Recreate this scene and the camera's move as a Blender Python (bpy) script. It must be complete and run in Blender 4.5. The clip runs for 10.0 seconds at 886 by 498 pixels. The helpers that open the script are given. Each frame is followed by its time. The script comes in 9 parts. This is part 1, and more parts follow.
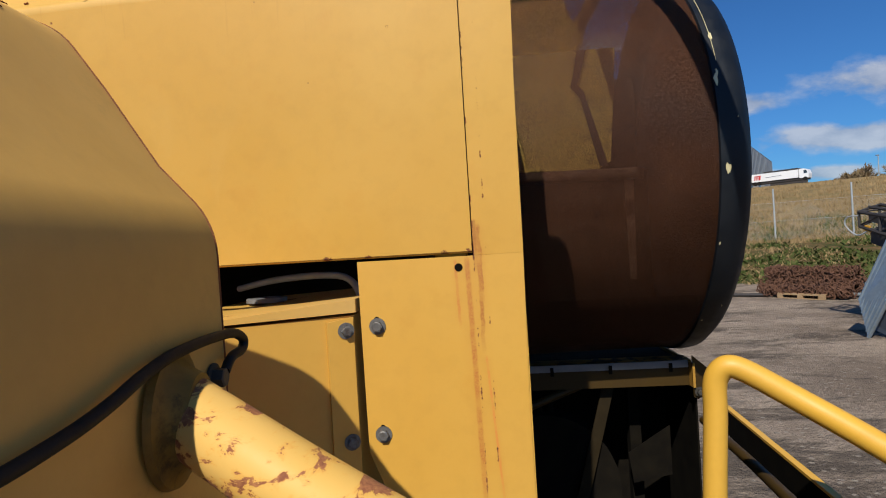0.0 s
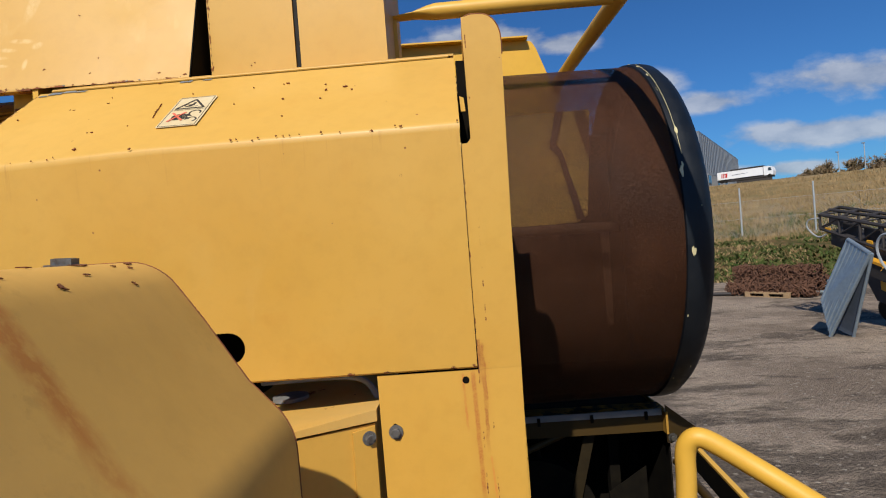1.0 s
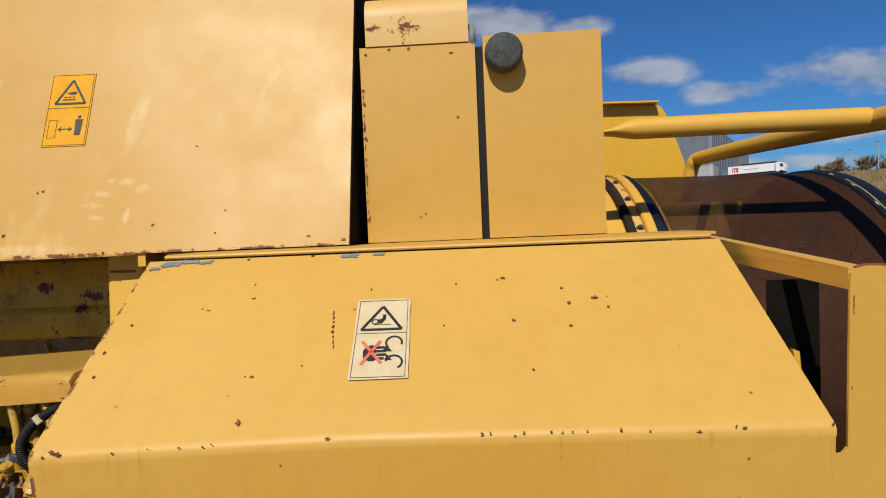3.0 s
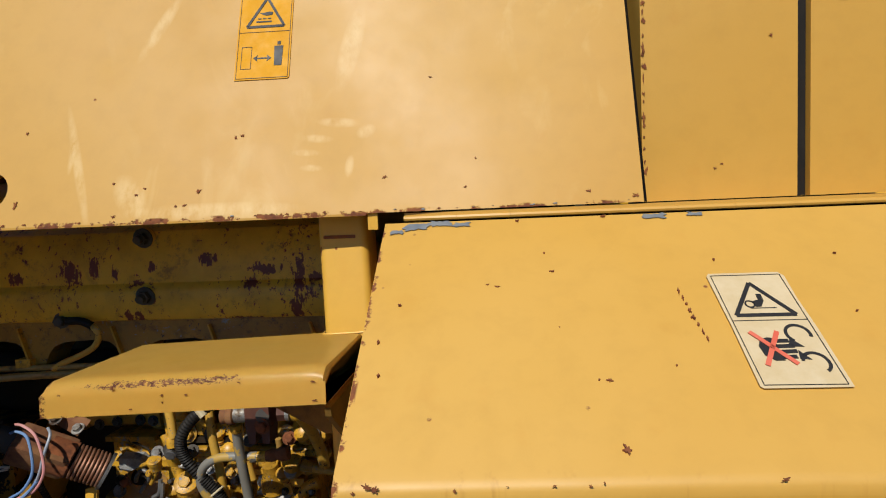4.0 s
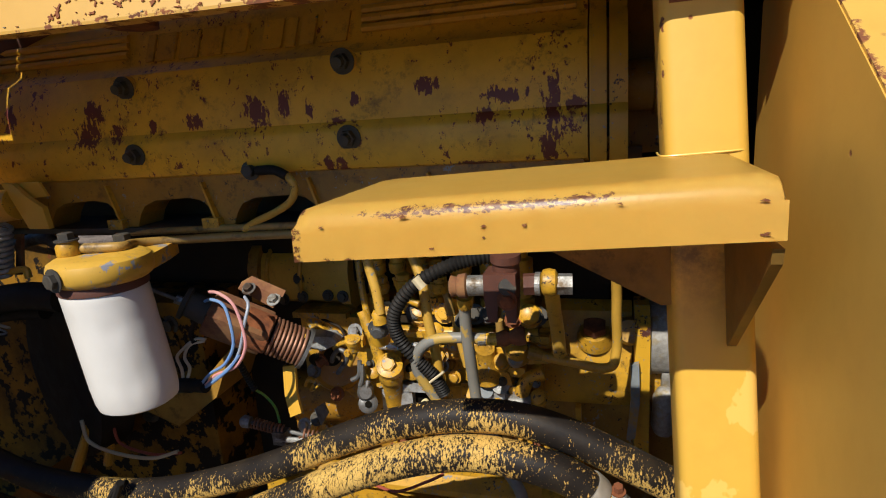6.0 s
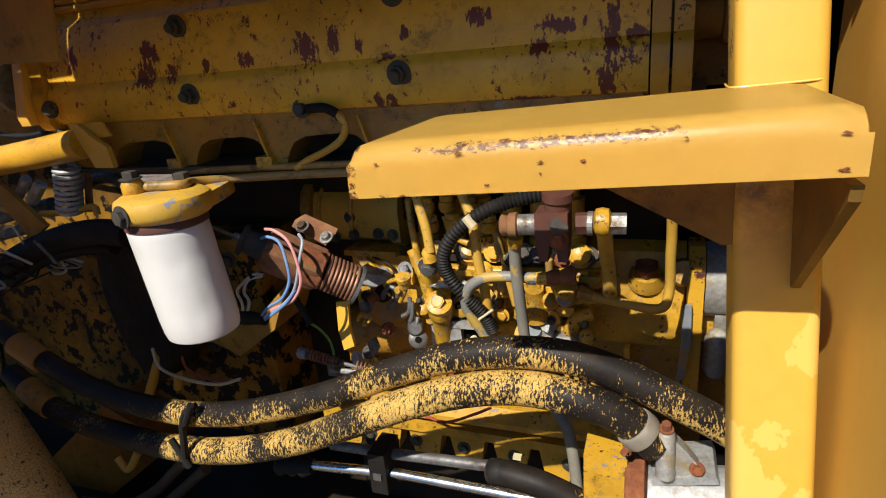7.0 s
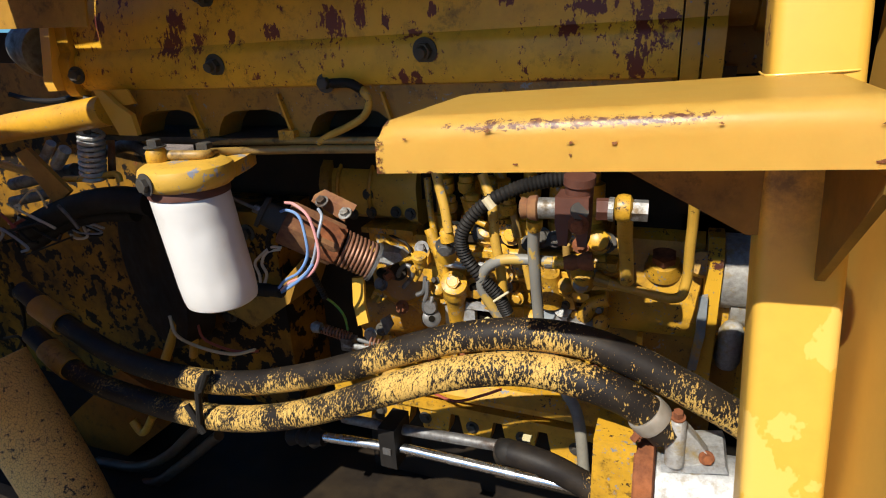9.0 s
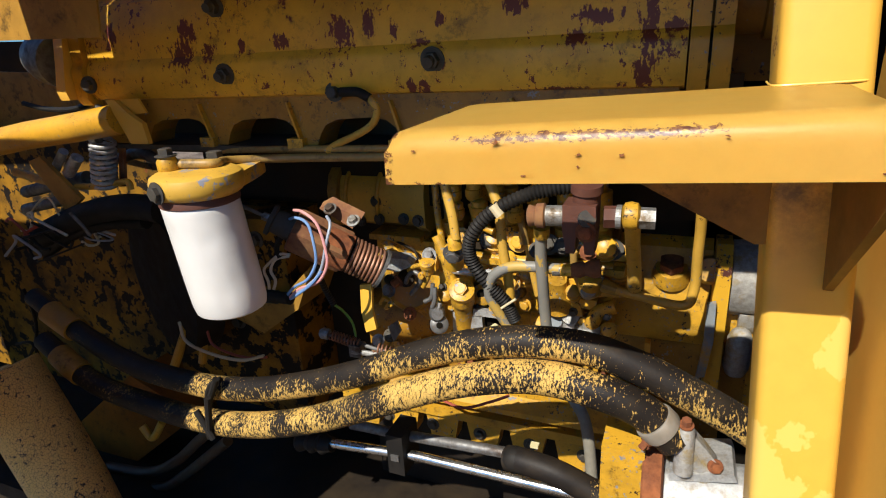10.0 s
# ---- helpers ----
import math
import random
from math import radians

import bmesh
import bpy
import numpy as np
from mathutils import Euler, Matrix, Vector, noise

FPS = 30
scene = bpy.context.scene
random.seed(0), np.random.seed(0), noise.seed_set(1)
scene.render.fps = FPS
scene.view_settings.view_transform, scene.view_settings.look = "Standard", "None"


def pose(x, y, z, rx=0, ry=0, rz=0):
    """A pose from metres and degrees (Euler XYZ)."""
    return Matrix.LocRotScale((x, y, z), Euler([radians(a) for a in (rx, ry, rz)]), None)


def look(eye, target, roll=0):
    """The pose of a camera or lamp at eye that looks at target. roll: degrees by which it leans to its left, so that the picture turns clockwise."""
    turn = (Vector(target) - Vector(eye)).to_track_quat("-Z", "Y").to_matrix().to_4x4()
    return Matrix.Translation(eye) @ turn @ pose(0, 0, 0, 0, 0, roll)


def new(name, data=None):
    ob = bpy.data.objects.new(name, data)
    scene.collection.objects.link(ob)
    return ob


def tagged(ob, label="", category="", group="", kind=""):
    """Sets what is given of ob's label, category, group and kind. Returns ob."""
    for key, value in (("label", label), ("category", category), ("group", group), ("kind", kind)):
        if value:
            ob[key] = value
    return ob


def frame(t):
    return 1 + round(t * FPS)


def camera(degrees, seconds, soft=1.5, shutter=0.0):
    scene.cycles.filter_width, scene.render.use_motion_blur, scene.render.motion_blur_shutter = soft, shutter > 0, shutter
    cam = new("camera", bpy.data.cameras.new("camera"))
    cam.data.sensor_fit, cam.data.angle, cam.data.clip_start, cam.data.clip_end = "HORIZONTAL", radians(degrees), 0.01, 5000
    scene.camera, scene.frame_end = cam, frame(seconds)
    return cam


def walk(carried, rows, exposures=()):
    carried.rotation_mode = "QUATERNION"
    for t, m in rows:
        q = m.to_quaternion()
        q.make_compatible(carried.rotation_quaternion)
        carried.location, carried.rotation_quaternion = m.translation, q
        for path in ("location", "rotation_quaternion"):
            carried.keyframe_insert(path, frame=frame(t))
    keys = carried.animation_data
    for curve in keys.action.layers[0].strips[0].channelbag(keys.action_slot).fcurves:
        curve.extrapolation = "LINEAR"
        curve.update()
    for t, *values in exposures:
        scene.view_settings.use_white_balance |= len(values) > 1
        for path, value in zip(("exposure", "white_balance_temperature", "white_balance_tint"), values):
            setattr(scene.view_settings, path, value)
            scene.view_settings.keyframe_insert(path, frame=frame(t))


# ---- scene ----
cam = camera(75.6, 10.0, soft=1.1)
PATH = [
    (0, (-0.194, -0.942, 1.933), (-0.357, 1.051, 1.926), -3.4),
    (0.3, (-0.232, -1.000, 2.037), (-0.364, 0.995, 2.025), -3.7),
    (0.5, (-0.242, -1.024, 2.07), (-0.355, 0.973, 2.059), -4.1),
    (1, (-0.222, -1.056, 2.107), (-0.298, 0.942, 2.093), -4.4),
    (1.5, (-0.186, -1.047, 2.129), (-0.235, 0.953, 2.126), -4.1),
    (1.7, (-0.215, -1.009, 2.153), (-0.252, 0.991, 2.150), -3.9),
    (2, (-0.304, -0.97, 2.286), (-0.325, 1.03, 2.275), -4.0),
    (2.2, (-0.335, -0.956, 2.361), (-0.358, 1.044, 2.339), -3.7),
    (3.3, (-0.662, -0.709, 2.485), (-0.785, 1.285, 2.394), -2.2),
    (3.5, (-0.732, -0.672, 2.478), (-0.88, 1.32, 2.378), -2.2),
    (4, (-0.876, -0.617, 2.465), (-1.075, 1.368, 2.321), -2.4),
    (4.5, (-1.022, -0.537, 2.418), (-1.264, 1.441, 2.241), -2.4),
    (5, (-1.118, -0.467, 2.407), (-1.415, 1.498, 2.18), -2.5),
    (5.3, (-1.134, -0.452, 2.386), (-1.545, 1.488, 2.065), -3.1),
    (5.5, (-1.137, -0.446, 2.375), (-1.557, 1.481, 2.042), -3.0),
    (6, (-1.129, -0.441, 2.365), (-1.669, 1.43, 1.91), -3.9),
    (7.5, (-1.136, -0.443, 2.362), (-1.845, 1.3, 1.684), -4.8),
    (8, (-1.134, -0.442, 2.36), (-1.854, 1.291, 1.668), -4.4),
    (8.5, (-1.137, -0.444, 2.361), (-1.86, 1.284, 1.661), -3.8),
    (9, (-1.141, -0.448, 2.361), (-1.865, 1.28, 1.664), -3.1),
    (9.5, (-1.141, -0.448, 2.361), (-1.876, 1.28, 1.673), -3.4),
    (10, (-1.141, -0.45, 2.366), (-1.889, 1.275, 1.684), -3.4),
]
walk(cam, [(t, look(eye, target, roll)) for t, eye, target, roll in PATH],
     exposures=[(0, 0.16), (1.0, 0.10), (2.2, 0.06), (3.5, -0.15), (4.5, -0.17), (5.5, 0.12), (7.5, 0.57), (10, 0.62)])

# ---- world and light ----
SUN_DIR = Vector((-0.16, -0.66, 0.69)).normalized()
world = bpy.data.worlds.new("sky")
scene.world = world
world.use_nodes = True
wn, wl = world.node_tree.nodes, world.node_tree.links
wn.clear()
w_out = wn.new("ShaderNodeOutputWorld")
w_bg = wn.new("ShaderNodeBackground")
w_sky = wn.new("ShaderNodeTexSky")
w_sky.sky_type, w_sky.sun_disc = "NISHITA", False
w_sky.sun_elevation = math.asin(SUN_DIR.z)
w_sky.sun_rotation = math.atan2(SUN_DIR.x, SUN_DIR.y)
w_sky.air_density, w_sky.dust_density, w_sky.ozone_density = 1.0, 0.3, 2.5
w_bg.inputs["Strength"].default_value = 0.066
# broken fair-weather clouds: noise on a flat cloud deck, thickest low over the horizon
w_tc = wn.new("ShaderNodeTexCoord")
w_sep = wn.new("ShaderNodeSeparateXYZ")
wl.new(w_tc.outputs["Generated"], w_sep.inputs[0])


def wmath(op, a, b=0.0, clamp=False):
    n = wn.new("ShaderNodeMath")
    n.operation, n.use_clamp = op, clamp
    for k, v in enumerate((a, b)):
        if isinstance(v, (int, float)):
            n.inputs[k].default_value = v
        else:
            wl.new(v, n.inputs[k])
    return n.outputs[0]


up = wmath("ADD", wmath("MAXIMUM", w_sep.outputs["Z"], 0.0), 0.14)
w_comb = wn.new("ShaderNodeCombineXYZ")
wl.new(wmath("DIVIDE", w_sep.outputs["X"], up), w_comb.inputs[0])
wl.new(wmath("DIVIDE", w_sep.outputs["Y"], up), w_comb.inputs[1])
w_noise = wn.new("ShaderNodeTexNoise")
w_noise.inputs["Scale"].default_value, w_noise.inputs["Detail"].default_value = 1.75, 11
w_noise.inputs["Roughness"].default_value = 0.5
w_map = wn.new("ShaderNodeVectorMath")
w_map.operation = "ADD"
w_map.inputs[1].default_value = (2.3, 1.4, 0.7)
wl.new(w_comb.outputs[0], w_map.inputs[0])
wl.new(w_map.outputs[0], w_noise.inputs["Vector"])
w_ramp = wn.new("ShaderNodeMapRange")
w_ramp.inputs["From Min"].default_value, w_ramp.inputs["From Max"].default_value = 0.535, 0.60
wl.new(w_noise.outputs["Fac"], w_ramp.inputs["Value"])
w_low = wn.new("ShaderNodeMapRange")
w_low.inputs["From Min"].default_value, w_low.inputs["From Max"].default_value = 0.42, 0.18
wl.new(w_sep.outputs["Z"], w_low.inputs["Value"])
# long banks of cumulus over the field: soft ellipses in the plane (x/y, z/y), torn by noise
w_y = wmath("MAXIMUM", w_sep.outputs["Y"], 0.05)
w_px, w_pz = wmath("DIVIDE", w_sep.outputs["X"], w_y), wmath("DIVIDE", w_sep.outputs["Z"], w_y)
w_flat = wn.new("ShaderNodeCombineXYZ")
wl.new(w_px, w_flat.inputs[0]), wl.new(wmath("MULTIPLY", w_pz, 1.9), w_flat.inputs[1])
w_tear = wn.new("ShaderNodeTexNoise")
w_tear.inputs["Scale"].default_value, w_tear.inputs["Detail"].default_value, w_tear.inputs["Roughness"].default_value = 9.0, 9, 0.56
wl.new(w_flat.outputs[0], w_tear.inputs["Vector"])
w_bank = None
for cx, cz, rx, rz in ((0.06, 0.342, 0.16, 0.040), (0.20, 0.333, 0.07, 0.022), (0.32, 0.247, 0.085, 0.028), (0.44, 0.210, 0.08, 0.022), (0.72, 0.232, 0.22, 0.042), (0.62, 0.143, 0.22, 0.030), (0.55, 0.085, 0.16, 0.014), (1.05, 0.16, 0.22, 0.05), (-0.45, 0.30, 0.2, 0.04), (-0.9, 0.22, 0.3, 0.05)):
    ex, ez = wmath("DIVIDE", wmath("SUBTRACT", w_px, cx), rx), wmath("DIVIDE", wmath("SUBTRACT", w_pz, cz), rz)
    one = wmath("SUBTRACT", 1.0, wmath("SQRT", wmath("ADD", wmath("MULTIPLY", ex, ex), wmath("MULTIPLY", ez, ez))))
    w_bank = one if w_bank is None else wmath("MAXIMUM", w_bank, one)
w_body = wn.new("ShaderNodeMapRange")
w_body.inputs["From Min"].default_value, w_body.inputs["From Max"].default_value = 0.50, 0.72
wl.new(wmath("ADD", w_tear.outputs["Fac"], wmath("MULTIPLY", w_bank, 0.42)), w_body.inputs["Value"])
w_in = wmath("MULTIPLY", w_body.outputs[0], wmath("MULTIPLY", wmath("ADD", w_bank, 0.35, True), 1.6, True))
w_back = wmath("MULTIPLY", wmath("MULTIPLY", w_ramp.outputs[0], w_low.outputs[0]), wmath("LESS_THAN", w_sep.outputs["Y"], 0.05))
w_fac = wmath("MULTIPLY", wmath("MAXIMUM", w_in, w_back), 0.68)
w_mix = wn.new("ShaderNodeMix")
w_mix.data_type = "RGBA"
wl.new(w_fac, w_mix.inputs["Factor"])
w_tint = wn.new("ShaderNodeMix")
w_tint.data_type, w_tint.blend_type = "RGBA", "MULTIPLY"
w_tint.inputs["Factor"].default_value = 1.0
w_tint.inputs[7].default_value = (0.33, 0.76, 1.27, 1)
wl.new(w_sky.outputs[0], w_tint.inputs[6])
wl.new(w_tint.outputs[2], w_mix.inputs[6])
# sunlit heads and greyer flat bases
w_shade = wn.new("ShaderNodeMix")
w_shade.data_type = "RGBA"
w_shade.inputs[6].default_value, w_shade.inputs[7].default_value = (4.6, 5.0, 5.9, 1), (8.2, 8.3, 8.6, 1)
w_tone = wn.new("ShaderNodeMapRange")
w_tone.inputs["From Min"].default_value, w_tone.inputs["From Max"].default_value = 0.38, 0.62
wl.new(w_tear.outputs["Fac"], w_tone.inputs["Value"])
wl.new(w_tone.outputs[0], w_shade.inputs["Factor"])
wl.new(w_shade.outputs[2], w_mix.inputs[7])
wl.new(w_mix.outputs[2], w_bg.inputs["Color"])
wl.new(w_bg.outputs[0], w_out.inputs[0])

sun = new("sun", bpy.data.lights.new("sun", "SUN"))
sun.data.energy, sun.data.angle, sun.data.color = 4.7, radians(0.53), (1.0, 0.95, 0.86)
sun.matrix_world = look((0, 0, 30), Vector((0, 0, 30)) - SUN_DIR)

# ---- materials ----


class Nodes:
    """A small hand for node materials; all textures lie in world metres."""

    def __init__(self, name):
        self.mat = bpy.data.materials.new(name)
        self.mat.use_nodes = True
        self.t = self.mat.node_tree
        self.bsdf = self.t.nodes["Principled BSDF"]
        self.pos = self.t.nodes.new("ShaderNodeNewGeometry").outputs["Position"]

    def put(self, node, key, v):
        if v is None:
            return
        if isinstance(v, (int, float)):
            node.inputs[key].default_value = v
        elif isinstance(v, tuple):
            node.inputs[key].default_value = (*v, 1) if len(v) == 3 and node.inputs[key].type == "RGBA" else v
        else:
            self.t.links.new(v, node.inputs[key])

    def stretch(self, scale, shift=(0, 0, 0)):
        n = self.t.nodes.new("ShaderNodeMapping")
        self.t.links.new(self.pos, n.inputs["Vector"])
        n.inputs["Scale"].default_value, n.inputs["Location"].default_value = scale, shift
        return n.outputs[0]

    def noise(self, scale, detail=4, rough=0.55, vec=None, distort=0.0):
        n = self.t.nodes.new("ShaderNodeTexNoise")
        self.t.links.new(vec or self.pos, n.inputs["Vector"])
        for k, v in (("Scale", scale), ("Detail", detail), ("Roughness", rough), ("Distortion", distort)):
            n.inputs[k].default_value = v
        return n.outputs["Fac"]

    def cells(self, scale, feature="F1", vec=None, out="Distance"):
        n = self.t.nodes.new("ShaderNodeTexVoronoi")
        n.feature = feature
        self.t.links.new(vec or self.pos, n.inputs["Vector"])
        n.inputs["Scale"].default_value = scale
        return n.outputs[out]

    def step(self, v, lo, hi, a=0.0, b=1.0):
        n = self.t.nodes.new("ShaderNodeMapRange")
        self.t.links.new(v, n.inputs["Value"])
        for k, x in (("From Min", lo), ("From Max", hi), ("To Min", a), ("To Max", b)):
            n.inputs[k].default_value = x
        return n.outputs[0]

    def math(self, op, a, b=0.0):
        n = self.t.nodes.new("ShaderNodeMath")
        n.operation = op
        self.put(n, 0, a), self.put(n, 1, b)
        return n.outputs[0]

    def axis(self, k):
        n = self.t.nodes.new("ShaderNodeSeparateXYZ")
        self.t.links.new(self.pos, n.inputs[0])
        return n.outputs[k]

    def band(self, k, at, width):
        """1 on the line where axis k is at, falling to 0 at that width."""
        return self.step(self.math("ABSOLUTE", self.math("SUBTRACT", self.axis(k), at)), 0.0, width, 1.0, 0.0)

    def mix(self, f, a, b):
        n = self.t.nodes.new("ShaderNodeMix")
        n.data_type = "RGBA"
        self.put(n, 0, f), self.put(n, 6, a), self.put(n, 7, b)
        return n.outputs[2]

    def random(self):
        return self.t.nodes.new("ShaderNodeObjectInfo").outputs["Random"]

    def bump(self, height, strength=0.2, dist=0.002):
        n = self.t.nodes.new("ShaderNodeBump")
        self.put(n, "Height", height)
        n.inputs["Strength"].default_value, n.inputs["Distance"].default_value = strength, dist
        self.t.links.new(n.outputs[0], self.bsdf.inputs["Normal"])

    def done(self, color, rough=0.5, metal=0.0, spec=None):
        self.put(self.bsdf, "Base Color", color), self.put(self.bsdf, "Roughness", rough), self.put(self.bsdf, "Metallic", metal)
        self.put(self.bsdf, "Specular IOR Level", spec)
        return self.mat


RUST, RUST_DARK = (0.25, 0.078, 0.022), (0.105, 0.033, 0.013)


def paint(name, base, worn, spots=0.70, patch=0.74, bands=(), streak=None, rough=0.42, grime=0.0, primer=None, scale=1.0, chips=0.80, scuff_glare=0.0, runs=None, flakes=(), scrape=None, soot=None, peel=None, nicks=None, glare_smears=(), flecks=None, drips=(), spec=None):
    """Old machine paint: sun-bleached clouds, rust pinholes, flaked patches and rust along the given edges (axis, place, width, density)."""
    n = Nodes(name)
    col = n.mix(n.step(n.noise(2.2, 3), 0.35, 0.68), base, worn)
    col = n.mix(n.step(n.noise(38 * scale, 5, 0.6), 0.45, 0.8, 0, 0.22), col, tuple(v * 0.72 for v in base))
    if grime:
        col = n.mix(n.step(n.noise(9 * scale, 6, 0.65), 0.42, 0.72, 0, grime), col, (0.035, 0.022, 0.010))
        soil = n.math("MULTIPLY", n.step(n.noise(48 * scale, 8, 0.75), 0.52, 0.64), n.step(n.noise(6 * scale, 3), 0.40, 0.60))
        col = n.mix(n.math("MULTIPLY", soil, min(0.8, grime * 1.6)), col, (0.05, 0.028, 0.010))
    # scuffs, with the gloss on them painted as a pale colour
    if scuff_glare:
        rub = n.math("MULTIPLY", n.step(n.noise(1.0, 5, 0.6, n.stretch((16, 16, 5), (3.1, 0, 1.7)), 1.2), 0.56, 0.72), n.step(n.noise(3.4, 2), 0.48, 0.66, 0, scuff_glare))
        col = n.mix(rub, col, (0.78, 0.58, 0.24))
    if runs:
        drip = n.math("MULTIPLY", n.step(n.noise(1.0, 3, 0.6, n.stretch((90, 90, 2.0))), 0.60, 0.74), n.math("MULTIPLY", n.step(n.axis(2), runs[1], runs[0]), n.step(n.axis(2), runs[0] + 0.012, runs[0] + 0.004)))
        col = n.mix(n.math("MULTIPLY", drip, 0.55), col, (0.40, 0.19, 0.03))
    fine = n.noise(130 * scale, 6, 0.7)
    # single rust pinholes, scattered by cells
    pin = n.math("MULTIPLY", n.step(n.cells(26 * scale), 0.062, 0.03), n.step(n.cells(26 * scale, out="Color"), spots, spots + 0.01))
    pin = n.math("MULTIPLY", pin, n.step(fine, 0.40, 0.52))
    big = n.step(n.math("ADD", n.noise(17 * scale, 8, 0.72), n.math("MULTIPLY", n.noise(3.1, 2), 0.25)), patch + 0.10, patch + 0.115)
    rust = n.math("MAXIMUM", pin, big)
    for k, at, width, *thin in bands:
        lo = thin[0] if thin else 0.53
        edge = n.math("MULTIPLY", n.band(k, at, width), n.step(n.noise(44 * scale, 6, 0.7), lo, lo + 0.15))
        rust = n.math("MAXIMUM", rust, n.step(edge, 0.25, 0.45))
    if streak:
        x0, width, z1, z0, ax = streak
        run = n.noise(1.0, 5, 0.62, n.stretch((130, 130, 9)))
        fade = n.math("MULTIPLY", n.band(ax, x0, width), n.math("MULTIPLY", n.step(n.axis(2), z0, z1, 0.25 if ax == 0 else 0.0, 1.0), n.step(n.axis(2), z1 + 0.012, z1)))
        stain = n.step(n.math("MULTIPLY", fade, n.step(run, 0.22, 0.56)), 0.05, 0.5, 0, 0.9)
        col = n.mix(stain, col, (0.46, 0.17, 0.030))
        if ax == 0:
            rust = n.math("MAXIMUM", rust, n.step(n.math("MULTIPLY", fade, n.step(n.noise(1.0, 6, 0.7, n.stretch((190, 190, 16))), 0.50, 0.62)), 0.36, 0.5))
    for xa, za, xb, zb, hw, wob, core in drips:
        # one wavering rust run from its head to its foot: x, z, x, z, half width, wobble, darkness
        down = n.math("DIVIDE", n.math("SUBTRACT", za, n.axis(2)), za - zb)
        mid = n.math("ADD", n.math("ADD", xa - 0.5 * wob, n.math("MULTIPLY", down, xb - xa)), n.math("MULTIPLY", n.noise(1.0, 3, 0.6, n.stretch((0.01, 0.01, 46))), wob))
        off = n.math("ABSOLUTE", n.math("SUBTRACT", n.axis(0), mid))
        ends = n.math("MULTIPLY", n.step(down, -0.02, 0.02), n.step(down, 1.05, 0.75))
        body = n.math("MULTIPLY", n.step(off, hw * 1.25, hw * 0.6), ends)
        crust = n.step(n.noise(420, 5, 0.7), 0.40, 0.60)
        thin = n.step(n.noise(1.0, 3, 0.6, n.stretch((30, 30, 60))), 0.30, 0.52, 0.35, 1.0)
        col = n.mix(n.math("MULTIPLY", n.math("MULTIPLY", n.step(off, hw * 5.0, 0.0), ends), 0.22), col, (0.50, 0.22, 0.03))
        col = n.mix(n.math("MULTIPLY", n.math("MULTIPLY", body, thin), n.math("ADD", 0.5, n.math("MULTIPLY", crust, 0.45))), col, (0.44 * core, 0.155 * core, 0.030 * core))
    halo = n.math("MULTIPLY", n.step(n.noise(20 * scale, 3), 0.62, 0.80), 0.22)
    col = n.mix(halo, col, tuple(v * f for v, f in zip(base, (0.85, 0.68, 0.45))))
    if primer:
        bare = n.step(n.math("ADD", n.noise(24 * scale, 7, 0.65), n.math("MULTIPLY", n.noise(4, 2), 0.2)), chips, chips + 0.012)
        # ragged flaked-off patches round the given places: x, z and half sizes
        for cx, cz, rx, rz in flakes:
            ex, ez = n.math("DIVIDE", n.math("SUBTRACT", n.axis(0), cx), rx), n.math("DIVIDE", n.math("SUBTRACT", n.axis(2), cz), rz)
            near = n.step(n.math("ADD", n.math("MULTIPLY", ex, ex), n.math("MULTIPLY", ez, ez)), 0.0, 1.6, 0.34, 0.0)
            torn = n.math("ADD", near, n.noise(1.0, 6, 0.68, n.stretch((150, 150, 62))))
            bare = n.math("MAXIMUM", bare, n.step(torn, 0.715, 0.728))
        if flecks:
            bare = n.math("MAXIMUM", bare, n.step(n.math("ADD", n.noise(1.0, 6, 0.7, n.stretch((140, 140, 80))), n.math("MULTIPLY", n.noise(9, 3), 0.38)), flecks, flecks + 0.012))
        col = n.mix(bare, col, primer)
    for cx, cz, rx, rz, lean in glare_smears:
        # rubbed, bleached hand marks and painted glare: x, z, half sizes and lean
        dz = n.math("SUBTRACT", n.axis(2), cz)
        ex, ez = n.math("DIVIDE", n.math("SUBTRACT", n.math("SUBTRACT", n.axis(0), cx), n.math("MULTIPLY", dz, lean)), rx), n.math("DIVIDE", dz, rz)
        rub = n.step(n.math("ADD", n.math("MULTIPLY", ex, ex), n.math("MULTIPLY", ez, ez)), 0.2, 1.3, 0.36, 0.0)
        col = n.mix(n.math("MULTIPLY", rub, n.step(n.noise(1.0, 5, 0.65, n.stretch((60, 60, 22))), 0.36, 0.60)), col, (0.80, 0.61, 0.30))
    if nicks:
        # small dark and bare nicks, and oily dirt in speckles
        nick = n.step(n.math("ADD", n.noise(165, 6, 0.7), n.math("MULTIPLY", n.noise(22, 3), 0.35)), nicks, nicks + 0.012)
        col = n.mix(nick, col, n.mix(n.step(n.noise(40, 2), 0.48, 0.52), (0.030, 0.018, 0.010), (0.22, 0.215, 0.20)))
    if peel:
        # an older, lighter coat shows where the last one has peeled
        off = n.step(n.noise(13, 5, 0.55, n.stretch((1, 1, 0.7))), 0.55, 0.558)
        col = n.mix(n.math("MULTIPLY", off, n.step(n.axis(2), 2.17, 2.16)), col, peel)
    if scrape:
        # paint scraped to rust along a sloping fold: x range, height at x = 0, slope, half width
        xa, xb, z0, sl, hw = scrape
        dz = n.math("ABSOLUTE", n.math("SUBTRACT", n.axis(2), n.math("ADD", n.math("MULTIPLY", n.axis(0), sl), z0)))
        zone = n.math("MULTIPLY", n.step(dz, hw, hw * 0.25), n.math("MULTIPLY", n.step(n.axis(0), xa, xa + 0.05), n.step(n.axis(0), xb, xb - 0.05)))
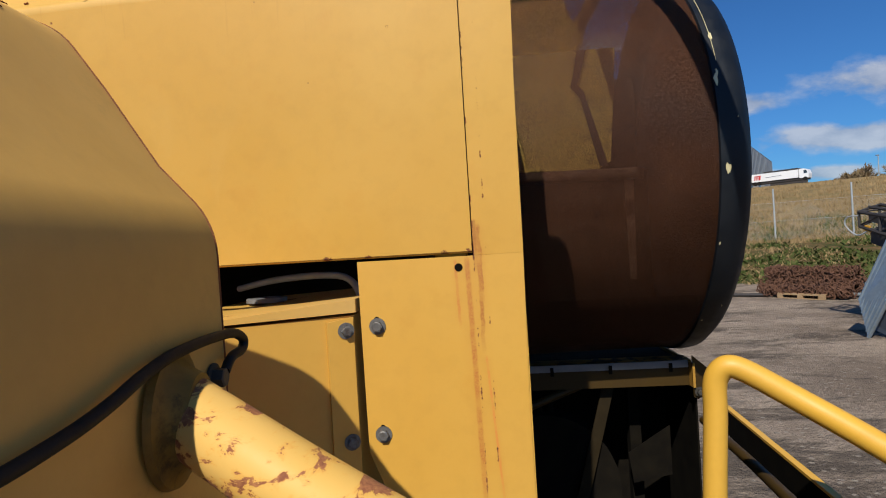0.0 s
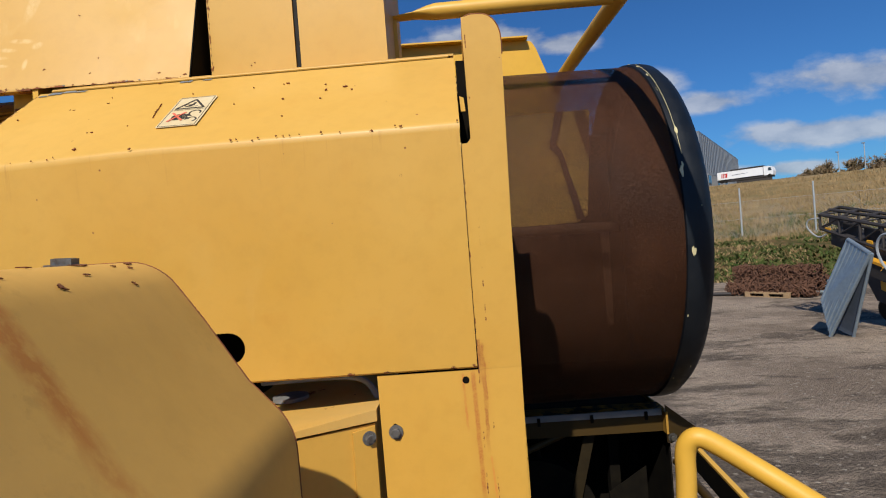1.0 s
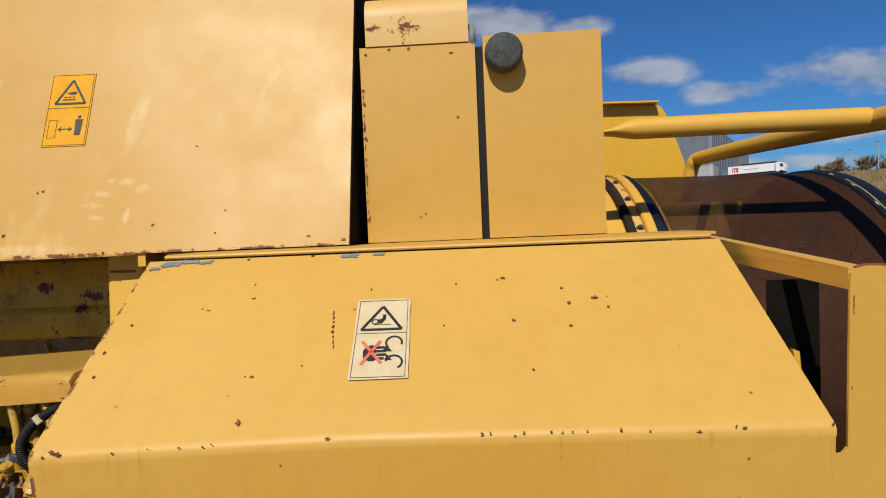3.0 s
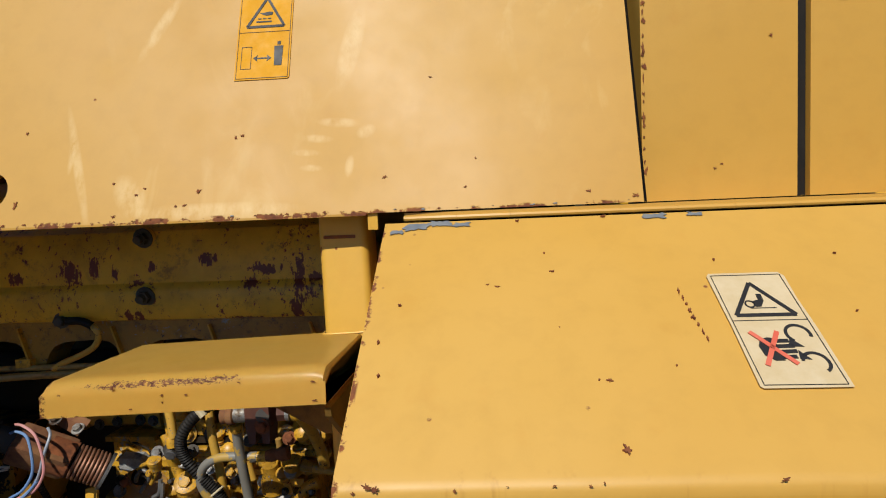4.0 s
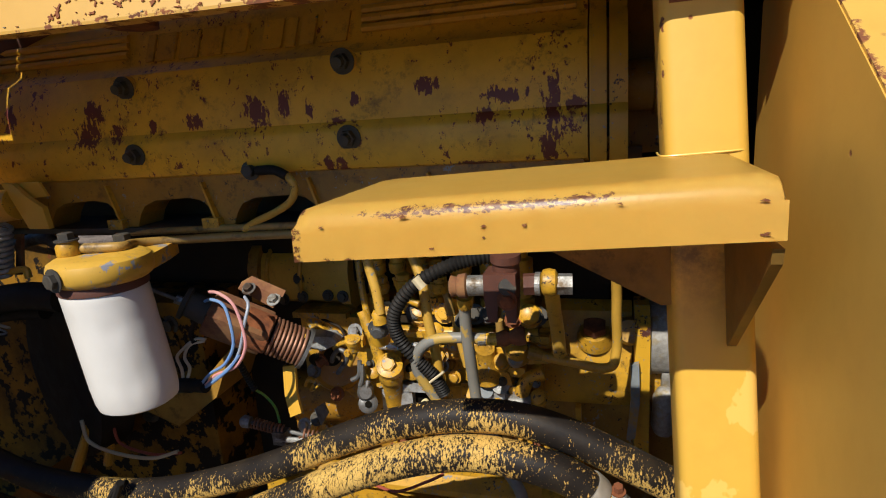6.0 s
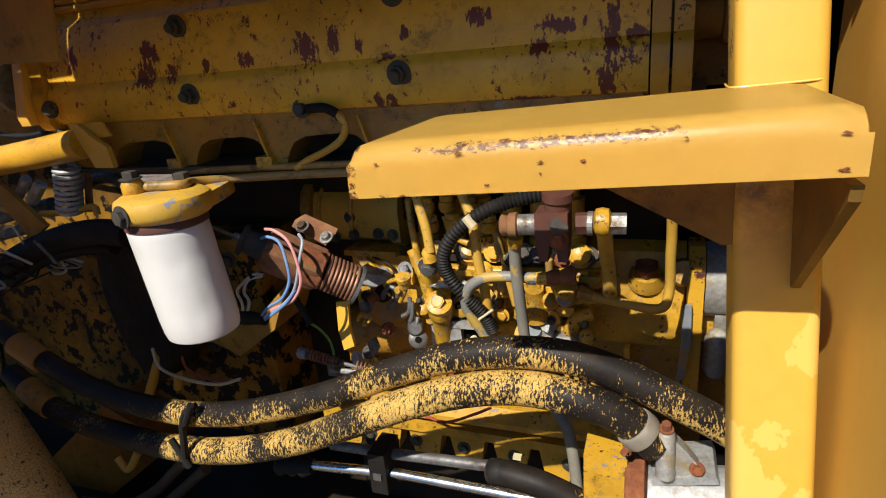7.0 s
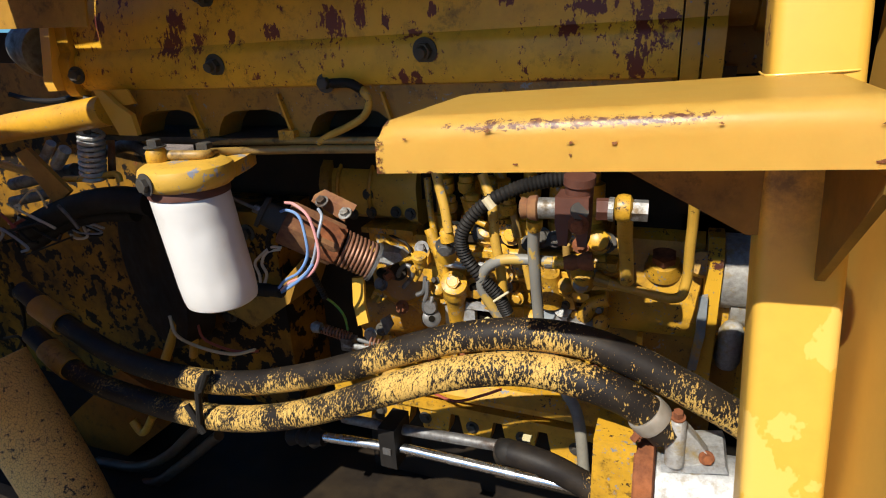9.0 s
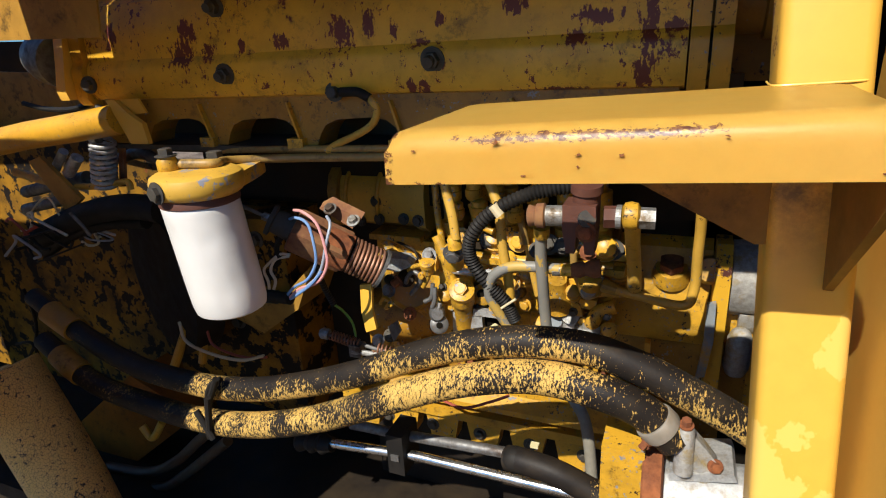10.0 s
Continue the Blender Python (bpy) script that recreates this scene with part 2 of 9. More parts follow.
        raw = n.math("ADD", n.math("MULTIPLY", zone, 0.30), n.noise(1.0, 7, 0.72, n.stretch((210, 210, 420))))
        rub = n.math("MULTIPLY", n.step(raw, 0.76, 0.80), n.step(zone, 0.02, 0.1))
        col = n.mix(rub, col, n.mix(n.step(n.noise(210, 4), 0.42, 0.6), (0.17, 0.050, 0.022), (0.42, 0.18, 0.06)))
    if soot:
        # oily dirt caked in one stretch of height
        cake = n.math("MULTIPLY", n.math("MULTIPLY", n.step(n.axis(2), soot[0], soot[1]), n.step(n.axis(2), soot[1] + 0.06, soot[1] + 0.05)), n.step(n.noise(26, 8, 0.75), 0.36, 0.62))
        col = n.mix(n.math("MULTIPLY", cake, 0.8), col, (0.05, 0.030, 0.012))
    col = n.mix(rust, col, n.mix(n.step(fine, 0.35, 0.65), RUST_DARK, RUST))
    n.bump(n.math("ADD", n.math("MULTIPLY", rust, -0.7), n.math("ADD", n.math("MULTIPLY", n.noise(9, 3), 1.6), n.math("MULTIPLY", n.noise(420, 2), 0.10))), 0.25, 0.0016)
    return n.done(col, n.mix(rust, n.mix(n.step(n.noise(7, 5), 0.3, 0.7), (rough,) * 3, (rough + 0.16,) * 3), (0.9,) * 3), 0.0, spec)


PALE, BLEACH = (0.572, 0.304, 0.043), (0.607, 0.342, 0.060)
DEEP, DEEPW = (0.57, 0.282, 0.012), (0.62, 0.325, 0.020)
MAT = {}
COWL_Y = -0.767
MAT["hood"] = paint("hood_paint", PALE, BLEACH, spots=0.60, patch=0.82, scuff_glare=0.06, bands=((2, 1.925, 0.007), (0, -0.2165, 0.0015, 0.56), (0, -1.0015, 0.009, 0.45)), runs=(2.272, 2.20))
# paler copy for the slope: bleaching, and sky sheen put into the colour
MAT["hoodtop"] = paint("bleach_and_sheen_hood_paint", (0.578, 0.320, 0.053), (0.607, 0.352, 0.069), spots=0.60, patch=0.82, bands=((0, -1.0015, 0.009, 0.45),), runs=(2.272, 2.20))
MAT["cover"] = paint("cover_paint", (0.525, 0.282, 0.042), (0.555, 0.315, 0.058), spots=0.88, patch=0.86, rough=0.44, scuff_glare=0.22, bands=((2, 2.462, 0.007, 0.46),),
                     glare_smears=((-1.362, 2.53, 0.006, 0.070, -0.3), (-1.294, 2.492, 0.018, 0.024, -0.4), (-1.056, 2.568, 0.022, 0.006, -1.2), (-1.081, 2.550, 0.018, 0.005, -1.2), (-1.092, 2.534, 0.016, 0.004, -1.0), (-1.086, 2.516, 0.012, 0.004, -0.6), (-1.042, 2.516, 0.005, 0.012, 0.1), (-1.024, 2.556, 0.010, 0.008, 0.3),
                             (-1.283, 2.70, 0.009, 0.04, 0.5), (-1.372, 2.545, 0.004, 0.022, 0.0), (-1.045, 2.66, 0.012, 0.05, 0.2), (-1.20, 2.472, 0.10, 0.009, 0.0)))
MAT["sheet"] = paint("sheet_paint", PALE, BLEACH, spots=0.80, patch=0.80, bands=((0, -0.152, 0.003, 0.57), (0, -0.146, 0.003), (0, -0.2150, 0.0022, 0.50), (0, -0.199, 0.002), (2, 2.4345, 0.004, 0.45)),
                     drips=((-0.2240, 1.918, -0.2165, 1.58, 0.0034, 0.004, 1.0), (-0.2080, 1.958, -0.2085, 1.80, 0.0026, 0.008, 0.85), (-0.2060, 1.930, -0.2050, 1.86, 0.0012, 0.008, 0.9), (-0.2390, 1.915, -0.2370, 1.83, 0.0018, 0.006, 1.2), (-0.2060, 1.79, -0.193, 1.60, 0.0016, 0.002, 1.4), (-0.2130, 1.965, -0.2125, 1.90, 0.0025, 0.003, 0.8)))
MAT["pale"] = paint("pale_paint", PALE, BLEACH, spots=0.72, patch=0.80)
MAT["cowl"] = paint("cowl_paint", (0.62, 0.345, 0.075), (0.66, 0.385, 0.10), spots=0.80, patch=0.82, grime=0.10, streak=(COWL_Y, 0.016, 2.112, 1.93, 1))
MAT["boxpaint"] = paint("box_paint", (0.555, 0.306, 0.044), (0.585, 0.335, 0.058), spots=0.74, patch=0.82)
MAT["rail"] = paint("rail_paint", (0.66, 0.36, 0.035), (0.64, 0.36, 0.05), spots=0.62, patch=0.80)
MAT["worn"] = paint("worn_paint", (0.64, 0.40, 0.13), BLEACH, spots=0.5, patch=0.66)
MAT["hopperpaint"] = paint("deep_hopper_paint", (0.66, 0.345, 0.012), (0.64, 0.36, 0.02), spots=0.86, patch=0.86)
MAT["post"] = paint("post_paint", (0.64, 0.36, 0.042), (0.66, 0.39, 0.06), spots=0.72, patch=0.82, bands=((0, -1.086, 0.004),), soot=(2.19, 2.25), peel=(0.74, 0.455, 0.095))
MAT["tread"] = paint("tread_paint", (0.80, 0.49, 0.085), (0.82, 0.52, 0.11), spots=0.86, patch=0.86, bands=((0, -1.3225, 0.012, 0.44), (2, 2.2805, 0.004)), rough=0.27, scrape=(-1.305, -1.085, 2.3655, 0.045, 0.0065))
MAT["engine"] = paint("engine_paint", DEEP, DEEPW, spots=0.8, patch=0.78, grime=0.35, rough=0.42, primer=(0.085, 0.018, 0.012), chips=0.80, nicks=0.815)
MAT["rocker"] = paint("rocker_paint", (0.70, 0.365, 0.016), (0.74, 0.405, 0.026), spots=0.8, patch=0.80, grime=0.35, rough=0.42, primer=(0.135, 0.024, 0.010), chips=0.76, scale=1.05, flecks=0.80,
                      flakes=((-1.974, 2.403, 0.016, 0.020), (-1.818, 2.398, 0.020, 0.020), (-1.834, 2.370, 0.026, 0.022), (-1.784, 2.369, 0.014, 0.016), (-1.723, 2.375, 0.008, 0.012), (-1.657, 2.378, 0.018, 0.012), (-1.560, 2.386, 0.022, 0.024), (-1.517, 2.391, 0.012, 0.018),
                              (-1.484, 2.382, 0.007, 0.016), (-1.462, 2.314, 0.007, 0.014), (-1.444, 2.311, 0.009, 0.015), (-1.422, 2.391, 0.010, 0.010), (-2.050, 2.378, 0.020, 0.030), (-1.242, 2.383, 0.024, 0.012), (-1.182, 2.364, 0.009, 0.050), (-1.187, 2.321, 0.012, 0.022), (-1.273, 2.306, 0.030, 0.007), (-1.261, 2.362, 0.012, 0.012), (-1.158, 2.368, 0.014, 0.010), (-1.33, 2.40, 0.02, 0.012)))
MAT["pump"] = paint("pump_paint", (0.56, 0.31, 0.025), DEEPW, spots=0.7, patch=0.74, grime=0.8, primer=(0.20, 0.195, 0.18), chips=0.765, scale=2.0, rough=0.36, nicks=0.775)
MAT["pipe"] = paint("pipe_paint", (0.60, 0.33, 0.03), (0.56, 0.32, 0.045), spots=0.75, patch=0.76, grime=0.3, primer=(0.16, 0.18, 0.19), chips=0.75, nicks=0.81)
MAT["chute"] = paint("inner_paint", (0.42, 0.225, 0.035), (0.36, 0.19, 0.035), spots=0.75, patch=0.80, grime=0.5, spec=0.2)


def scraped_mat():
    """Pale yellow tube, scraped through to orange-brown rust in short slanting strokes with stained rims."""
    n = Nodes("scraped_tube_paint")
    col = n.mix(n.step(n.noise(4, 3), 0.35, 0.68), (0.66, 0.41, 0.12), (0.62, 0.36, 0.07))
    where = n.noise(24, 3, 0.55)
    turn = n.stretch((55, 34, 120), (0.3, 1.1, 0.6))
    stroke = n.math("ADD", n.noise(1.0, 6, 0.68, turn, 0.5), n.math("MULTIPLY", where, 0.55))
    speck = n.math("MULTIPLY", n.step(n.cells(150), 0.16, 0.08), n.step(n.cells(150, out="Color"), 0.90, 0.91))
    raw = n.math("MAXIMUM", n.step(stroke, 0.838, 0.862), speck)
    col = n.mix(n.step(stroke, 0.775, 0.855, 0, 0.55), col, (0.62, 0.27, 0.035))
    col = n.mix(raw, col, n.mix(n.step(n.noise(260, 5, 0.7), 0.38, 0.62), (0.20, 0.062, 0.024), (0.36, 0.145, 0.052)))
    n.bump(n.math("ADD", n.math("MULTIPLY", raw, -0.8), n.math("MULTIPLY", n.noise(300, 3), 0.25)), 0.3, 0.0012)
    return n.done(col, n.mix(raw, (0.42,) * 3, (0.85,) * 3))


MAT["flaky"] = scraped_mat()


def plain(name, a, b, rough, metal=0.0, scale=20, bump=0.15, spec=None, dirt=None):
    n = Nodes(name)
    col = n.mix(n.step(n.noise(scale, 6, 0.6), 0.35, 0.68), a, b)
    if dirt:
        col = n.mix(n.step(n.noise(scale * 0.4, 7, 0.7), 0.5, 0.66), col, dirt)
    n.bump(n.noise(scale * 8, 4, 0.6), bump, 0.001)
    return n.done(col, n.mix(n.step(n.noise(scale * 2, 4), 0.3, 0.7), (rough,) * 3, (min(1, rough + 0.2),) * 3), metal, spec)


MAT["rusty"] = plain("rusty_iron", RUST, RUST_DARK, 0.85, 0.0, 60, 0.4)
MAT["rustyel"] = plain("rust_over_paint", (0.165, 0.064, 0.027), (0.25, 0.125, 0.046), 0.8, 0.0, 45, 0.4, dirt=RUST_DARK)
MAT["brownpaint"] = plain("brown_casting", (0.075, 0.024, 0.013), (0.105, 0.035, 0.019), 0.6, 0.0, 50, 0.3)
MAT["steel"] = plain("zinc_steel", (0.36, 0.36, 0.34), (0.22, 0.21, 0.19), 0.46, 0.7, 110, 0.4, dirt=(0.12, 0.085, 0.05))
MAT["dullsteel"] = plain("dull_steel", (0.22, 0.22, 0.21), (0.13, 0.12, 0.11), 0.5, 0.7, 60, 0.25, dirt=(0.07, 0.045, 0.03))
MAT["alu"] = plain("cast_aluminium", (0.52, 0.52, 0.50), (0.36, 0.36, 0.35), 0.36, 0.5, 160, 0.6, dirt=(0.30, 0.27, 0.22))
MAT["roughalu"] = plain("sand_cast_aluminium", (0.46, 0.44, 0.40), (0.28, 0.265, 0.235), 0.40, 0.35, 120, 1.0, dirt=(0.34, 0.25, 0.10))
MAT["zincband"] = plain("dusty_zinc_band", (0.30, 0.26, 0.20), (0.38, 0.34, 0.28), 0.45, 0.4, 60, 0.2)
MAT["chrome"] = plain("bright_rod", (0.75, 0.75, 0.74), (0.62, 0.62, 0.61), 0.16, 1.0, 30, 0.05)
MAT["rubber"] = plain("black_rubber", (0.010, 0.009, 0.008), (0.018, 0.015, 0.012), 0.55, 0.0, 30, 0.2, spec=0.2)
# dark metal; on the block and bay walls it stands for shade
MAT["dark"] = plain("dark_iron_and_shade", (0.014, 0.010, 0.007), (0.030, 0.020, 0.010), 0.65, 0.0, 18, 0.35, spec=0.2)
MAT["boltdark"] = plain("dark_bolt", (0.055, 0.050, 0.045), (0.10, 0.085, 0.06), 0.55, 0.5, 70, 0.3)
MAT["filter"] = plain("white_enamel", (0.60, 0.575, 0.525), (0.65, 0.625, 0.575), 0.36, 0.0, 12, 0.04, dirt=(0.54, 0.50, 0.44))
MAT["wire_white"] = plain("wire_white", (0.6, 0.56, 0.45), (0.5, 0.45, 0.33), 0.45)
MAT["wire_blue"] = plain("wire_blue", (0.10, 0.20, 0.42), (0.17, 0.28, 0.46), 0.45)
MAT["wire_pink"] = plain("wire_pink", (0.62, 0.25, 0.24), (0.55, 0.3, 0.27), 0.45)
MAT["wire_grey"] = plain("wire_grey", (0.28, 0.31, 0.36), (0.2, 0.22, 0.25), 0.45)
MAT["wire_green"] = plain("wire_green", (0.02, 0.22, 0.05), (0.2, 0.3, 0.03), 0.45, scale=90)
MAT["wire_red"] = plain("wire_red", (0.35, 0.06, 0.03), (0.2, 0.05, 0.03), 0.5)
MAT["copper"] = plain("brown_spring_steel", (0.22, 0.095, 0.050), (0.30, 0.155, 0.095), 0.42, 0.4, 80, 0.2)
MAT["tie"] = plain("cable_tie", (0.6, 0.5, 0.3), (0.5, 0.42, 0.26), 0.5)
MAT["gasket"] = plain("grey_primer", (0.16, 0.18, 0.19), (0.24, 0.26, 0.27), 0.6, 0.0, 50, 0.3, dirt=(0.40, 0.24, 0.04))
MAT["capfoam"] = plain("weathered_black_cap", (0.075, 0.085, 0.08), (0.035, 0.04, 0.035), 0.85, 0.0, 160, 0.8)
MAT["rim"] = plain("navy_rim_paint", (0.004, 0.0065, 0.010), (0.009, 0.011, 0.014), 0.40, 0.0, 14, 0.15, spec=0.28)
MAT["cream"] = plain("cream_paint", (0.62, 0.55, 0.32), (0.5, 0.42, 0.2), 0.6)
# near-black that stands for shade in holes, gaps and closed spaces
MAT["blackin"] = plain("shade_black", (0.005, 0.004, 0.003), (0.010, 0.008, 0.005), 0.9, spec=0.08)
MAT["grey_seal"] = plain("grey_rubber_seal", (0.15, 0.145, 0.14), (0.21, 0.20, 0.19), 0.6)
MAT["ink"] = plain("black_ink", (0.010, 0.010, 0.010), (0.016, 0.016, 0.016), 0.5)
MAT["sticker_cream"] = plain("cream_sticker", (0.62, 0.50, 0.30), (0.55, 0.42, 0.22), 0.5, 0, 40, 0.1)
MAT["sticker_yellow"] = plain("amber_sticker", (0.72, 0.34, 0.004), (0.66, 0.30, 0.006), 0.5, 0, 40, 0.1, spec=0.2)
MAT["red_ink"] = plain("faded_red_ink", (0.62, 0.10, 0.05), (0.68, 0.17, 0.10), 0.5)


def hose_mat(name, shares, lean):
    """Black rubber hose under yellow paint that has cracked off across the bend; shares: (x, how much paint is left); lean: more of it underneath (+) or on top (-)."""
    n = Nodes(name)
    ramp = n.t.nodes.new("ShaderNodeValToRGB")
    n.t.links.new(n.step(n.axis(0), -2.3, -1.0), ramp.inputs[0])
    el = ramp.color_ramp.elements
    while len(el) < len(shares):
        el.new(0.5)
    for e, (x, v) in zip(el, shares):
        e.position, e.color = (x + 2.3) / 1.3, (v, v, v, 1)
    nz = n.t.nodes.new("ShaderNodeSeparateXYZ")
    n.t.links.new(n.t.nodes.new("ShaderNodeNewGeometry").outputs["Normal"], nz.inputs[0])
    crack = n.cells(1.0, "DISTANCE_TO_EDGE", n.stretch((300, 120, 95)))
    flake = n.math("ADD", n.noise(1.0, 8, 0.70, n.stretch((430, 250, 150))), n.math("MULTIPLY", n.noise(14, 3, 0.6), 0.55))
    flake = n.math("ADD", flake, n.math("ADD", n.math("MULTIPLY", ramp.outputs[0], 0.62), n.math("MULTIPLY", nz.outputs[2], -lean)))
    left = n.math("MULTIPLY", n.step(flake, 1.10, 1.113), n.step(crack, 0.010, 0.028))
    dust = n.step(n.noise(25, 5), 0.45, 0.75, 0, 0.30)
    col = n.mix(left, n.mix(dust, (0.013, 0.010, 0.008), (0.075, 0.054, 0.030)), n.mix(n.noise(60, 3), (0.52, 0.30, 0.06), (0.62, 0.41, 0.12)))
    n.bump(n.math("ADD", left, n.math("MULTIPLY", n.noise(300, 3), 0.3)), 0.55, 0.0012)
    return n.done(col, n.mix(left, (0.55,) * 3, (0.66,) * 3), 0.0, 0.2)


MAT["hose"] = hose_mat("flaked_upper_hose", ((-2.16, 0.33), (-1.84, 0.36), (-1.805, 0.58), (-1.40, 0.46), (-1.28, 0.46), (-1.235, 0.40), (-1.14, 0.42), (-1.06, 0.54)), 0.09)
MAT["hoselow"] = hose_mat("flaked_lower_hose", ((-2.16, 0.26), (-1.83, 0.28), (-1.80, 0.54), (-1.50, 0.45), (-1.28, 0.60), (-1.22, 0.44), (-1.13, 0.35)), -0.03)
MAT["hosereturn"] = hose_mat("flaked_return_hose", ((-1.36, 0.16), (-1.26, 0.24), (-1.215, 0.36), (-1.185, 0.62), (-1.0, 0.64)), 0.02)


def screen_mat():
    """Brown rusty perforated sheet of the rotary dust screen: fine open holes, rust clouds, wiped streaks."""
    n = Nodes("rusty_screen")
    cloud = n.noise(5, 6, 0.62)
    col = n.mix(n.step(cloud, 0.35, 0.68), (0.045, 0.0160, 0.0060), (0.078, 0.0285, 0.0115))
    wipe = n.noise(1.0, 4, 0.6, n.stretch((26, 3, 3)))
    col = n.mix(n.step(wipe, 0.56, 0.76, 0, 0.40), col, (0.105, 0.050, 0.024))
    # crusty grain: pale dust and painted glints, orange specks, thick in some places
    glint_grit = n.noise(520, 3, 0.7)
    col = n.mix(n.math("MULTIPLY", n.step(glint_grit, 0.58, 0.66), n.step(n.noise(4, 4), 0.40, 0.62, 0.05, 0.75)), col, (0.19, 0.13, 0.095))
    col = n.mix(n.step(n.noise(300, 4, 0.7), 0.63, 0.70, 0, 0.6), col, (0.20, 0.065, 0.018))
    col = n.mix(n.step(glint_grit, 0.42, 0.34, 0, 0.7), col, (0.016, 0.006, 0.004))
    grain = n.cells(900)
    n.bump(n.noise(330, 4, 0.75), 0.9, 0.0010)
    mat = n.done(col, n.mix(n.step(cloud, 0.4, 0.6), (0.55,) * 3, (0.70,) * 3), 0.0, 0.18)
    # punched holes, some clogged with dust
    hole = n.math("MULTIPLY", n.step(grain, 0.562, 0.492), n.step(n.noise(18, 5, 0.7), 0.30, 0.48, 0.90, 1.0))
    air = n.t.nodes.new("ShaderNodeBsdfTransparent")
    both = n.t.nodes.new("ShaderNodeMixShader")
    n.put(both, 0, hole)
    n.t.links.new(n.bsdf.outputs[0], both.inputs[1])
    n.t.links.new(air.outputs[0], both.inputs[2])
    n.t.links.new(both.outputs[0], n.t.nodes["Material Output"].inputs["Surface"])
    return mat


MAT["screen"] = screen_mat()


def gravel_mat():
    n = Nodes("gravel_yard")
    col = n.mix(n.step(n.noise(0.55, 11, 0.7), 0.42, 0.60), (0.22, 0.165, 0.122), (0.43, 0.335, 0.250))
    col = n.mix(n.step(n.noise(1.0, 8, 0.7, n.stretch((0.45, 1.1, 1.0), (4.0, 2.0, 0))), 0.55, 0.61, 0, 0.85), col, (0.060, 0.046, 0.036))
    col = n.mix(n.step(n.noise(1.0, 9, 0.72, n.stretch((0.22, 0.60, 1.0), (9.0, 5.0, 0))), 0.515, 0.57, 0, 0.85), col, (0.050, 0.040, 0.033))
    col = n.mix(n.step(n.noise(7.0, 9, 0.8), 0.52, 0.62, 0, 0.6), col, (0.11, 0.082, 0.060))
    col = n.mix(n.step(n.cells(9), 0.22, 0.17), col, (0.34, 0.29, 0.23))
    stones = n.cells(34)
    col = n.mix(n.step(stones, 0.2, 0.7, 0, 0.5), col, (0.20, 0.158, 0.118))
    # grass takes over up the bank and on the field
    d = n.math("ADD", n.math("MULTIPLY", n.axis(0), 0.49), n.math("MULTIPLY", n.axis(1), 0.87))
    edge = n.math("ADD", d, n.math("MULTIPLY", n.noise(0.6, 4), 2.4))
    weeds = n.mix(n.step(n.noise(1.1, 7, 0.7), 0.40, 0.62), (0.16, 0.10, 0.045), (0.035, 0.055, 0.013))
    straw = n.mix(n.step(n.noise(1.0, 6, 0.65, n.stretch((0.10, 0.35, 0.35))), 0.38, 0.62), (0.27, 0.185, 0.09), (0.17, 0.13, 0.055))
    straw = n.mix(n.step(n.noise(2.4, 5, 0.7), 0.35, 0.75, 0, 0.55), straw, (0.29, 0.21, 0.11))
    bank = n.mix(n.step(d, 30.0, 33.0), weeds, straw)
    f = n.step(edge, 22.3, 22.9)
    n.bump(n.math("ADD", n.math("MULTIPLY", stones, -0.5), n.noise(30, 6, 0.75)), 0.9, 0.04)
    return n.done(n.mix(f, col, bank), 0.95, 0.0, 0.08)


MAT["ground"] = gravel_mat()
MAT["grass_weed"] = plain("weed_leaves", (0.045, 0.075, 0.015), (0.10, 0.10, 0.03), 0.7, scale=2.0, spec=0.15)
MAT["grass_dry"] = plain("dry_grass", (0.36, 0.25, 0.125), (0.22, 0.15, 0.07), 0.85, scale=0.8, spec=0.1)
MAT["wood"] = plain("pallet_wood", (0.38, 0.25, 0.13), (0.27, 0.17, 0.085), 0.8, 0, 12, 0.3)
MAT["chain"] = plain("rusty_chain", (0.13, 0.058, 0.030), (0.075, 0.032, 0.018), 0.85, 0, 9, 0.4)
MAT["galv"] = plain("galvanised_sheet", (0.30, 0.36, 0.40), (0.24, 0.29, 0.33), 0.42, 0.6, 6, 0.1)
MAT["headerblack"] = plain("faded_black_steel", (0.020, 0.017, 0.016), (0.036, 0.029, 0.026), 0.6, 0, 6, 0.2)
MAT["headeryel"] = plain("orange_yellow_paint", (0.62, 0.30, 0.012), (0.5, 0.23, 0.015), 0.5, 0, 6, 0.1)
MAT["fence"] = plain("fence_zinc", (0.45, 0.47, 0.47), (0.36, 0.38, 0.38), 0.5, 0.5, 12, 0.1)
MAT["clad"] = plain("grey_cladding", (0.20, 0.22, 0.25), (0.17, 0.19, 0.22), 0.5, 0.2, 0.6, 0.05)
MAT["cladlow"] = plain("pale_plinth", (0.42, 0.42, 0.40), (0.36, 0.36, 0.35), 0.7, 0, 0.8, 0.05)
MAT["glass"] = plain("dark_glazing", (0.03, 0.045, 0.06), (0.04, 0.055, 0.07), 0.1, 0, 0.5, 0.0)
MAT["truckwhite"] = plain("white_truck_paint", (0.78, 0.78, 0.78), (0.72, 0.72, 0.73), 0.35, 0, 1, 0.02)
MAT["truckred"] = plain("red_sign_paint", (0.55, 0.03, 0.03), (0.5, 0.03, 0.03), 0.4)
MAT["bark"] = plain("brown_bark", (0.10, 0.07, 0.045), (0.065, 0.045, 0.03), 0.9, 0, 3, 0.3)
MAT["twig"] = plain("spring_twigs", (0.22, 0.145, 0.085), (0.17, 0.13, 0.06), 0.9, 0, 1.2, 0.2)
MAT["bare"] = plain("bare_blue_grey_metal", (0.16, 0.19, 0.22), (0.24, 0.26, 0.26), 0.5, 0.3, 60, 0.2)
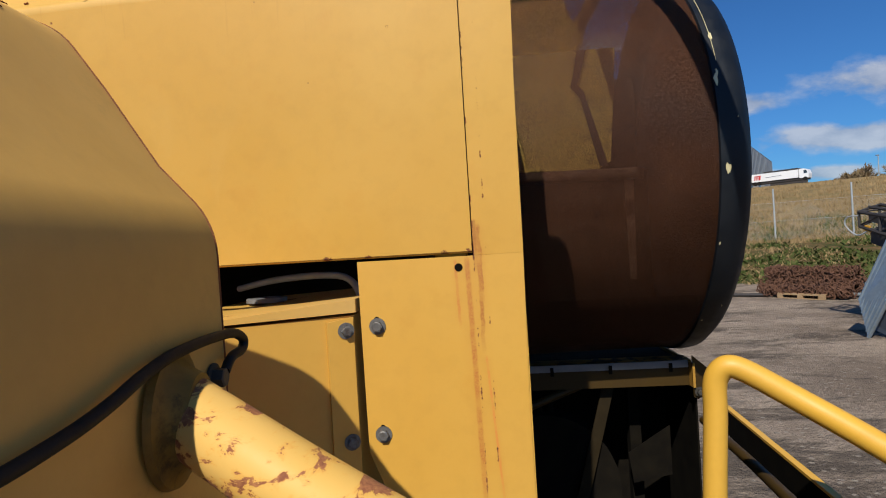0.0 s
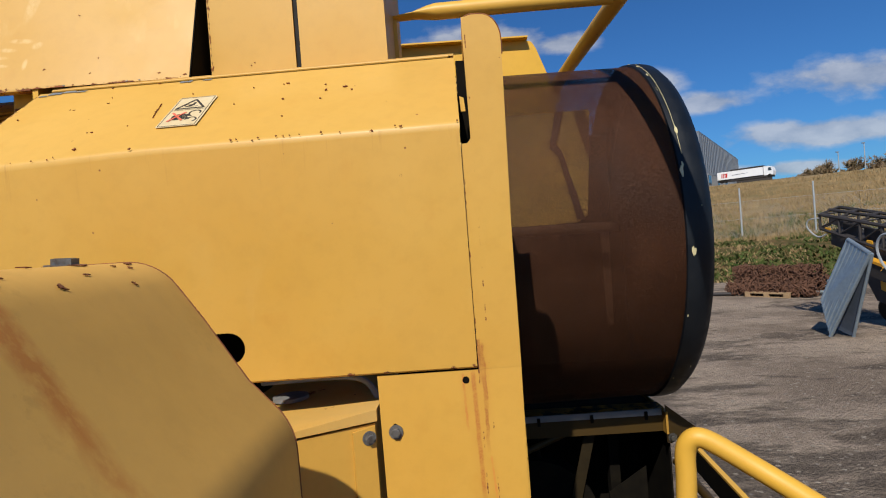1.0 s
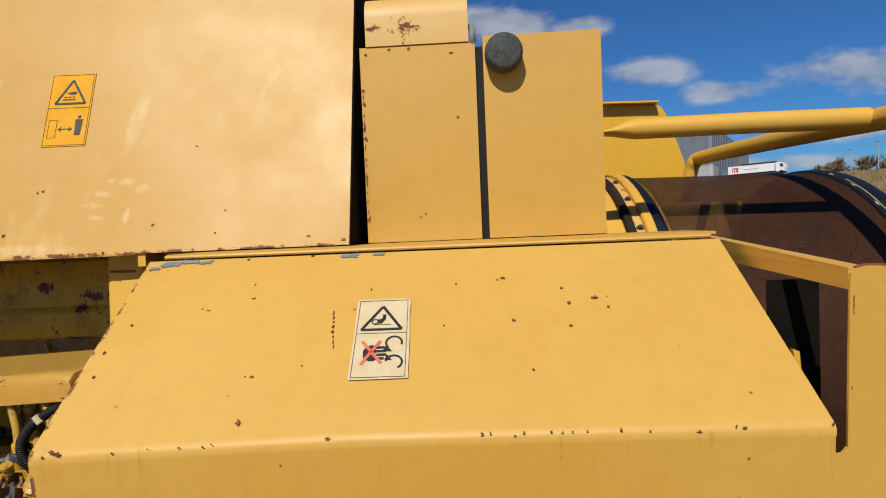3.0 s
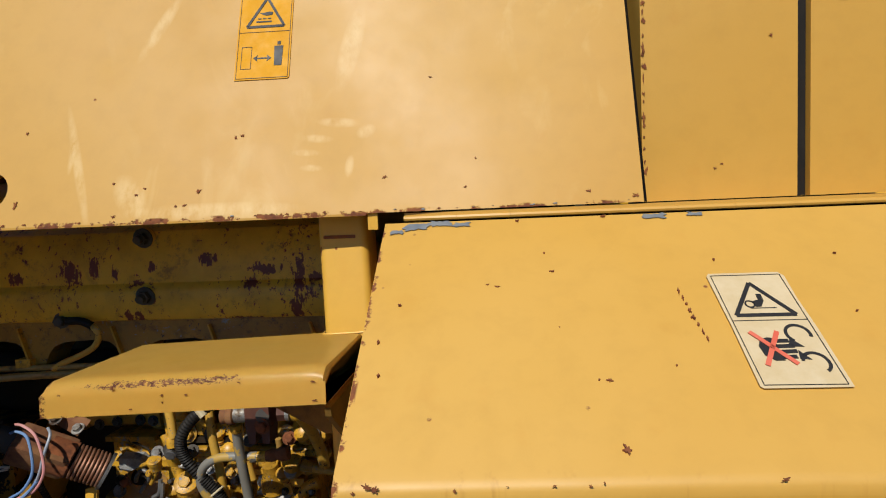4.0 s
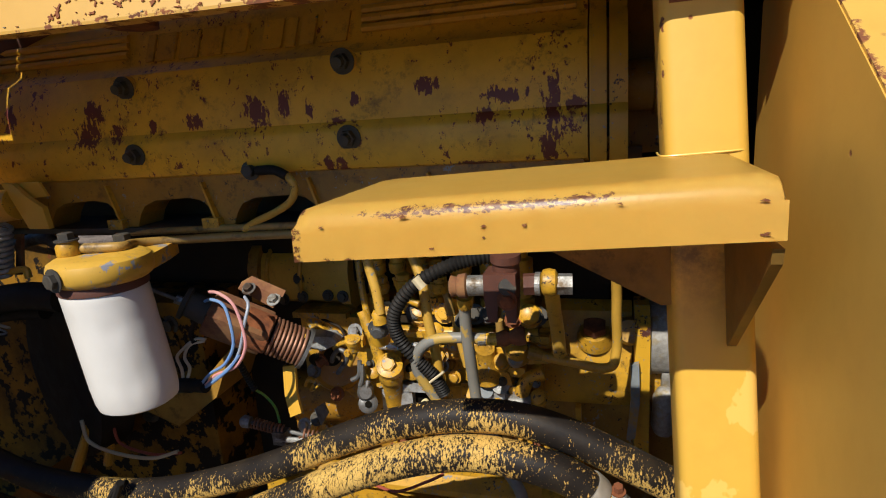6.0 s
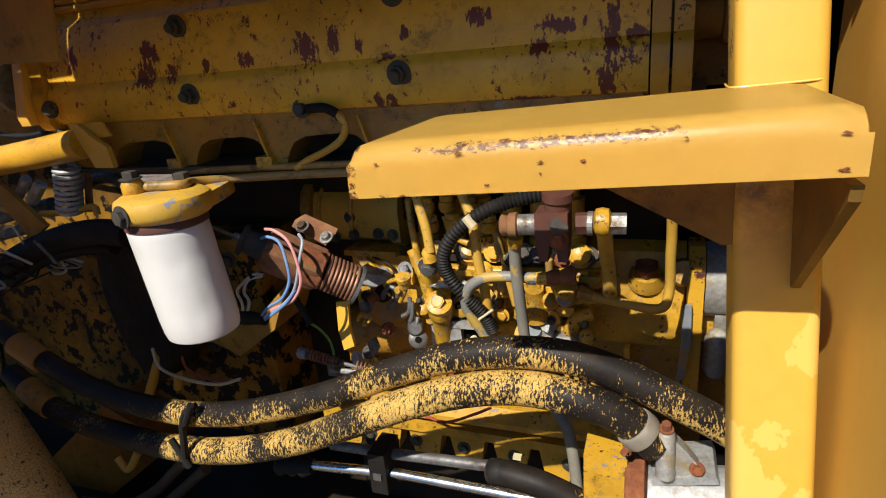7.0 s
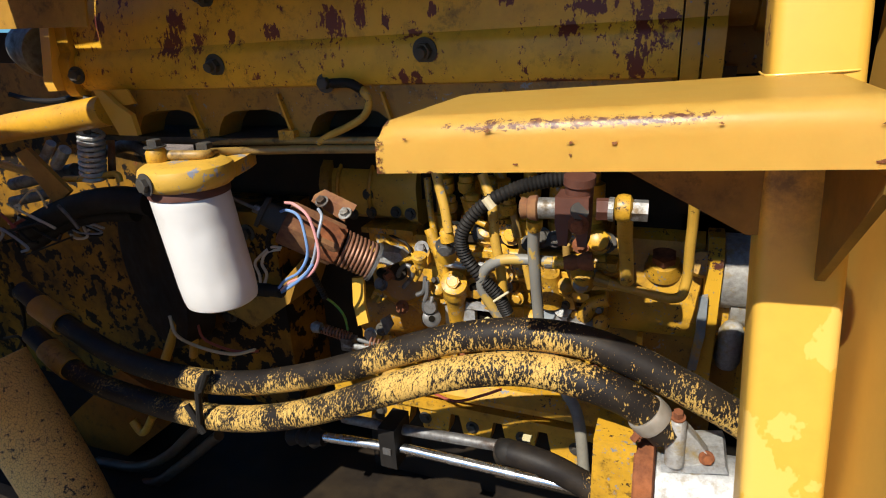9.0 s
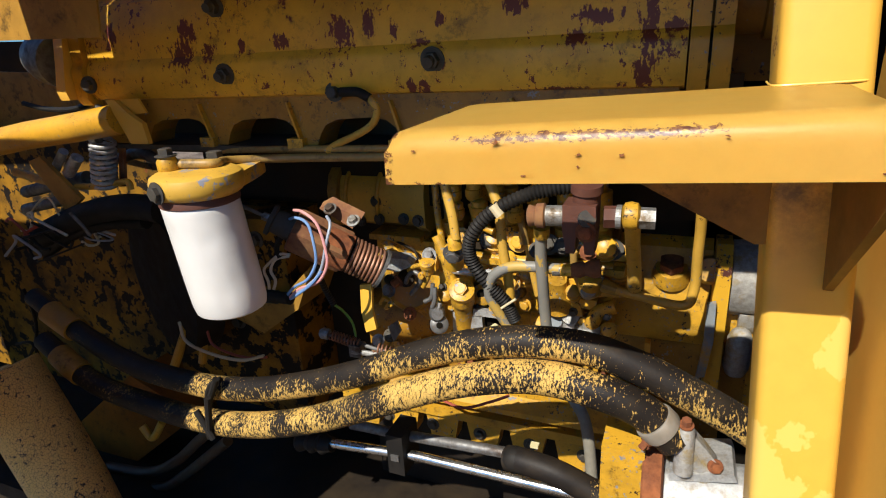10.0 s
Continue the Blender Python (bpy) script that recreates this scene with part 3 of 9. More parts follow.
MAT["pipegrey"] = paint("grey_worn_pipe", (0.135, 0.145, 0.14), (0.205, 0.19, 0.155), spots=0.8, patch=0.84, primer=(0.42, 0.27, 0.06), chips=0.64)
MAT["hose2"] = plain("dusty_rubber", (0.020, 0.019, 0.017), (0.05, 0.045, 0.036), 0.7, 0, 40, 0.5)


def crazed_mat():
    n = Nodes("crazed_paint")
    crack = n.cells(1.0, "DISTANCE_TO_EDGE", n.stretch((260, 260, 150)))
    flake = n.step(n.math("ADD", n.noise(110, 7, 0.75), n.math("MULTIPLY", n.noise(11, 3), 0.35)), 0.755, 0.785)
    keep = n.math("MULTIPLY", n.step(crack, 0.012, 0.045), n.math("SUBTRACT", 1.0, flake))
    col = n.mix(keep, (0.035, 0.028, 0.02), n.mix(n.noise(20, 3), (0.72, 0.47, 0.15), (0.66, 0.41, 0.11)))
    n.bump(keep, 0.6, 0.0012)
    return n.done(col, 0.6)


MAT["crazed"] = crazed_mat()
MAT["rust_chip"] = plain("flaked_rust", (0.16, 0.048, 0.018), (0.27, 0.095, 0.028), 0.9, 0, 90, 0.5)
MAT["galvdark"] = plain("shaded_galvanised", (0.10, 0.12, 0.16), (0.08, 0.10, 0.13), 0.5, 0.5, 6, 0.1)
# grime and black flakes, darkened further for the shade in the bay
MAT["grimshade"] = paint("grimy_shaded_engine_paint", (0.30, 0.145, 0.012), (0.20, 0.10, 0.012), spots=0.7, patch=0.70, grime=1.0, primer=(0.012, 0.009, 0.007), chips=0.62, rough=0.5, spec=0.15)
MAT["oldpipe"] = paint("old_pipe_paint", (0.42, 0.25, 0.055), (0.34, 0.20, 0.05), spots=0.75, patch=0.76, grime=0.7)
MAT["casting"] = paint("yellow_casting_paint", (0.60, 0.33, 0.022), (0.52, 0.27, 0.02), spots=0.75, patch=0.79, grime=0.6, primer=(0.20, 0.20, 0.19), chips=0.755, scale=1.4, rough=0.36, nicks=0.785)
# bright tan that puts the sunlit patch inside the screen into colour
MAT["suction"] = plain("sunlit_tan_sheet", (0.80, 0.50, 0.11), (0.72, 0.43, 0.09), 0.7, 0, 14, 0.2)
MAT["armbrown"] = plain("dusty_brown_arm", (0.17, 0.085, 0.042), (0.12, 0.058, 0.03), 0.75, 0, 30, 0.2)
MAT["screen_dark"] = plain("brown_disc_and_shadow", (0.05, 0.022, 0.013), (0.08, 0.034, 0.02), 0.7, 0, 30, 0.2)
# dark brown that stands for shade inside the ports
MAT["portshade"] = paint("shaded_port_paint", (0.075, 0.043, 0.012), (0.06, 0.035, 0.012), spots=0.7, patch=0.78, grime=0.7)
# oily casting paint, darkened to carry the shade on deep castings
MAT["grimshade2"] = paint("oily_shaded_casting", (0.40, 0.195, 0.014), (0.34, 0.17, 0.016), spots=0.8, patch=0.78, grime=0.6, primer=(0.05, 0.015, 0.010), chips=0.80, rough=0.45, nicks=0.8)
MAT["head"] = paint("filter_head_paint", (0.64, 0.37, 0.045), (0.60, 0.35, 0.045), spots=0.8, patch=0.82, grime=0.2, primer=(0.25, 0.25, 0.27), chips=0.665, scale=1.3, rough=0.36, nicks=0.83)
MAT["governor"] = paint("governor_paint", (0.72, 0.42, 0.05), (0.66, 0.37, 0.04), spots=0.8, patch=0.80, grime=0.25, rough=0.34, nicks=0.82)
# warm dark colours that stand for the shade low in the bay
MAT["shadepipe"] = plain("shaded_steel_pipe", (0.050, 0.034, 0.020), (0.090, 0.060, 0.034), 0.42, 0.3, 30, 0.2)
MAT["shadetank"] = paint("shaded_tank_paint", (0.26, 0.088, 0.008), (0.19, 0.066, 0.008), spots=0.7, patch=0.76, grime=0.5, spec=0.1)
# olive and near-black paints that put the shade under the screen into colour
MAT["oliveshade"] = paint("shaded_olive_paint", (0.058, 0.034, 0.008), (0.044, 0.026, 0.007), spots=0.7, patch=0.80, grime=0.6, spec=0.15)
MAT["deepshade"] = plain("deep_shade_paint", (0.020, 0.013, 0.004), (0.012, 0.008, 0.003), 0.7, 0, 14, 0.2, spec=0.15)
MAT["hosegrey"] = plain("dusty_grey_hose", (0.24, 0.22, 0.17), (0.17, 0.155, 0.12), 0.6, 0, 40, 0.2)
MAT["flange"] = paint("patchy_flange_paint", (0.62, 0.35, 0.024), (0.56, 0.30, 0.02), spots=0.8, patch=0.80, grime=0.3, primer=(0.075, 0.024, 0.018), chips=0.665, scale=0.8, rough=0.38, nicks=0.79)
# gusset dirt, with the shade under the step put into the colour
MAT["gusset"] = paint("dirty_shaded_gusset_paint", (0.25, 0.135, 0.022), (0.20, 0.11, 0.022), spots=0.7, patch=0.80, grime=0.8, spec=0.2)

# ---- building blocks ----
HOME = {}


def part(name, bm, material, parent=None, label="", smooth=False, bevel=0.0, kind=""):
    """Links a bmesh, given in world metres, as one mesh object under a thing or a part."""
    if bevel:
        edges = [e for e in bm.edges if len(e.link_faces) == 2 and e.calc_face_angle(0) > 0.5]
        bmesh.ops.bevel(bm, geom=edges, offset=bevel, segments=2, affect="EDGES", profile=0.6)
    bmesh.ops.recalc_face_normals(bm, faces=bm.faces)
    home = HOME.get(parent.name, Vector()) if parent else Vector()
    if parent is None and bm.verts:
        lo = [min(v.co[k] for v in bm.verts) for k in range(3)]
        hi = [max(v.co[k] for v in bm.verts) for k in range(3)]
        home = Vector(((lo[0] + hi[0]) / 2, (lo[1] + hi[1]) / 2, lo[2]))
    bmesh.ops.translate(bm, vec=-home, verts=bm.verts)
    me = bpy.data.meshes.new(name)
    bm.to_mesh(me)
    bm.free()
    me.materials.append(MAT[material])
    if smooth:
        for p in me.polygons:
            p.use_smooth = True
        me.set_sharp_from_angle(angle=radians(38))
    ob = new(name, me)
    HOME[ob.name] = home
    if parent:
        ob.parent = parent
    else:
        ob.location = home
    return tagged(ob, label, kind=kind)


def thing(name, at, label, category, group="", kind=""):
    ob = new(name)
    ob.empty_display_size = 0.05
    ob.location = at
    HOME[ob.name] = Vector(at)
    return tagged(ob, label, category, group, kind)


def BM():
    return bmesh.new()


def box(bm, x0, x1, y0, y1, z0, z1, m=None):
    vs = [bm.verts.new(m @ Vector((x, y, z)) if m else (x, y, z)) for x in (x0, x1) for y in (y0, y1) for z in (z0, z1)]
    for f in ((0, 1, 3, 2), (4, 6, 7, 5), (0, 4, 5, 1), (2, 3, 7, 6), (0, 2, 6, 4), (1, 5, 7, 3)):
        bm.faces.new([vs[k] for k in f])
    return bm


def slab(bm, outline, normal, thick):
    """A plate: a closed outline of places, made thick along normal."""
    nrm = Vector(normal)
    a = [bm.verts.new(Vector(p)) for p in outline]
    b = [bm.verts.new(Vector(p) + nrm * thick) for p in outline]
    bm.faces.new(a), bm.faces.new(b[::-1])
    for k in range(len(a)):
        bm.faces.new((a[k], b[k], b[k - 1], a[k - 1]))
    return bm


def sweep(bm, profile, x0, x1, axis=0, closed=True):
    """Extrudes a closed profile along an axis: pairs are (y, z) for x, (x, z) for y, (x, y) for z."""
    def at(p, v):
        return {0: (v, p[0], p[1]), 1: (p[0], v, p[1]), 2: (p[0], p[1], v)}[axis]
    a = [bm.verts.new(at(p, x0)) for p in profile]
    b = [bm.verts.new(at(p, x1)) for p in profile]
    for k in range(0 if closed else 1, len(a)):
        bm.faces.new((a[k - 1], a[k], b[k], b[k - 1]))
    if closed:
        bm.faces.new(a), bm.faces.new(b[::-1])
    return bm


def folded(bm, profile, x0, x1, thick, axis=0):
    """Bent sheet metal: an open profile, extruded along an axis, with a true thickness."""
    pts = [Vector(p) for p in profile]
    off = []
    for k, p in enumerate(pts):
        d = (pts[min(k + 1, len(pts) - 1)] - pts[max(k - 1, 0)]).normalized()
        off.append(p + Vector((-d.y, d.x)) * thick)
    return sweep(bm, [tuple(p) for p in pts] + [tuple(p) for p in off[::-1]], x0, x1, axis)


def basis(d):
    d = Vector(d).normalized()
    a = Vector((0, 0, 1)) if abs(d.z) < 0.9 else Vector((1, 0, 0))
    u = d.cross(a).normalized()
    return d, u, d.cross(u)


def rod(bm, a, b, r, r2=None, seg=16, caps=True):
    a, b = Vector(a), Vector(b)
    d, u, v = basis(b - a)
    r2 = r if r2 is None else r2
    ra, rb = [], []
    for k in range(seg):
        w = u * math.cos(k * math.tau / seg) + v * math.sin(k * math.tau / seg)
        ra.append(bm.verts.new(a + w * r)), rb.append(bm.verts.new(b + w * r2))
    for k in range(seg):
        bm.faces.new((ra[k - 1], ra[k], rb[k], rb[k - 1]))
    if caps:
        bm.faces.new(ra[::-1]), bm.faces.new(rb)
    return bm


def turned(bm, a, b, rings, seg=24):
    """A turned body about the line a-b: rings of (share of the length, radius)."""
    a, b = Vector(a), Vector(b)
    d, u, v = basis(b - a)
    last = None
    for s, r in rings:
        row = [bm.verts.new(a.lerp(b, s) + (u * math.cos(k * math.tau / seg) + v * math.sin(k * math.tau / seg)) * max(r, 1e-4)) for k in range(seg)]
        if last:
            for k in range(seg):
                bm.faces.new((last[k - 1], last[k], row[k], row[k - 1]))
        else:
            bm.faces.new(row[::-1])
        last = row
    bm.faces.new(last)
    return bm


def curve(pts, per=8):
    """A smooth line through the places (Catmull-Rom)."""
    p = [Vector(q) for q in pts]
    p = [p[0] * 2 - p[1]] + p + [p[-1] * 2 - p[-2]]
    out = []
    for k in range(1, len(p) - 2):
        for s in range(per):
            t = s / per
            a, b, c, d = p[k - 1:k + 3]
            out.append(0.5 * (2 * b + (c - a) * t + (2 * a - 5 * b + 4 * c - d) * t * t + (3 * b - a - 3 * c + d) * t ** 3))
    return out + [p[-2]]


def tube(bm, pts, r, seg=12, smooth=True, per=8, ripple=0.0):
    """A pipe, hose or wire along places. ripple: depth of ring corrugation."""
    line = curve(pts, per) if smooth else [Vector(p) for p in pts]
    u = None
    last = None
    for k, p in enumerate(line):
        d = (line[min(k + 1, len(line) - 1)] - line[max(k - 1, 0)]).normalized()
        if u is None:
            u = basis(d)[1]
        u = (u - d * u.dot(d)).normalized()
        v = d.cross(u)
        rr = r - (ripple if k % 2 else 0.0)
        row = [bm.verts.new(p + (u * math.cos(j * math.tau / seg) + v * math.sin(j * math.tau / seg)) * rr) for j in range(seg)]
        if last:
            for j in range(seg):
                bm.faces.new((last[j - 1], last[j], row[j], row[j - 1]))
        else:
            bm.faces.new(row[::-1])
        last = row
    bm.faces.new(last)
    return bm


def hexbolt(bm, p, d, r, h, washer=True):
    p, d = Vector(p), Vector(d).normalized()
    if washer:
        rod(bm, p, p + d * h * 0.22, r * 1.5, seg=20)
        p = p + d * h * 0.22
    rod(bm, p, p + d * h, r, seg=6)
    rod(bm, p + d * h, p + d * h * 1.08, r * 0.85, r * 0.72, seg=18)
    return bm


def coil(bm, a, b, r, wire, turns, seg=7):
    a, b = Vector(a), Vector(b)
    d, u, v = basis(b - a)
    n = int(turns * 14)
    pts = [a.lerp(b, k / n) + (u * math.cos(k * math.tau / 14) + v * math.sin(k * math.tau / 14)) * r for k in range(n + 1)]
    return tube(bm, pts, wire, seg, False)


def ellipsoid(bm, c, r, seg=14, rings=9, m=None):
    made = bmesh.ops.create_uvsphere(bm, u_segments=seg, v_segments=rings, radius=1.0)["verts"]
    bmesh.ops.scale(bm, vec=r, verts=made)
    if m:
        bmesh.ops.transform(bm, matrix=m, verts=made)
    bmesh.ops.translate(bm, vec=c, verts=made)
    return bm


def arc(cx, cy, r, a0, a1, n=8):
    return [(cx + r * math.cos(radians(a0 + (a1 - a0) * k / n)), cy + r * math.sin(radians(a0 + (a1 - a0) * k / n))) for k in range(n + 1)]


# ---- ground and the far yard ----


def land(x, y):
    """Height of the ground: level yard, low weedy bank, then the field that climbs to a flat top."""
    d = 0.49 * x + 0.87 * y
    if d < 21:
        h = 0.0
    elif d < 30:
        s = (d - 21) / 9
        h = 1.05 * s * s * (3 - 2 * s)
    elif d < 74:
        h = 1.05 + (d - 30) * 0.128
    else:
        h = 6.68 + 0.4 * (1 - math.exp(-(d - 74) / 12))
    return h + 0.035 * noise.noise((x * 0.5, y * 0.5, 0)) * min(1, abs(d - 15) / 15)


def ground():
    bm = BM()
    xs = [-900, -500, -250, -120, -60, -30] + [k * 2.0 for k in range(-10, 46)] + [100, 120, 150, 220, 400, 900]
    ys = [-900, -400, -150, -60, -30] + [k * 1.5 for k in range(-12, 80)] + [125, 140, 180, 300, 600, 1500]
    rows = [[bm.verts.new((x, y, land(x, y))) for x in xs] for y in ys]
    for j in range(len(ys) - 1):
        for i in range(len(xs) - 1):
            bm.faces.new((rows[j][i], rows[j][i + 1], rows[j + 1][i + 1], rows[j + 1][i]))
    me = part("ground", bm, "ground", smooth=True, kind="structure")
    tagged(me, "gravel yard with a weedy bank and dry grass field", "ground")


ground()

# ---- the machine: side hood, end sheet and engine cover ----
HX0, HX1 = -1.000, -0.2158
hood = thing("side_hood", (-0.6, -0.1, 1.925), "hinged bleached yellow sheet-metal side hood, rust spotted, closed", "hood")
# slanted top, crease and upright front, one bent sheet with folded ends
prof = [(0.0, 2.450), (-0.230, 2.2871), (-0.2345, 2.2839)] + [(-0.2385, 2.2805), (-0.2403, 2.2765), (-0.2400, 2.270)] + [(-0.2195, 1.926), (-0.2080, 1.9245)]


def hood_sheet():
    """Bent front sheet with the long finger slot cut through its lower corner."""
    bm = BM()
    y0, z0, y1, z1 = -0.2400, 2.270, -0.2195, 1.926

    def at(x, z):
        return (x, y0 + (y1 - y0) * (z - z0) / (z1 - z0), z)

    sx0, sx1, sz, sr = -0.655, -0.5575, 1.9775, 0.0235
    slot = [(sx1 - sr + sr * math.cos(a), sz + sr * math.sin(a)) for a in [math.pi / 2 - k * math.pi / 10 for k in range(11)]]
    slot += [(sx0 + sr - sr * math.cos(a), sz - sr * math.sin(a)) for a in [math.pi / 2 - k * math.pi / 10 for k in range(11)]]
    ring = slot
    # ring of quads round the slot: project each slot point out to the sheet's border
    X0, X1, Z0, Z1 = HX0, HX1 - 0.0008, z1, z0
    border = []
    cx, cz = (sx0 + sx1) / 2, sz
    for x, z in ring:
        dx, dz = x - cx, z - cz
        s = min(((X1 - cx) / dx) if dx > 1e-9 else 1e9, ((X0 - cx) / dx) if dx < -1e-9 else 1e9, ((Z1 - cz) / dz) if dz > 1e-9 else 1e9, ((Z0 - cz) / dz) if dz < -1e-9 else 1e9)
        border.append((cx + dx * s, cz + dz * s))
    corners = [(X1, Z1), (X1, Z0), (X0, Z0), (X0, Z1)]
    front_i = [bm.verts.new(at(*p)) for p in ring]
    front_o = [bm.verts.new(at(*p)) for p in border]

    def side(p):
        return 0 if abs(p[1] - Z1) < 1e-6 else 1 if abs(p[0] - X1) < 1e-6 else 2 if abs(p[1] - Z0) < 1e-6 else 3
    cut = {(0, 1): 0, (1, 2): 1, (2, 3): 2, (3, 0): 3}
    for k in range(len(ring)):
        j = (k + 1) % len(ring)
        a, b = side(border[k]), side(border[j])
        if a == b:
            bm.faces.new((front_i[k], front_i[j], front_o[j], front_o[k]))
        else:
            c = []
            while a != b:
                c.append(bm.verts.new(at(*corners[cut[(a, (a + 1) % 4)]])))
                a = (a + 1) % 4
            bm.faces.new([front_i[k], front_i[j], front_o[j]] + c[::-1] + [front_o[k]])
    made = bmesh.ops.extrude_face_region(bm, geom=bm.faces[:])
    bmesh.ops.translate(bm, vec=(0, 0.0025, 0), verts=[v for v in made["geom"] if isinstance(v, bmesh.types.BMVert)])
    return bm


def sag(x):
    """The bend hangs a little lower towards the engine bay."""
    return 0.0095 * min(1.0, max(0.0, (-0.68 - x) / 0.32))


def sagged(bm, weight):
    bmesh.ops.bisect_plane(bm, geom=bm.verts[:] + bm.edges[:] + bm.faces[:], plane_co=(-0.68, 0, 0), plane_no=(1, 0, 0))
    for v in bm.verts:
        v.co.z -= sag(v.co.x) * weight(v.co.z)
    return bm


part("front_sheet", sagged(hood_sheet(), lambda z: (z - 1.926) / 0.344), "hood", hood)
part("top_sheet", sagged(folded(BM(), prof[:6], HX0, HX1, 0.0025), lambda z: min(1.0, max(0.0, (2.45 - z) / 0.166))), "hoodtop", hood, smooth=True)
part("bottom_lip", sweep(BM(), [(-0.2195, 1.9255), (-0.2170, 1.9235), (-0.195, 1.9235), (-0.195, 1.9255)], HX0, HX1 - 0.0008), "hood", hood)
# end cheek towards the engine bay: a plain sheet under the slanted edge
cheek = [(HX0 - 0.0008, 0.0, 2.447), (HX0 - 0.0008, -0.229, 2.2765), (HX0 - 0.0008, -0.2385, 2.262), (HX0 - 0.0008, -0.2185, 1.927), (HX0 - 0.0008, -0.05, 1.60), (HX0 - 0.0008, 0.12, 1.60), (HX0 - 0.0008, 0.12, 2.438), (HX0 - 0.0008, 0.105, 2.447)]
part("end_cheek", slab(BM(), cheek, (1, 0, 0), 0.0025), "pale", hood, "dull yellow inner end sheet of the hood")
# piano hinge along the top edge
for k in range(13):
    x = HX0 + 0.02 + k * (HX1 - HX0 - 0.03) / 13
    part("hinge_knuckle", rod(BM(), (x, 0.005, 2.4545), (x + 0.0585, 0.005, 2.4545), 0.0030, seg=8), "pale", hood, smooth=True)
part("hinge_leaf", box(BM(), HX0 + 0.02, HX1, 0.0085, 0.12, 2.4565, 2.4605), "pale", hood)
# blue-grey bare patch where the paint has flaked at the top corner
random.seed(4)
for cx, s, r in ((0.035, 0.010, 0.013), (0.060, 0.006, 0.010), (0.084, 0.009, 0.008), (0.285, 0.007, 0.009), (0.325, 0.006, 0.007), (0.015, 0.018, 0.007)):
    px = HX0 + cx
    ring = []
    for k in range(22):
        a = k * math.tau / 22
        q = r * (0.55 + 0.5 * random.random()) * (1.5 if abs(math.cos(a)) > 0.6 else 0.8)
        dx, ds = q * math.cos(a), max(-s * 0.95, q * 0.55 * math.sin(a))
        t = (s + ds) / 0.2795
        ring.append((max(px + dx, HX0 + 0.003), -0.228 * t, 2.4512 - 0.1615 * t))
    part("bare_patch", slab(BM(), ring, (0, -0.578, 0.816), 0.0006), "bare", hood, "flaked blue-grey bare metal")

# the end sheet: tall narrow post part with rounded top, lower bolted flange
SY = -0.215
sheet = thing("end_sheet", (-0.26, SY, 1.3), "tall bleached yellow corner sheet with rust streaks, bolted on", "panel")
out = [(-0.152, 1.30), (-0.155, 1.72), (-0.150, 2.13), (-0.1435, 2.375), (-0.1430, 2.392)] + [(-0.1720 + 0.0285 * math.cos(a), 2.3990 + 0.036 * math.sin(a)) for a in [k * math.pi / 2 / 9 for k in range(1, 10)]]
out += [(-0.186, 2.4355), (-0.1945, 2.433), (-0.1985, 2.428), (-0.1990, 2.418), (-0.1990, 2.256), (-0.2045, 2.2495), (-0.2140, 2.249), (-0.2150, 1.940), (-0.226, 1.920), (-0.366, 1.920), (-0.364, 1.674), (-0.335, 1.60), (-0.33, 1.30)]


def leaned(x, z, y=0.0):
    """A place on the post's upper sheet, which leans out with the hood's front."""
    d = max(0.0, z - 1.921) * 0.055
    k = 1 - d / 0.755
    return (-0.304 + (x + 0.304) * k, SY - d + y, 2.286 + (z - 2.286) * k)


upper = [(-0.1522, 1.9205)] + [p for p in out if p[1] > 1.93] + [(-0.2152, 1.9205)]
lower = out[:2] + [(-0.1522, 1.921)] + [p for p in out if p[1] < 1.93][2:]
part("post_sheet", slab(BM(), [leaned(x, z) for x, z in upper], (0, 1, 0), 0.003), "sheet", sheet)
part("bolt_flange", slab(BM(), [(x, SY + 0.0002, z) for x, z in lower], (0, 1, 0), 0.003), "sheet", sheet)
part("return_edge", box(BM(), -0.1555, -0.1525, SY + 0.003, SY + 0.07, 1.30, 2.13), "pale", sheet)
part("rolled_edge", tube(BM(), [leaned(x, z, 0.0015) for x, z in out[3:16]], 0.0017, 6, False), "rusty", sheet, "dark rusty rolled edge", smooth=True)
part("top_strap", slab(BM(), [leaned(-0.199, 2.412, 0.003), leaned(-0.199, 2.431, 0.003), (-0.199, 0.086, 2.449), (-0.199, 0.094, 2.432), (-0.199, 0.05, 2.420)], (1, 0, 0), 0.003), "pale", sheet)
part("strap_lip", slab(BM(), [leaned(-0.199, 2.4312, 0.003), leaned(-0.187, 2.4330, 0.003), (-0.187, 0.086, 2.4495), (-0.199, 0.086, 2.4492)], (0, 0, 1), 0.002), "pale", sheet)
part("bolt_hole", rod(BM(), (-0.235, SY - 0.0004, 1.906), (-0.235, SY + 0.004, 1.906), 0.0052, seg=14), "blackin", sheet)
for z in (1.836, 1.696):
    part("slot_recess", slab(BM(), [(-0.3445 + 0.005 * math.cos(a), SY - 0.0004, z + 0.0035 + 0.009 * math.sin(a)) for a in [k * math.tau / 14 for k in range(14)]], (0, 1, 0), 0.0036), "blackin", sheet)
    part("bolt", hexbolt(BM(), (-0.344, SY, z), (0, -1, 0), 0.0072, 0.006), "dullsteel", sheet, "dull zinc hexagon bolt")
# black sheet for the shade between hood and post, and a small latch
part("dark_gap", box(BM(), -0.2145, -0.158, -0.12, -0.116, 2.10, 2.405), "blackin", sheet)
part("latch", slab(BM(), [(-0.2125, -0.165, 2.336), (-0.206, -0.165, 2.333), (-0.2045, -0.165, 2.312), (-0.2115, -0.165, 2.312)], (0, 1, 0), 0.006), "rail", sheet)

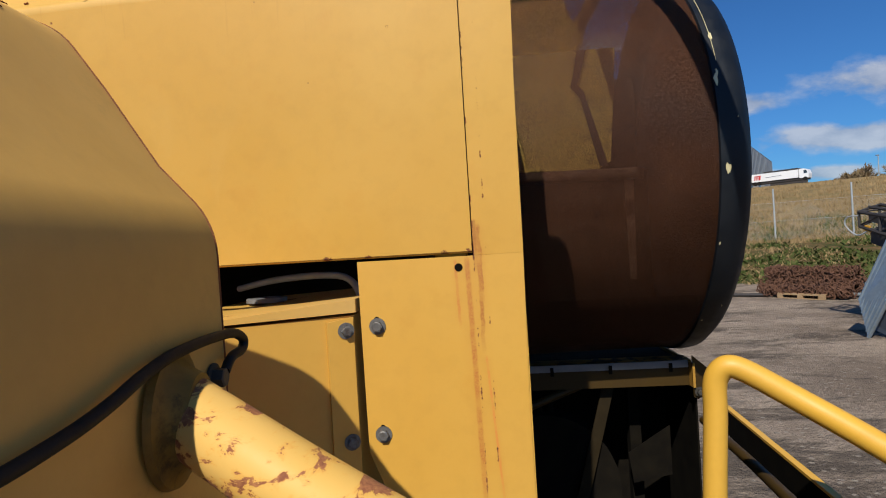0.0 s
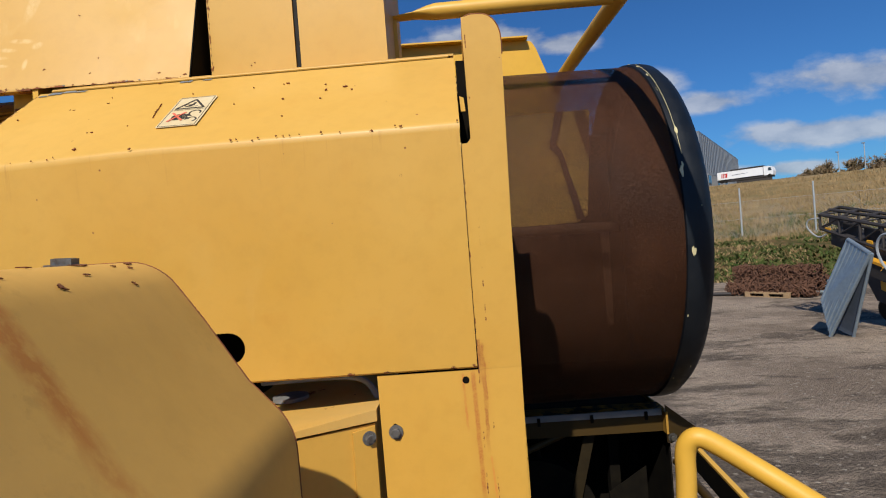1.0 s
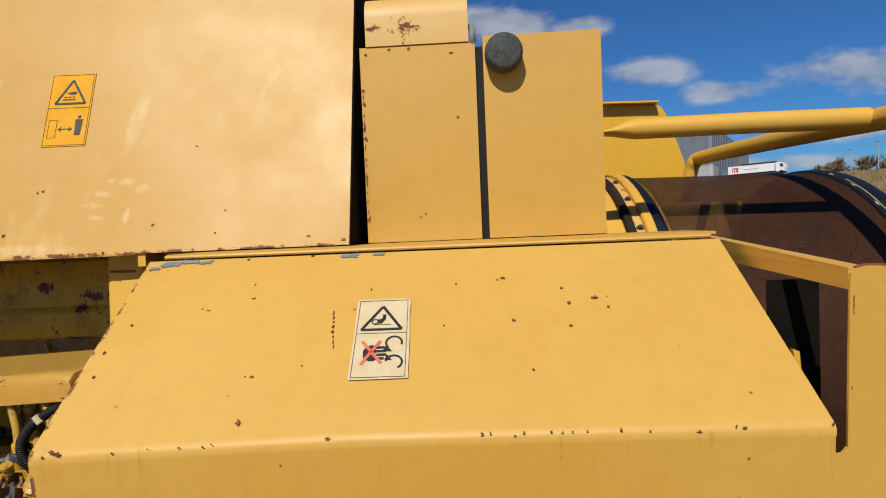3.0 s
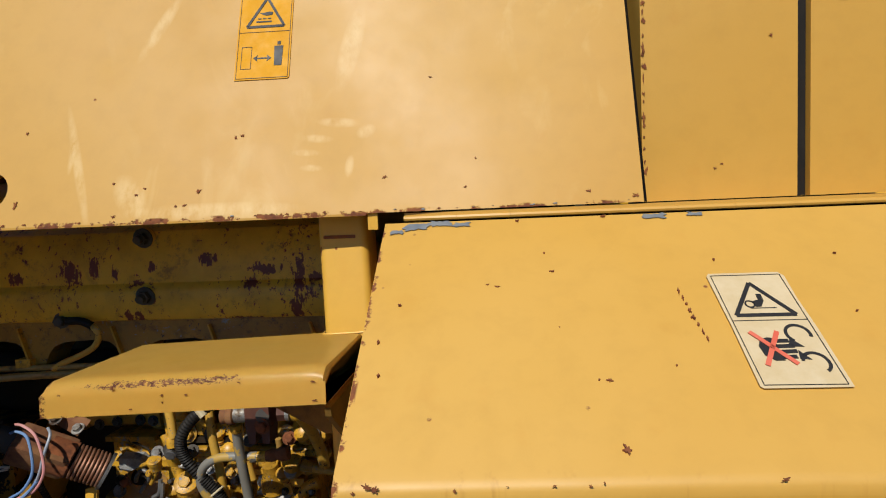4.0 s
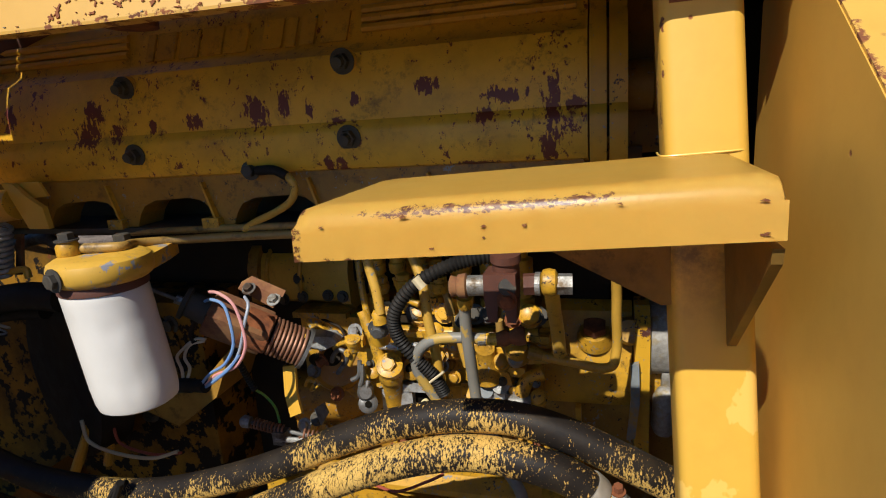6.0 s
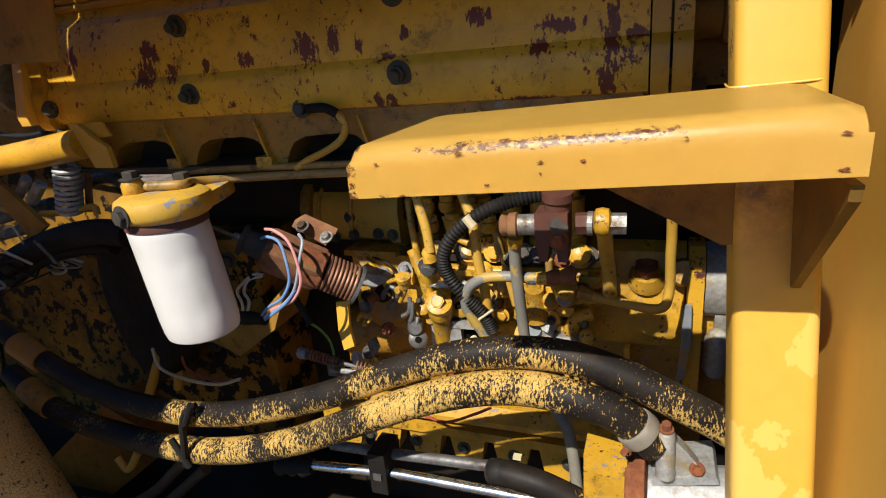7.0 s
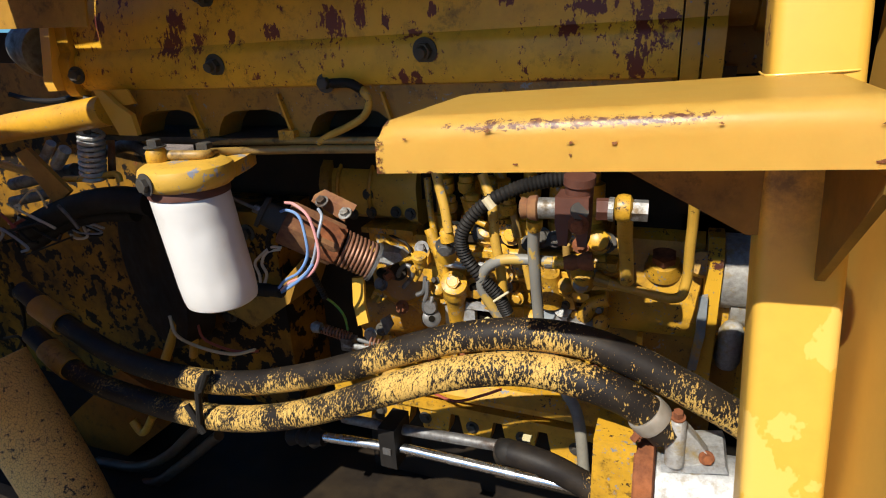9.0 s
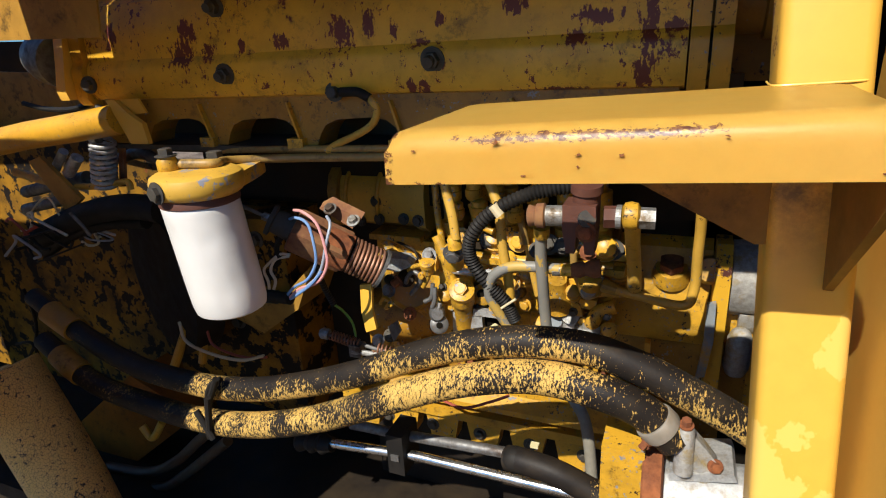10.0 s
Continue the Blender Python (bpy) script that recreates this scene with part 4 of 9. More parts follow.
# ---- duct box under the hood ----
duct = thing("duct_box", (-0.46, -0.1, 1.45), "yellow sheet-metal duct box with rusty lid edge, bolted flange", "box")
bx = BM()
fr = [(-0.523, -0.302), (-0.374, -0.219), (-0.374, 0.05), (-0.60, 0.05), (-0.60, -0.255)]
sweep(bx, fr, 1.45, 1.852, 2)
part("body", bx, "pale", duct)
lid = [(-0.530, -0.309), (-0.370, -0.222), (-0.370, 0.05), (-0.61, 0.05), (-0.61, -0.262)]
bx = BM()
a = [bx.verts.new((x, y, 1.856)) for x, y in lid]
b = [bx.verts.new((x, y, 1.861 + 0.012 * (x + 0.53) / 0.16 * (x > -0.5))) for x, y in lid]
bx.faces.new(a), bx.faces.new(b[::-1])
for k in range(5):
    bx.faces.new((a[k], b[k], b[k - 1], a[k - 1]))
part("lid", bx, "worn", duct, "rust-edged folded lid")
d = Vector((0.149, 0.083, 0)).normalized()
nrm = Vector((d.y, -d.x, 0))
p0 = Vector((-0.374, -0.219, 0)) - d * 0.036
part("flange", slab(BM(), [p0 + nrm * 0.001 + Vector((0, 0, 1.60)), p0 + nrm * 0.001 + Vector((0, 0, 1.846)), p0 + d * 0.034 + nrm * 0.001 + Vector((0, 0, 1.850)), p0 + d * 0.034 + nrm * 0.001 + Vector((0, 0, 1.60))], nrm, 0.004), "pale", duct)
for z in (1.834, 1.692):
    q = p0 + d * 0.024 + nrm * 0.005
    part("bolt", hexbolt(BM(), (q.x, q.y, z), nrm, 0.0070, 0.006), "dullsteel", duct)
cable = thing("grey_cable", (-0.4, -0.1, 1.87), "grey cable arched into the duct under the hood", "cable")
part("sheath", tube(BM(), [(-0.60, -0.05, 1.885), (-0.52, -0.10, 1.898), (-0.44, -0.12, 1.902), (-0.40, -0.13, 1.895), (-0.378, -0.15, 1.868), (-0.37, -0.16, 1.82)], 0.005), "wire_grey", cable, smooth=True)
inner = thing("inner_bulkhead", (-0.5, 0.25, 1.2), "black closing bulkhead behind the hood, stands for shade", "panel")
# black closing sheet paints the dark behind the hood
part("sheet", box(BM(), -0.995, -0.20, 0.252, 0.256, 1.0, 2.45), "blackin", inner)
part("lug", rod(BM(), (-0.535, -0.10, 1.866), (-0.535, -0.10, 1.872), 0.03, 0.03, 18), "grey_seal", inner)

# ---- engine cover above the bay, two boxes and the cap ----
cover = thing("engine_cover", (-1.3, 0.05, 2.464), "large bleached yellow engine cover, chipped along its lower edge", "cover")
CL = 0.33


def on_cover(x, z, off=0.0):
    """A place on the leaning cover: x, height, and metres off its face."""
    return (x, -0.003 + 0.045 * (x + 1.2) + (z - 2.47) * CL - off, z)


def cover_sheet():
    """Leaning cover sheet with a round-ended exhaust slot near its lower edge."""
    bm = BM()
    x0, x1, zt = -2.03, -0.7175, 3.35
    sx0, sx1, sz, sr = -1.564, -1.443, 2.5055, 0.0217
    ring = [(sx1 - sr + sr * math.cos(a), sz + sr * math.sin(a)) for a in [math.pi / 2 - k * math.pi / 10 for k in range(11)]]
    ring += [(sx0 + sr - sr * math.cos(a), sz - sr * math.sin(a)) for a in [math.pi / 2 - k * math.pi / 10 for k in range(11)]]
    zb = 2.4625
    for (ax, bx_, az, bz) in ((x0, sx0, zb, zt), (sx1, x1, zb, zt), (sx0, sx1, sz + sr, zt), (sx0, sx1, zb, sz - sr)):
        a = [bm.verts.new(on_cover(*p)) for p in ((ax, az), (bx_, az), (bx_, bz), (ax, bz))]
        bm.faces.new(a)
    for cx, sgn in ((sx1, 1), (sx0, -1)):
        half = [p for p in ring if (p[0] > sx1 - sr - 1e-6 if sgn > 0 else p[0] < sx0 + sr + 1e-6)]
        up = sorted(half, key=lambda p: -p[1])
        for (p, q) in zip(up, up[1:]):
            vs = [bm.verts.new(on_cover(*r)) for r in (p, (cx, p[1]), (cx, q[1]), q)]
            if (Vector(vs[0].co) - Vector(vs[1].co)).length < 1e-7:
                bm.faces.new(vs[1:])
            elif (Vector(vs[2].co) - Vector(vs[3].co)).length < 1e-7:
                bm.faces.new(vs[:3])
            else:
                bm.faces.new(vs)
    bmesh.ops.remove_doubles(bm, verts=bm.verts, dist=1e-6)
    made = bmesh.ops.extrude_face_region(bm, geom=bm.faces[:])
    bmesh.ops.translate(bm, vec=(0, 0.003, 0), verts=[v for v in made["geom"] if isinstance(v, bmesh.types.BMVert)])
    return bm


part("front_sheet", cover_sheet(), "cover", cover)
# unseen sheet added to shade the far end of the rocker cover
part("forward_shade_sheet", slab(BM(), [on_cover(-3.1, 2.61), on_cover(-2.032, 2.61), on_cover(-2.032, 3.35), on_cover(-3.1, 3.35)], (0, 1, 0), 0.003), "cover", cover)
lip = BM()
slab(lip, [on_cover(-2.03, 2.4625), on_cover(-1.022, 2.4625), on_cover(-1.022, 2.4625, -0.022), on_cover(-2.03, 2.4625, -0.022)], (0, 0, -1), 0.0025)
part("bottom_lip", lip, "cover", cover)
part("hanging_tab", box(BM(), -1.021, -1.010, 0.0065, 0.0095, 2.444, 2.4622), "rail", cover)
# end sheet is black to paint the dark gap beside it
edge = BM()
slab(edge, [on_cover(-0.7205, 2.4625), on_cover(-0.7205, 3.35), (-0.7205, 0.45, 3.35), (-0.7205, 0.45, 2.4625)], (1, 0, 0), 0.003)
part("end_sheet", edge, "blackin", cover)
# added plate that stops sun through the slot from reaching the rocker cover
part("slot_sun_stop", slab(BM(), [on_cover(-1.58, 2.482, -0.004), on_cover(-1.428, 2.482, -0.004), on_cover(-1.428, 2.482, -0.07), on_cover(-1.58, 2.482, -0.07)], (0, 0, 1), 0.0025), "cover", cover)
# added black sheets that shut out the sky behind the cover
part("rear_blank", box(BM(), -1.33, -0.74, 0.43, 0.433, 2.44, 3.3), "blackin", cover)
part("gap_blank", box(BM(), -0.722, -0.702, 0.425, 0.429, 2.44, 3.3), "blackin", cover)
part("top_sheet", slab(BM(), [on_cover(-2.03, 3.35), on_cover(-0.72, 3.35), (-0.72, 1.3, 3.38), (-2.03, 1.3, 3.38)], (0, 0, 1), 0.003), "pale", cover)


def box_thing(name, label, x0, x1, y0, y1, z0, z1, mat, bev=0.004):
    t = thing(name, ((x0 + x1) / 2, (y0 + y1) / 2, z0), label, "box")
    part("body", box(BM(), x0, x1, y0, y1, z0, z1), mat, t, bevel=bev, smooth=True)
    return t


housing = box_thing("filter_housing", "tall yellow box housing with a rusty rounded lid", -0.705, -0.531, 0.085, 0.42, 2.462, 2.756, "boxpaint")
lb = BM()
sweep(lb, [(0.083, 2.757)] + arc(0.12, 2.80, 0.037, 180, 90, 6) + arc(0.38, 2.80, 0.037, 90, 0, 6) + [(0.417, 2.757)], -0.695, -0.540)
part("lid", lb, "worn", housing, "rounded rusty lid", smooth=True)
part("clasp", tube(BM(), [(-0.536, 0.10, 2.742), (-0.534, 0.085, 2.765), (-0.535, 0.10, 2.785)], 0.005, 8), "gasket", housing)
tank = thing("expansion_tank", (-0.43, 0.2, 2.462), "plain yellow sheet-metal tank with a black filler cap", "tank")
part("body", box(BM(), -0.5195, -0.3455, 0.08, 0.42, 2.462, 2.763), "boxpaint", tank, bevel=0.003, smooth=True)
part("filler_cap", turned(BM(), (-0.490, 0.081, 2.732), (-0.490, 0.048, 2.731), ((0, 0.026), (0.15, 0.0275), (0.75, 0.0275), (0.93, 0.024), (1, 0.018)), 28), "capfoam", tank, "weathered black filler cap", smooth=True)
gap = thing("rubber_strip", (-0.525, 0.1, 2.462), "black rubber sealing strip between two boxes", "seal")
part("strip", box(BM(), -0.5305, -0.520, 0.090, 0.40, 2.462, 2.750), "rubber", gap)

# unseen sheet towards the cab, added to shade the bay's forward end
shade_hood = thing("shade_hood", (-2.5, -0.22, 1.82), "unseen plain yellow sheet that shades the forward bay", "hood")
part("sheet", box(BM(), -3.1, -1.890, -0.223, -0.220, 1.82, 2.635), "pale", shade_hood)
part("top_fold", box(BM(), -3.1, -1.890, -0.220, -0.19, 2.632, 2.635), "pale", shade_hood)
part("bay_wall", box(BM(), -1.12, -0.985, 0.46, 0.464, 1.5, 2.62), "blackin", inner)

# ---- rotary dust screen and its carriage ----
DY, DZ, DR, DX = 0.676, 2.104, 0.472, 0.318
drum = thing("rotary_screen", (0.05, DY, DZ - DR), "large brown rusty rotary dust screen drum with navy rim", "drum")


def ring_body(bm, prof, seg=96):
    """A body of revolution about the drum's axis; pairs are (x, radius)."""
    last = None
    for x, r in prof:
        row = [bm.verts.new((x, DY + r * math.cos(k * math.tau / seg), DZ + r * math.sin(k * math.tau / seg))) for k in range(seg)]
        if last:
            for k in range(seg):
                bm.faces.new((last[k - 1], last[k], row[k], row[k - 1]))
        last = row
    return bm


part("screen", ring_body(BM(), [(-0.155, DR + 0.007), (DX - 0.055, DR + 0.0008), (DX - 0.055, DR + 0.0002), (-0.155, DR + 0.0064)]), "screen", drum, smooth=True)
part("rim", ring_body(BM(), [(DX - 0.06, DR + 0.001), (DX - 0.058, DR + 0.006), (DX - 0.035, DR + 0.0075), (DX - 0.012, DR + 0.004), (DX + 0.006, DR - 0.012), (DX + 0.014, DR - 0.03), (DX + 0.016, DR - 0.05), (DX + 0.008, DR - 0.05)]), "rim", drum, "navy rolled rim, chipped", smooth=True)
face = BM()
last = None
for x, r in ((DX + 0.010, DR - 0.04), (DX + 0.012, DR - 0.16), (DX + 0.02, 0.12), (DX + 0.02, 0.001)):
    row = [face.verts.new((x, DY + r * math.cos(k * math.tau / 64), DZ + r * math.sin(k * math.tau / 64))) for k in range(64)]
    if last:
        for k in range(64):
            face.faces.new((last[k - 1], last[k], row[k], row[k - 1]))
    last = row
part("end_disc", face, "screen_dark", drum)
random.seed(11)
for k in range(17):
    a = radians(random.uniform(95, 250))
    q, rx = random.choice((0.0015, 0.002, 0.003, 0.004, 0.008)), DX - random.choice((0.022, 0.045, 0.052, 0.054, 0.05))
    rr = DR + (0.0062 if rx < DX - 0.02 else 0.004)
    w = Vector((0, math.cos(a), math.sin(a)))
    tdir = Vector((0, -math.sin(a), math.cos(a)))
    c = Vector((rx, DY, DZ)) + w * rr
    ringp = [c + Vector((1, 0, 0)) * (q * random.uniform(0.2, 0.7) * math.cos(b)) + tdir * (q * random.uniform(0.6, 2.4) * math.sin(b)) for b in [j * math.tau / 9 for j in range(9)]]
    part("paint_chip", slab(BM(), ringp, w, 0.0012), "cream", drum)
part("rim_seam", tube(BM(), [(DX - 0.047, DY + (DR + 0.0073) * math.cos(radians(a)), DZ + (DR + 0.0073) * math.sin(radians(a))) for a in range(112, 162, 2)], 0.0006, 5, False), "cream", drum, "scraped cream line round the rim")
# fixed suction box and its arm inside the turning screen
suction = thing("suction_box", (0.0, 0.70, 2.12), "sunlit-tan suction box and arm inside the dust screen", "box")
# tan wall and dark brace draw the sunlit patch and its shadow
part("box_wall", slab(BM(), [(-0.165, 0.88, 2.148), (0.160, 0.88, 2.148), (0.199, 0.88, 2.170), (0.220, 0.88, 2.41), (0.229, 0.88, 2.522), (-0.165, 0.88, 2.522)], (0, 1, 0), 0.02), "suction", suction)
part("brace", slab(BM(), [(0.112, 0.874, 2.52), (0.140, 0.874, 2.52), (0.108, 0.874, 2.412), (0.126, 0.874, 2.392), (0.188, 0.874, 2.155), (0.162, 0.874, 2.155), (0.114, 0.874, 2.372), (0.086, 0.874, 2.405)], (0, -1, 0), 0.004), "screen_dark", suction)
# added black sheets that keep sky from showing through the screen
part("lower_blank", box(BM(), -0.165, 0.30, 0.86, 0.87, 1.665, 2.13), "blackin", suction)
part("closing_back", slab(BM(), [(x, DY + 0.30, DZ + z) for x, z in ((-0.165, -0.34), (0.30, -0.34), (0.30, 0.345), (-0.165, 0.345))], (0, 1, 0), 0.006), "blackin", suction)
part("arm", rod(BM(), (-0.165, 0.85, 2.132), (0.285, 0.85, 2.124), 0.018, seg=14), "armbrown", suction, smooth=True)
part("arm_post", slab(BM(), [(0.230, 0.855, 2.11), (0.258, 0.855, 2.11), (0.252, 0.855, 1.80), (0.232, 0.855, 1.80)], (0, 1, 0), 0.004), "armbrown", suction)
part("inner_flange", ring_body(BM(), [(-0.165, DR - 0.045), (-0.165, DR - 0.002), (-0.158, DR + 0.002), (-0.158, DR - 0.045)]), "rim", drum, smooth=True)

# added black lining that hides the lit bottom of the drum
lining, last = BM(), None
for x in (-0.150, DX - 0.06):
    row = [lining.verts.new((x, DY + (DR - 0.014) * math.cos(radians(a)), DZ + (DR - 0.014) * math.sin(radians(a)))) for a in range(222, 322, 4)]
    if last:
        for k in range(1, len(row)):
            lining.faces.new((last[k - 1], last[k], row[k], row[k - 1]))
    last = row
part("bottom_light_block", lining, "blackin", suction, "black added lining that blocks light", smooth=True)

collar = thing("screen_collar", (-0.2, DY, DZ - DR), "yellow ringed collar between radiator and screen", "collar")
for x0, x1, r, m in ((-0.326, -0.308, DR + 0.014, "dark"), (-0.308, -0.240, DR + 0.004, "rail"), (-0.240, -0.224, DR + 0.016, "dark"), (-0.224, -0.206, DR + 0.012, "worn"), (-0.206, -0.186, DR + 0.020, "rail"), (-0.186, -0.168, DR + 0.016, "rim")):
    part("ring", ring_body(BM(), [(x0, r - 0.04), (x0, r - 0.003), (x0 + 0.003, r), (x1 - 0.003, r), (x1, r - 0.003), (x1, r - 0.04)]), m, collar, smooth=True)
for k in range(14):
    a = radians(60 + k * 12)
    w = Vector((0, math.cos(a), math.sin(a)))
    part("bolt", hexbolt(BM(), Vector((-0.215, DY, DZ)) + w * (DR + 0.011), w, 0.005, 0.005), "boltdark", collar)

radiator = thing("radiator_box", (-0.33, 0.7, 1.2), "dark radiator box behind the hood", "radiator")
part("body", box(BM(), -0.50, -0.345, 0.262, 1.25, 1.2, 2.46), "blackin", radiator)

shelf = thing("screen_support", (0.07, 0.5, 1.45), "yellow angle-iron frame under the screen with grey seal", "frame")
part("angle_top", box(BM(), -0.15, 0.290, 0.53, 0.59, 1.609, 1.615), "grimshade", shelf)
# frame members carry the shade under the screen in their dark paint
part("angle_front", box(BM(), -0.15, 0.290, 0.526, 0.530, 1.553, 1.609), "oliveshade", shelf)
part("seal_strip", box(BM(), -0.15, 0.279, 0.519, 0.5255, 1.599, 1.616), "grey_seal", shelf, "grey rubber seal strip")
for x in (-0.06, 0.085, 0.232):
    part("seal_clip", box(BM(), x, x + 0.008, 0.514, 0.519, 1.590, 1.611), "blackin", shelf)
part("side_gusset", slab(BM(), [(0.283, 0.50, 1.632), (0.283, 0.50, 1.53), (0.302, 0.53, 1.515), (0.385, 0.56, 1.545)], (0.0, 1, 0), 0.004), "oliveshade", shelf)
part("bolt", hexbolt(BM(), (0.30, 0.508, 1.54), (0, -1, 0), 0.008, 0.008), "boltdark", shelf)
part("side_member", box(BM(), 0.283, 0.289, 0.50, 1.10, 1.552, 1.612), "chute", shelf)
part("brace", rod(BM(), (-0.15, 0.52, 1.50), (0.02, 0.54, 1.56), 0.010, seg=10), "oliveshade", shelf)
part("stay", slab(BM(), [(0.075, 0.56, 1.55), (0.105, 0.56, 1.55), (0.02, 0.54, 1.26), (-0.01, 0.54, 1.26)], (0, 1, 0), 0.006), "deepshade", shelf)

body = thing("machine_body", (0.1, 0.6, 0.0), "dark inner side of the machine below the screen", "machine body")
# added closing sheets and inner parts, black to stand for shade below the screen
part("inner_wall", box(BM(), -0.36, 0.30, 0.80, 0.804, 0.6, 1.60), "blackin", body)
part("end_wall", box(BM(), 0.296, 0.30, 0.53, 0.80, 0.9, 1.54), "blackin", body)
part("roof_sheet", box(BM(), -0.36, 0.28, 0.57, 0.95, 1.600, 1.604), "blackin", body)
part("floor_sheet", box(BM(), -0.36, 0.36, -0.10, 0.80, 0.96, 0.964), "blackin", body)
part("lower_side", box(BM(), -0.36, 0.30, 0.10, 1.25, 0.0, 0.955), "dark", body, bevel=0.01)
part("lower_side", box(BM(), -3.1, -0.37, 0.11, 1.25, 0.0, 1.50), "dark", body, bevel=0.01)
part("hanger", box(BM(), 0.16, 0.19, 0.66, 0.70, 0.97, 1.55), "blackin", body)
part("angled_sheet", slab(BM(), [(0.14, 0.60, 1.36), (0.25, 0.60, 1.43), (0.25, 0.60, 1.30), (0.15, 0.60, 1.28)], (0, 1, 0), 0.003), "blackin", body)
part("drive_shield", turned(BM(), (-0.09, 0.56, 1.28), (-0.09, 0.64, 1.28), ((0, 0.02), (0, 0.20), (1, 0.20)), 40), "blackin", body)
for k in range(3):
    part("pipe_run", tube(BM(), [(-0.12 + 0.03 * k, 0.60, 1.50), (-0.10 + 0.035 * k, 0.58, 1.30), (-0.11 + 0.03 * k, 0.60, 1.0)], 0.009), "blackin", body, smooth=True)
part("side_rail", slab(BM(), [(0.362, 0.07, 1.47), (0.376, 0.07, 1.47), (0.412, 0.64, 1.47), (0.398, 0.64, 1.47)], (0, 0, -1), 0.006), "rail", body, "yellow angle along the machine's edge")
# black sheet stands for the shadow under the edge angle, tube darkened likewise
part("side_rail_shade", slab(BM(), [(0.362, 0.07, 1.464), (0.398, 0.64, 1.464), (0.398, 0.64, 1.40), (0.362, 0.07, 1.40)], (1, 0, 0), 0.004), "blackin", body)
part("lower_tube", tube(BM(), [(0.285, 0.02, 1.47), (0.302, 0.244, 1.465), (0.312, 0.404, 1.46), (0.320, 0.55, 1.456)], 0.011, 12), "oliveshade", body, "yellow tube under the edge angle, shade in its colour", smooth=True)

# ---- hand rails ----
grab = thing("hand_rail", (0.2, -0.1, 1.2), "bent yellow tube hand rail with rust chips", "rail")
part("tube", tube(BM(), [(0.140, 0.045, 1.15), (0.157, 0.045, 1.486), (0.165, 0.045, 1.62), (0.1665, 0.045, 1.672), (0.173, 0.042, 1.696), (0.188, 0.035, 1.708), (0.214, 0.025, 1.699), (0.266, 0.0, 1.666), (0.315, -0.03, 1.634), (0.365, -0.06, 1.600), (0.48, -0.13, 1.52), (0.60, -0.20, 1.44)], 0.0192, 18), "rail", grab, smooth=True)
top_rail = thing("guard_rail", (0.1, 0.4, 2.6), "yellow tube guard rail with flattened bracket end", "rail")
rb, last = BM(), None
for x, z, ry, rz in ((-0.346, 2.634, 0.016, 0.0035), (-0.318, 2.6355, 0.020, 0.004), (-0.300, 2.637, 0.021, 0.005), (-0.286, 2.639, 0.021, 0.009), (-0.268, 2.641, 0.020, 0.0145), (-0.248, 2.642, 0.0187, 0.0187), (-0.05, 2.6425, 0.0187, 0.0187), (0.155, 2.641, 0.0187, 0.0187)):
    row = [rb.verts.new((x, 0.258 + ry * math.cos(k * math.tau / 18), z + rz * math.sin(k * math.tau / 18))) for k in range(18)]
    if last:
        for k in range(18):
            rb.faces.new((last[k - 1], last[k], row[k], row[k - 1]))
    last = row
part("tube", rb, "rail", top_rail, "yellow tube hammered flat at its end", smooth=True)
part("foot", box(BM(), -0.349, -0.337, 0.243, 0.263, 2.48, 2.625), "rail", top_rail)
part("cross_tube", tube(BM(), [(0.139, 1.03, 2.59), (0.150, 1.01, 2.645), (0.160, 0.93, 2.657), (0.170, 0.25, 2.637), (0.171, -0.30, 2.606), (0.17, -0.8, 2.578), (0.17, -1.1, 2.56)], 0.0205, 18), "rail", top_rail, smooth=True)
hopper = thing("rear_hopper", (-0.1, 1.3, 2.3), "yellow sheet-metal box behind the rail with rolled edge", "box")
part("sheet", slab(BM(), [(-0.60, 1.10, 2.45), (-0.60, 1.10, 2.862), (0.065, 1.10, 2.847)] + [(0.085, 1.10, 2.840), (0.100, 1.10, 2.815), (0.155, 1.10, 2.66), (0.165, 1.10, 2.45)], (0, 1, 0), 0.5), "hopperpaint", hopper)
part("folded_lip", slab(BM(), [(-0.6, 1.065, 2.868), (0.068, 1.065, 2.853), (0.068, 1.13, 2.853), (-0.6, 1.13, 2.868)], (0, 0, -1), 0.0055), "hopperpaint", hopper)

# ---- near cowl with its grab tube and cable ----
cowl = thing("belt_cowl", (-0.6, -0.75, 0.0), "rounded tan-yellow sheet-metal belt cowl, rust stained", "cowl")
cp = [(-1.05, 0.0), (-1.05, 2.00)] + arc(-0.95, 2.012, 0.10, 180, 95, 6) + [(-0.80, 2.112), (-0.60, 2.114), (-0.530, 2.113)] + arc(-0.524, 2.058, 0.055, 84, 34, 7) + [(-0.457, 2.058), (-0.421, 2.001)] + arc(-0.4435, 1.935, 0.061, 40, 2, 6) + [(-0.3815, 1.86), (-0.380, 1.62), (-0.380, 0.0)]
cb = BM()
rows = []
CY, FLARE = -0.56, 0.035


for j, s in enumerate((0.0, 0.08, 0.2, 0.34, 0.52, 0.78)):
    rows.append([cb.verts.new((x + (FLARE * s if x > -0.7 else 0.0), CY - s, z)) for x, z in cp])
for a, b in zip(rows, rows[1:]):
    for k in range(1, len(a)):
        cb.faces.new((a[k - 1], a[k], b[k], b[k - 1]))
cb.faces.new(rows[0])
part("shell", cb, "cowl", cowl, smooth=True)
eb = BM()
tube(eb, [(x, CY + 0.0005, z) for x, z in cp[10:]], 0.0008, 6, False)
part("edge_bead", eb, "rusty", cowl)
part("bolt", hexbolt(BM(), (-0.548, -0.602, 2.1135), (0.05, 0, 1), 0.010, 0.005), "dullsteel", cowl, "grey bolt and washer")
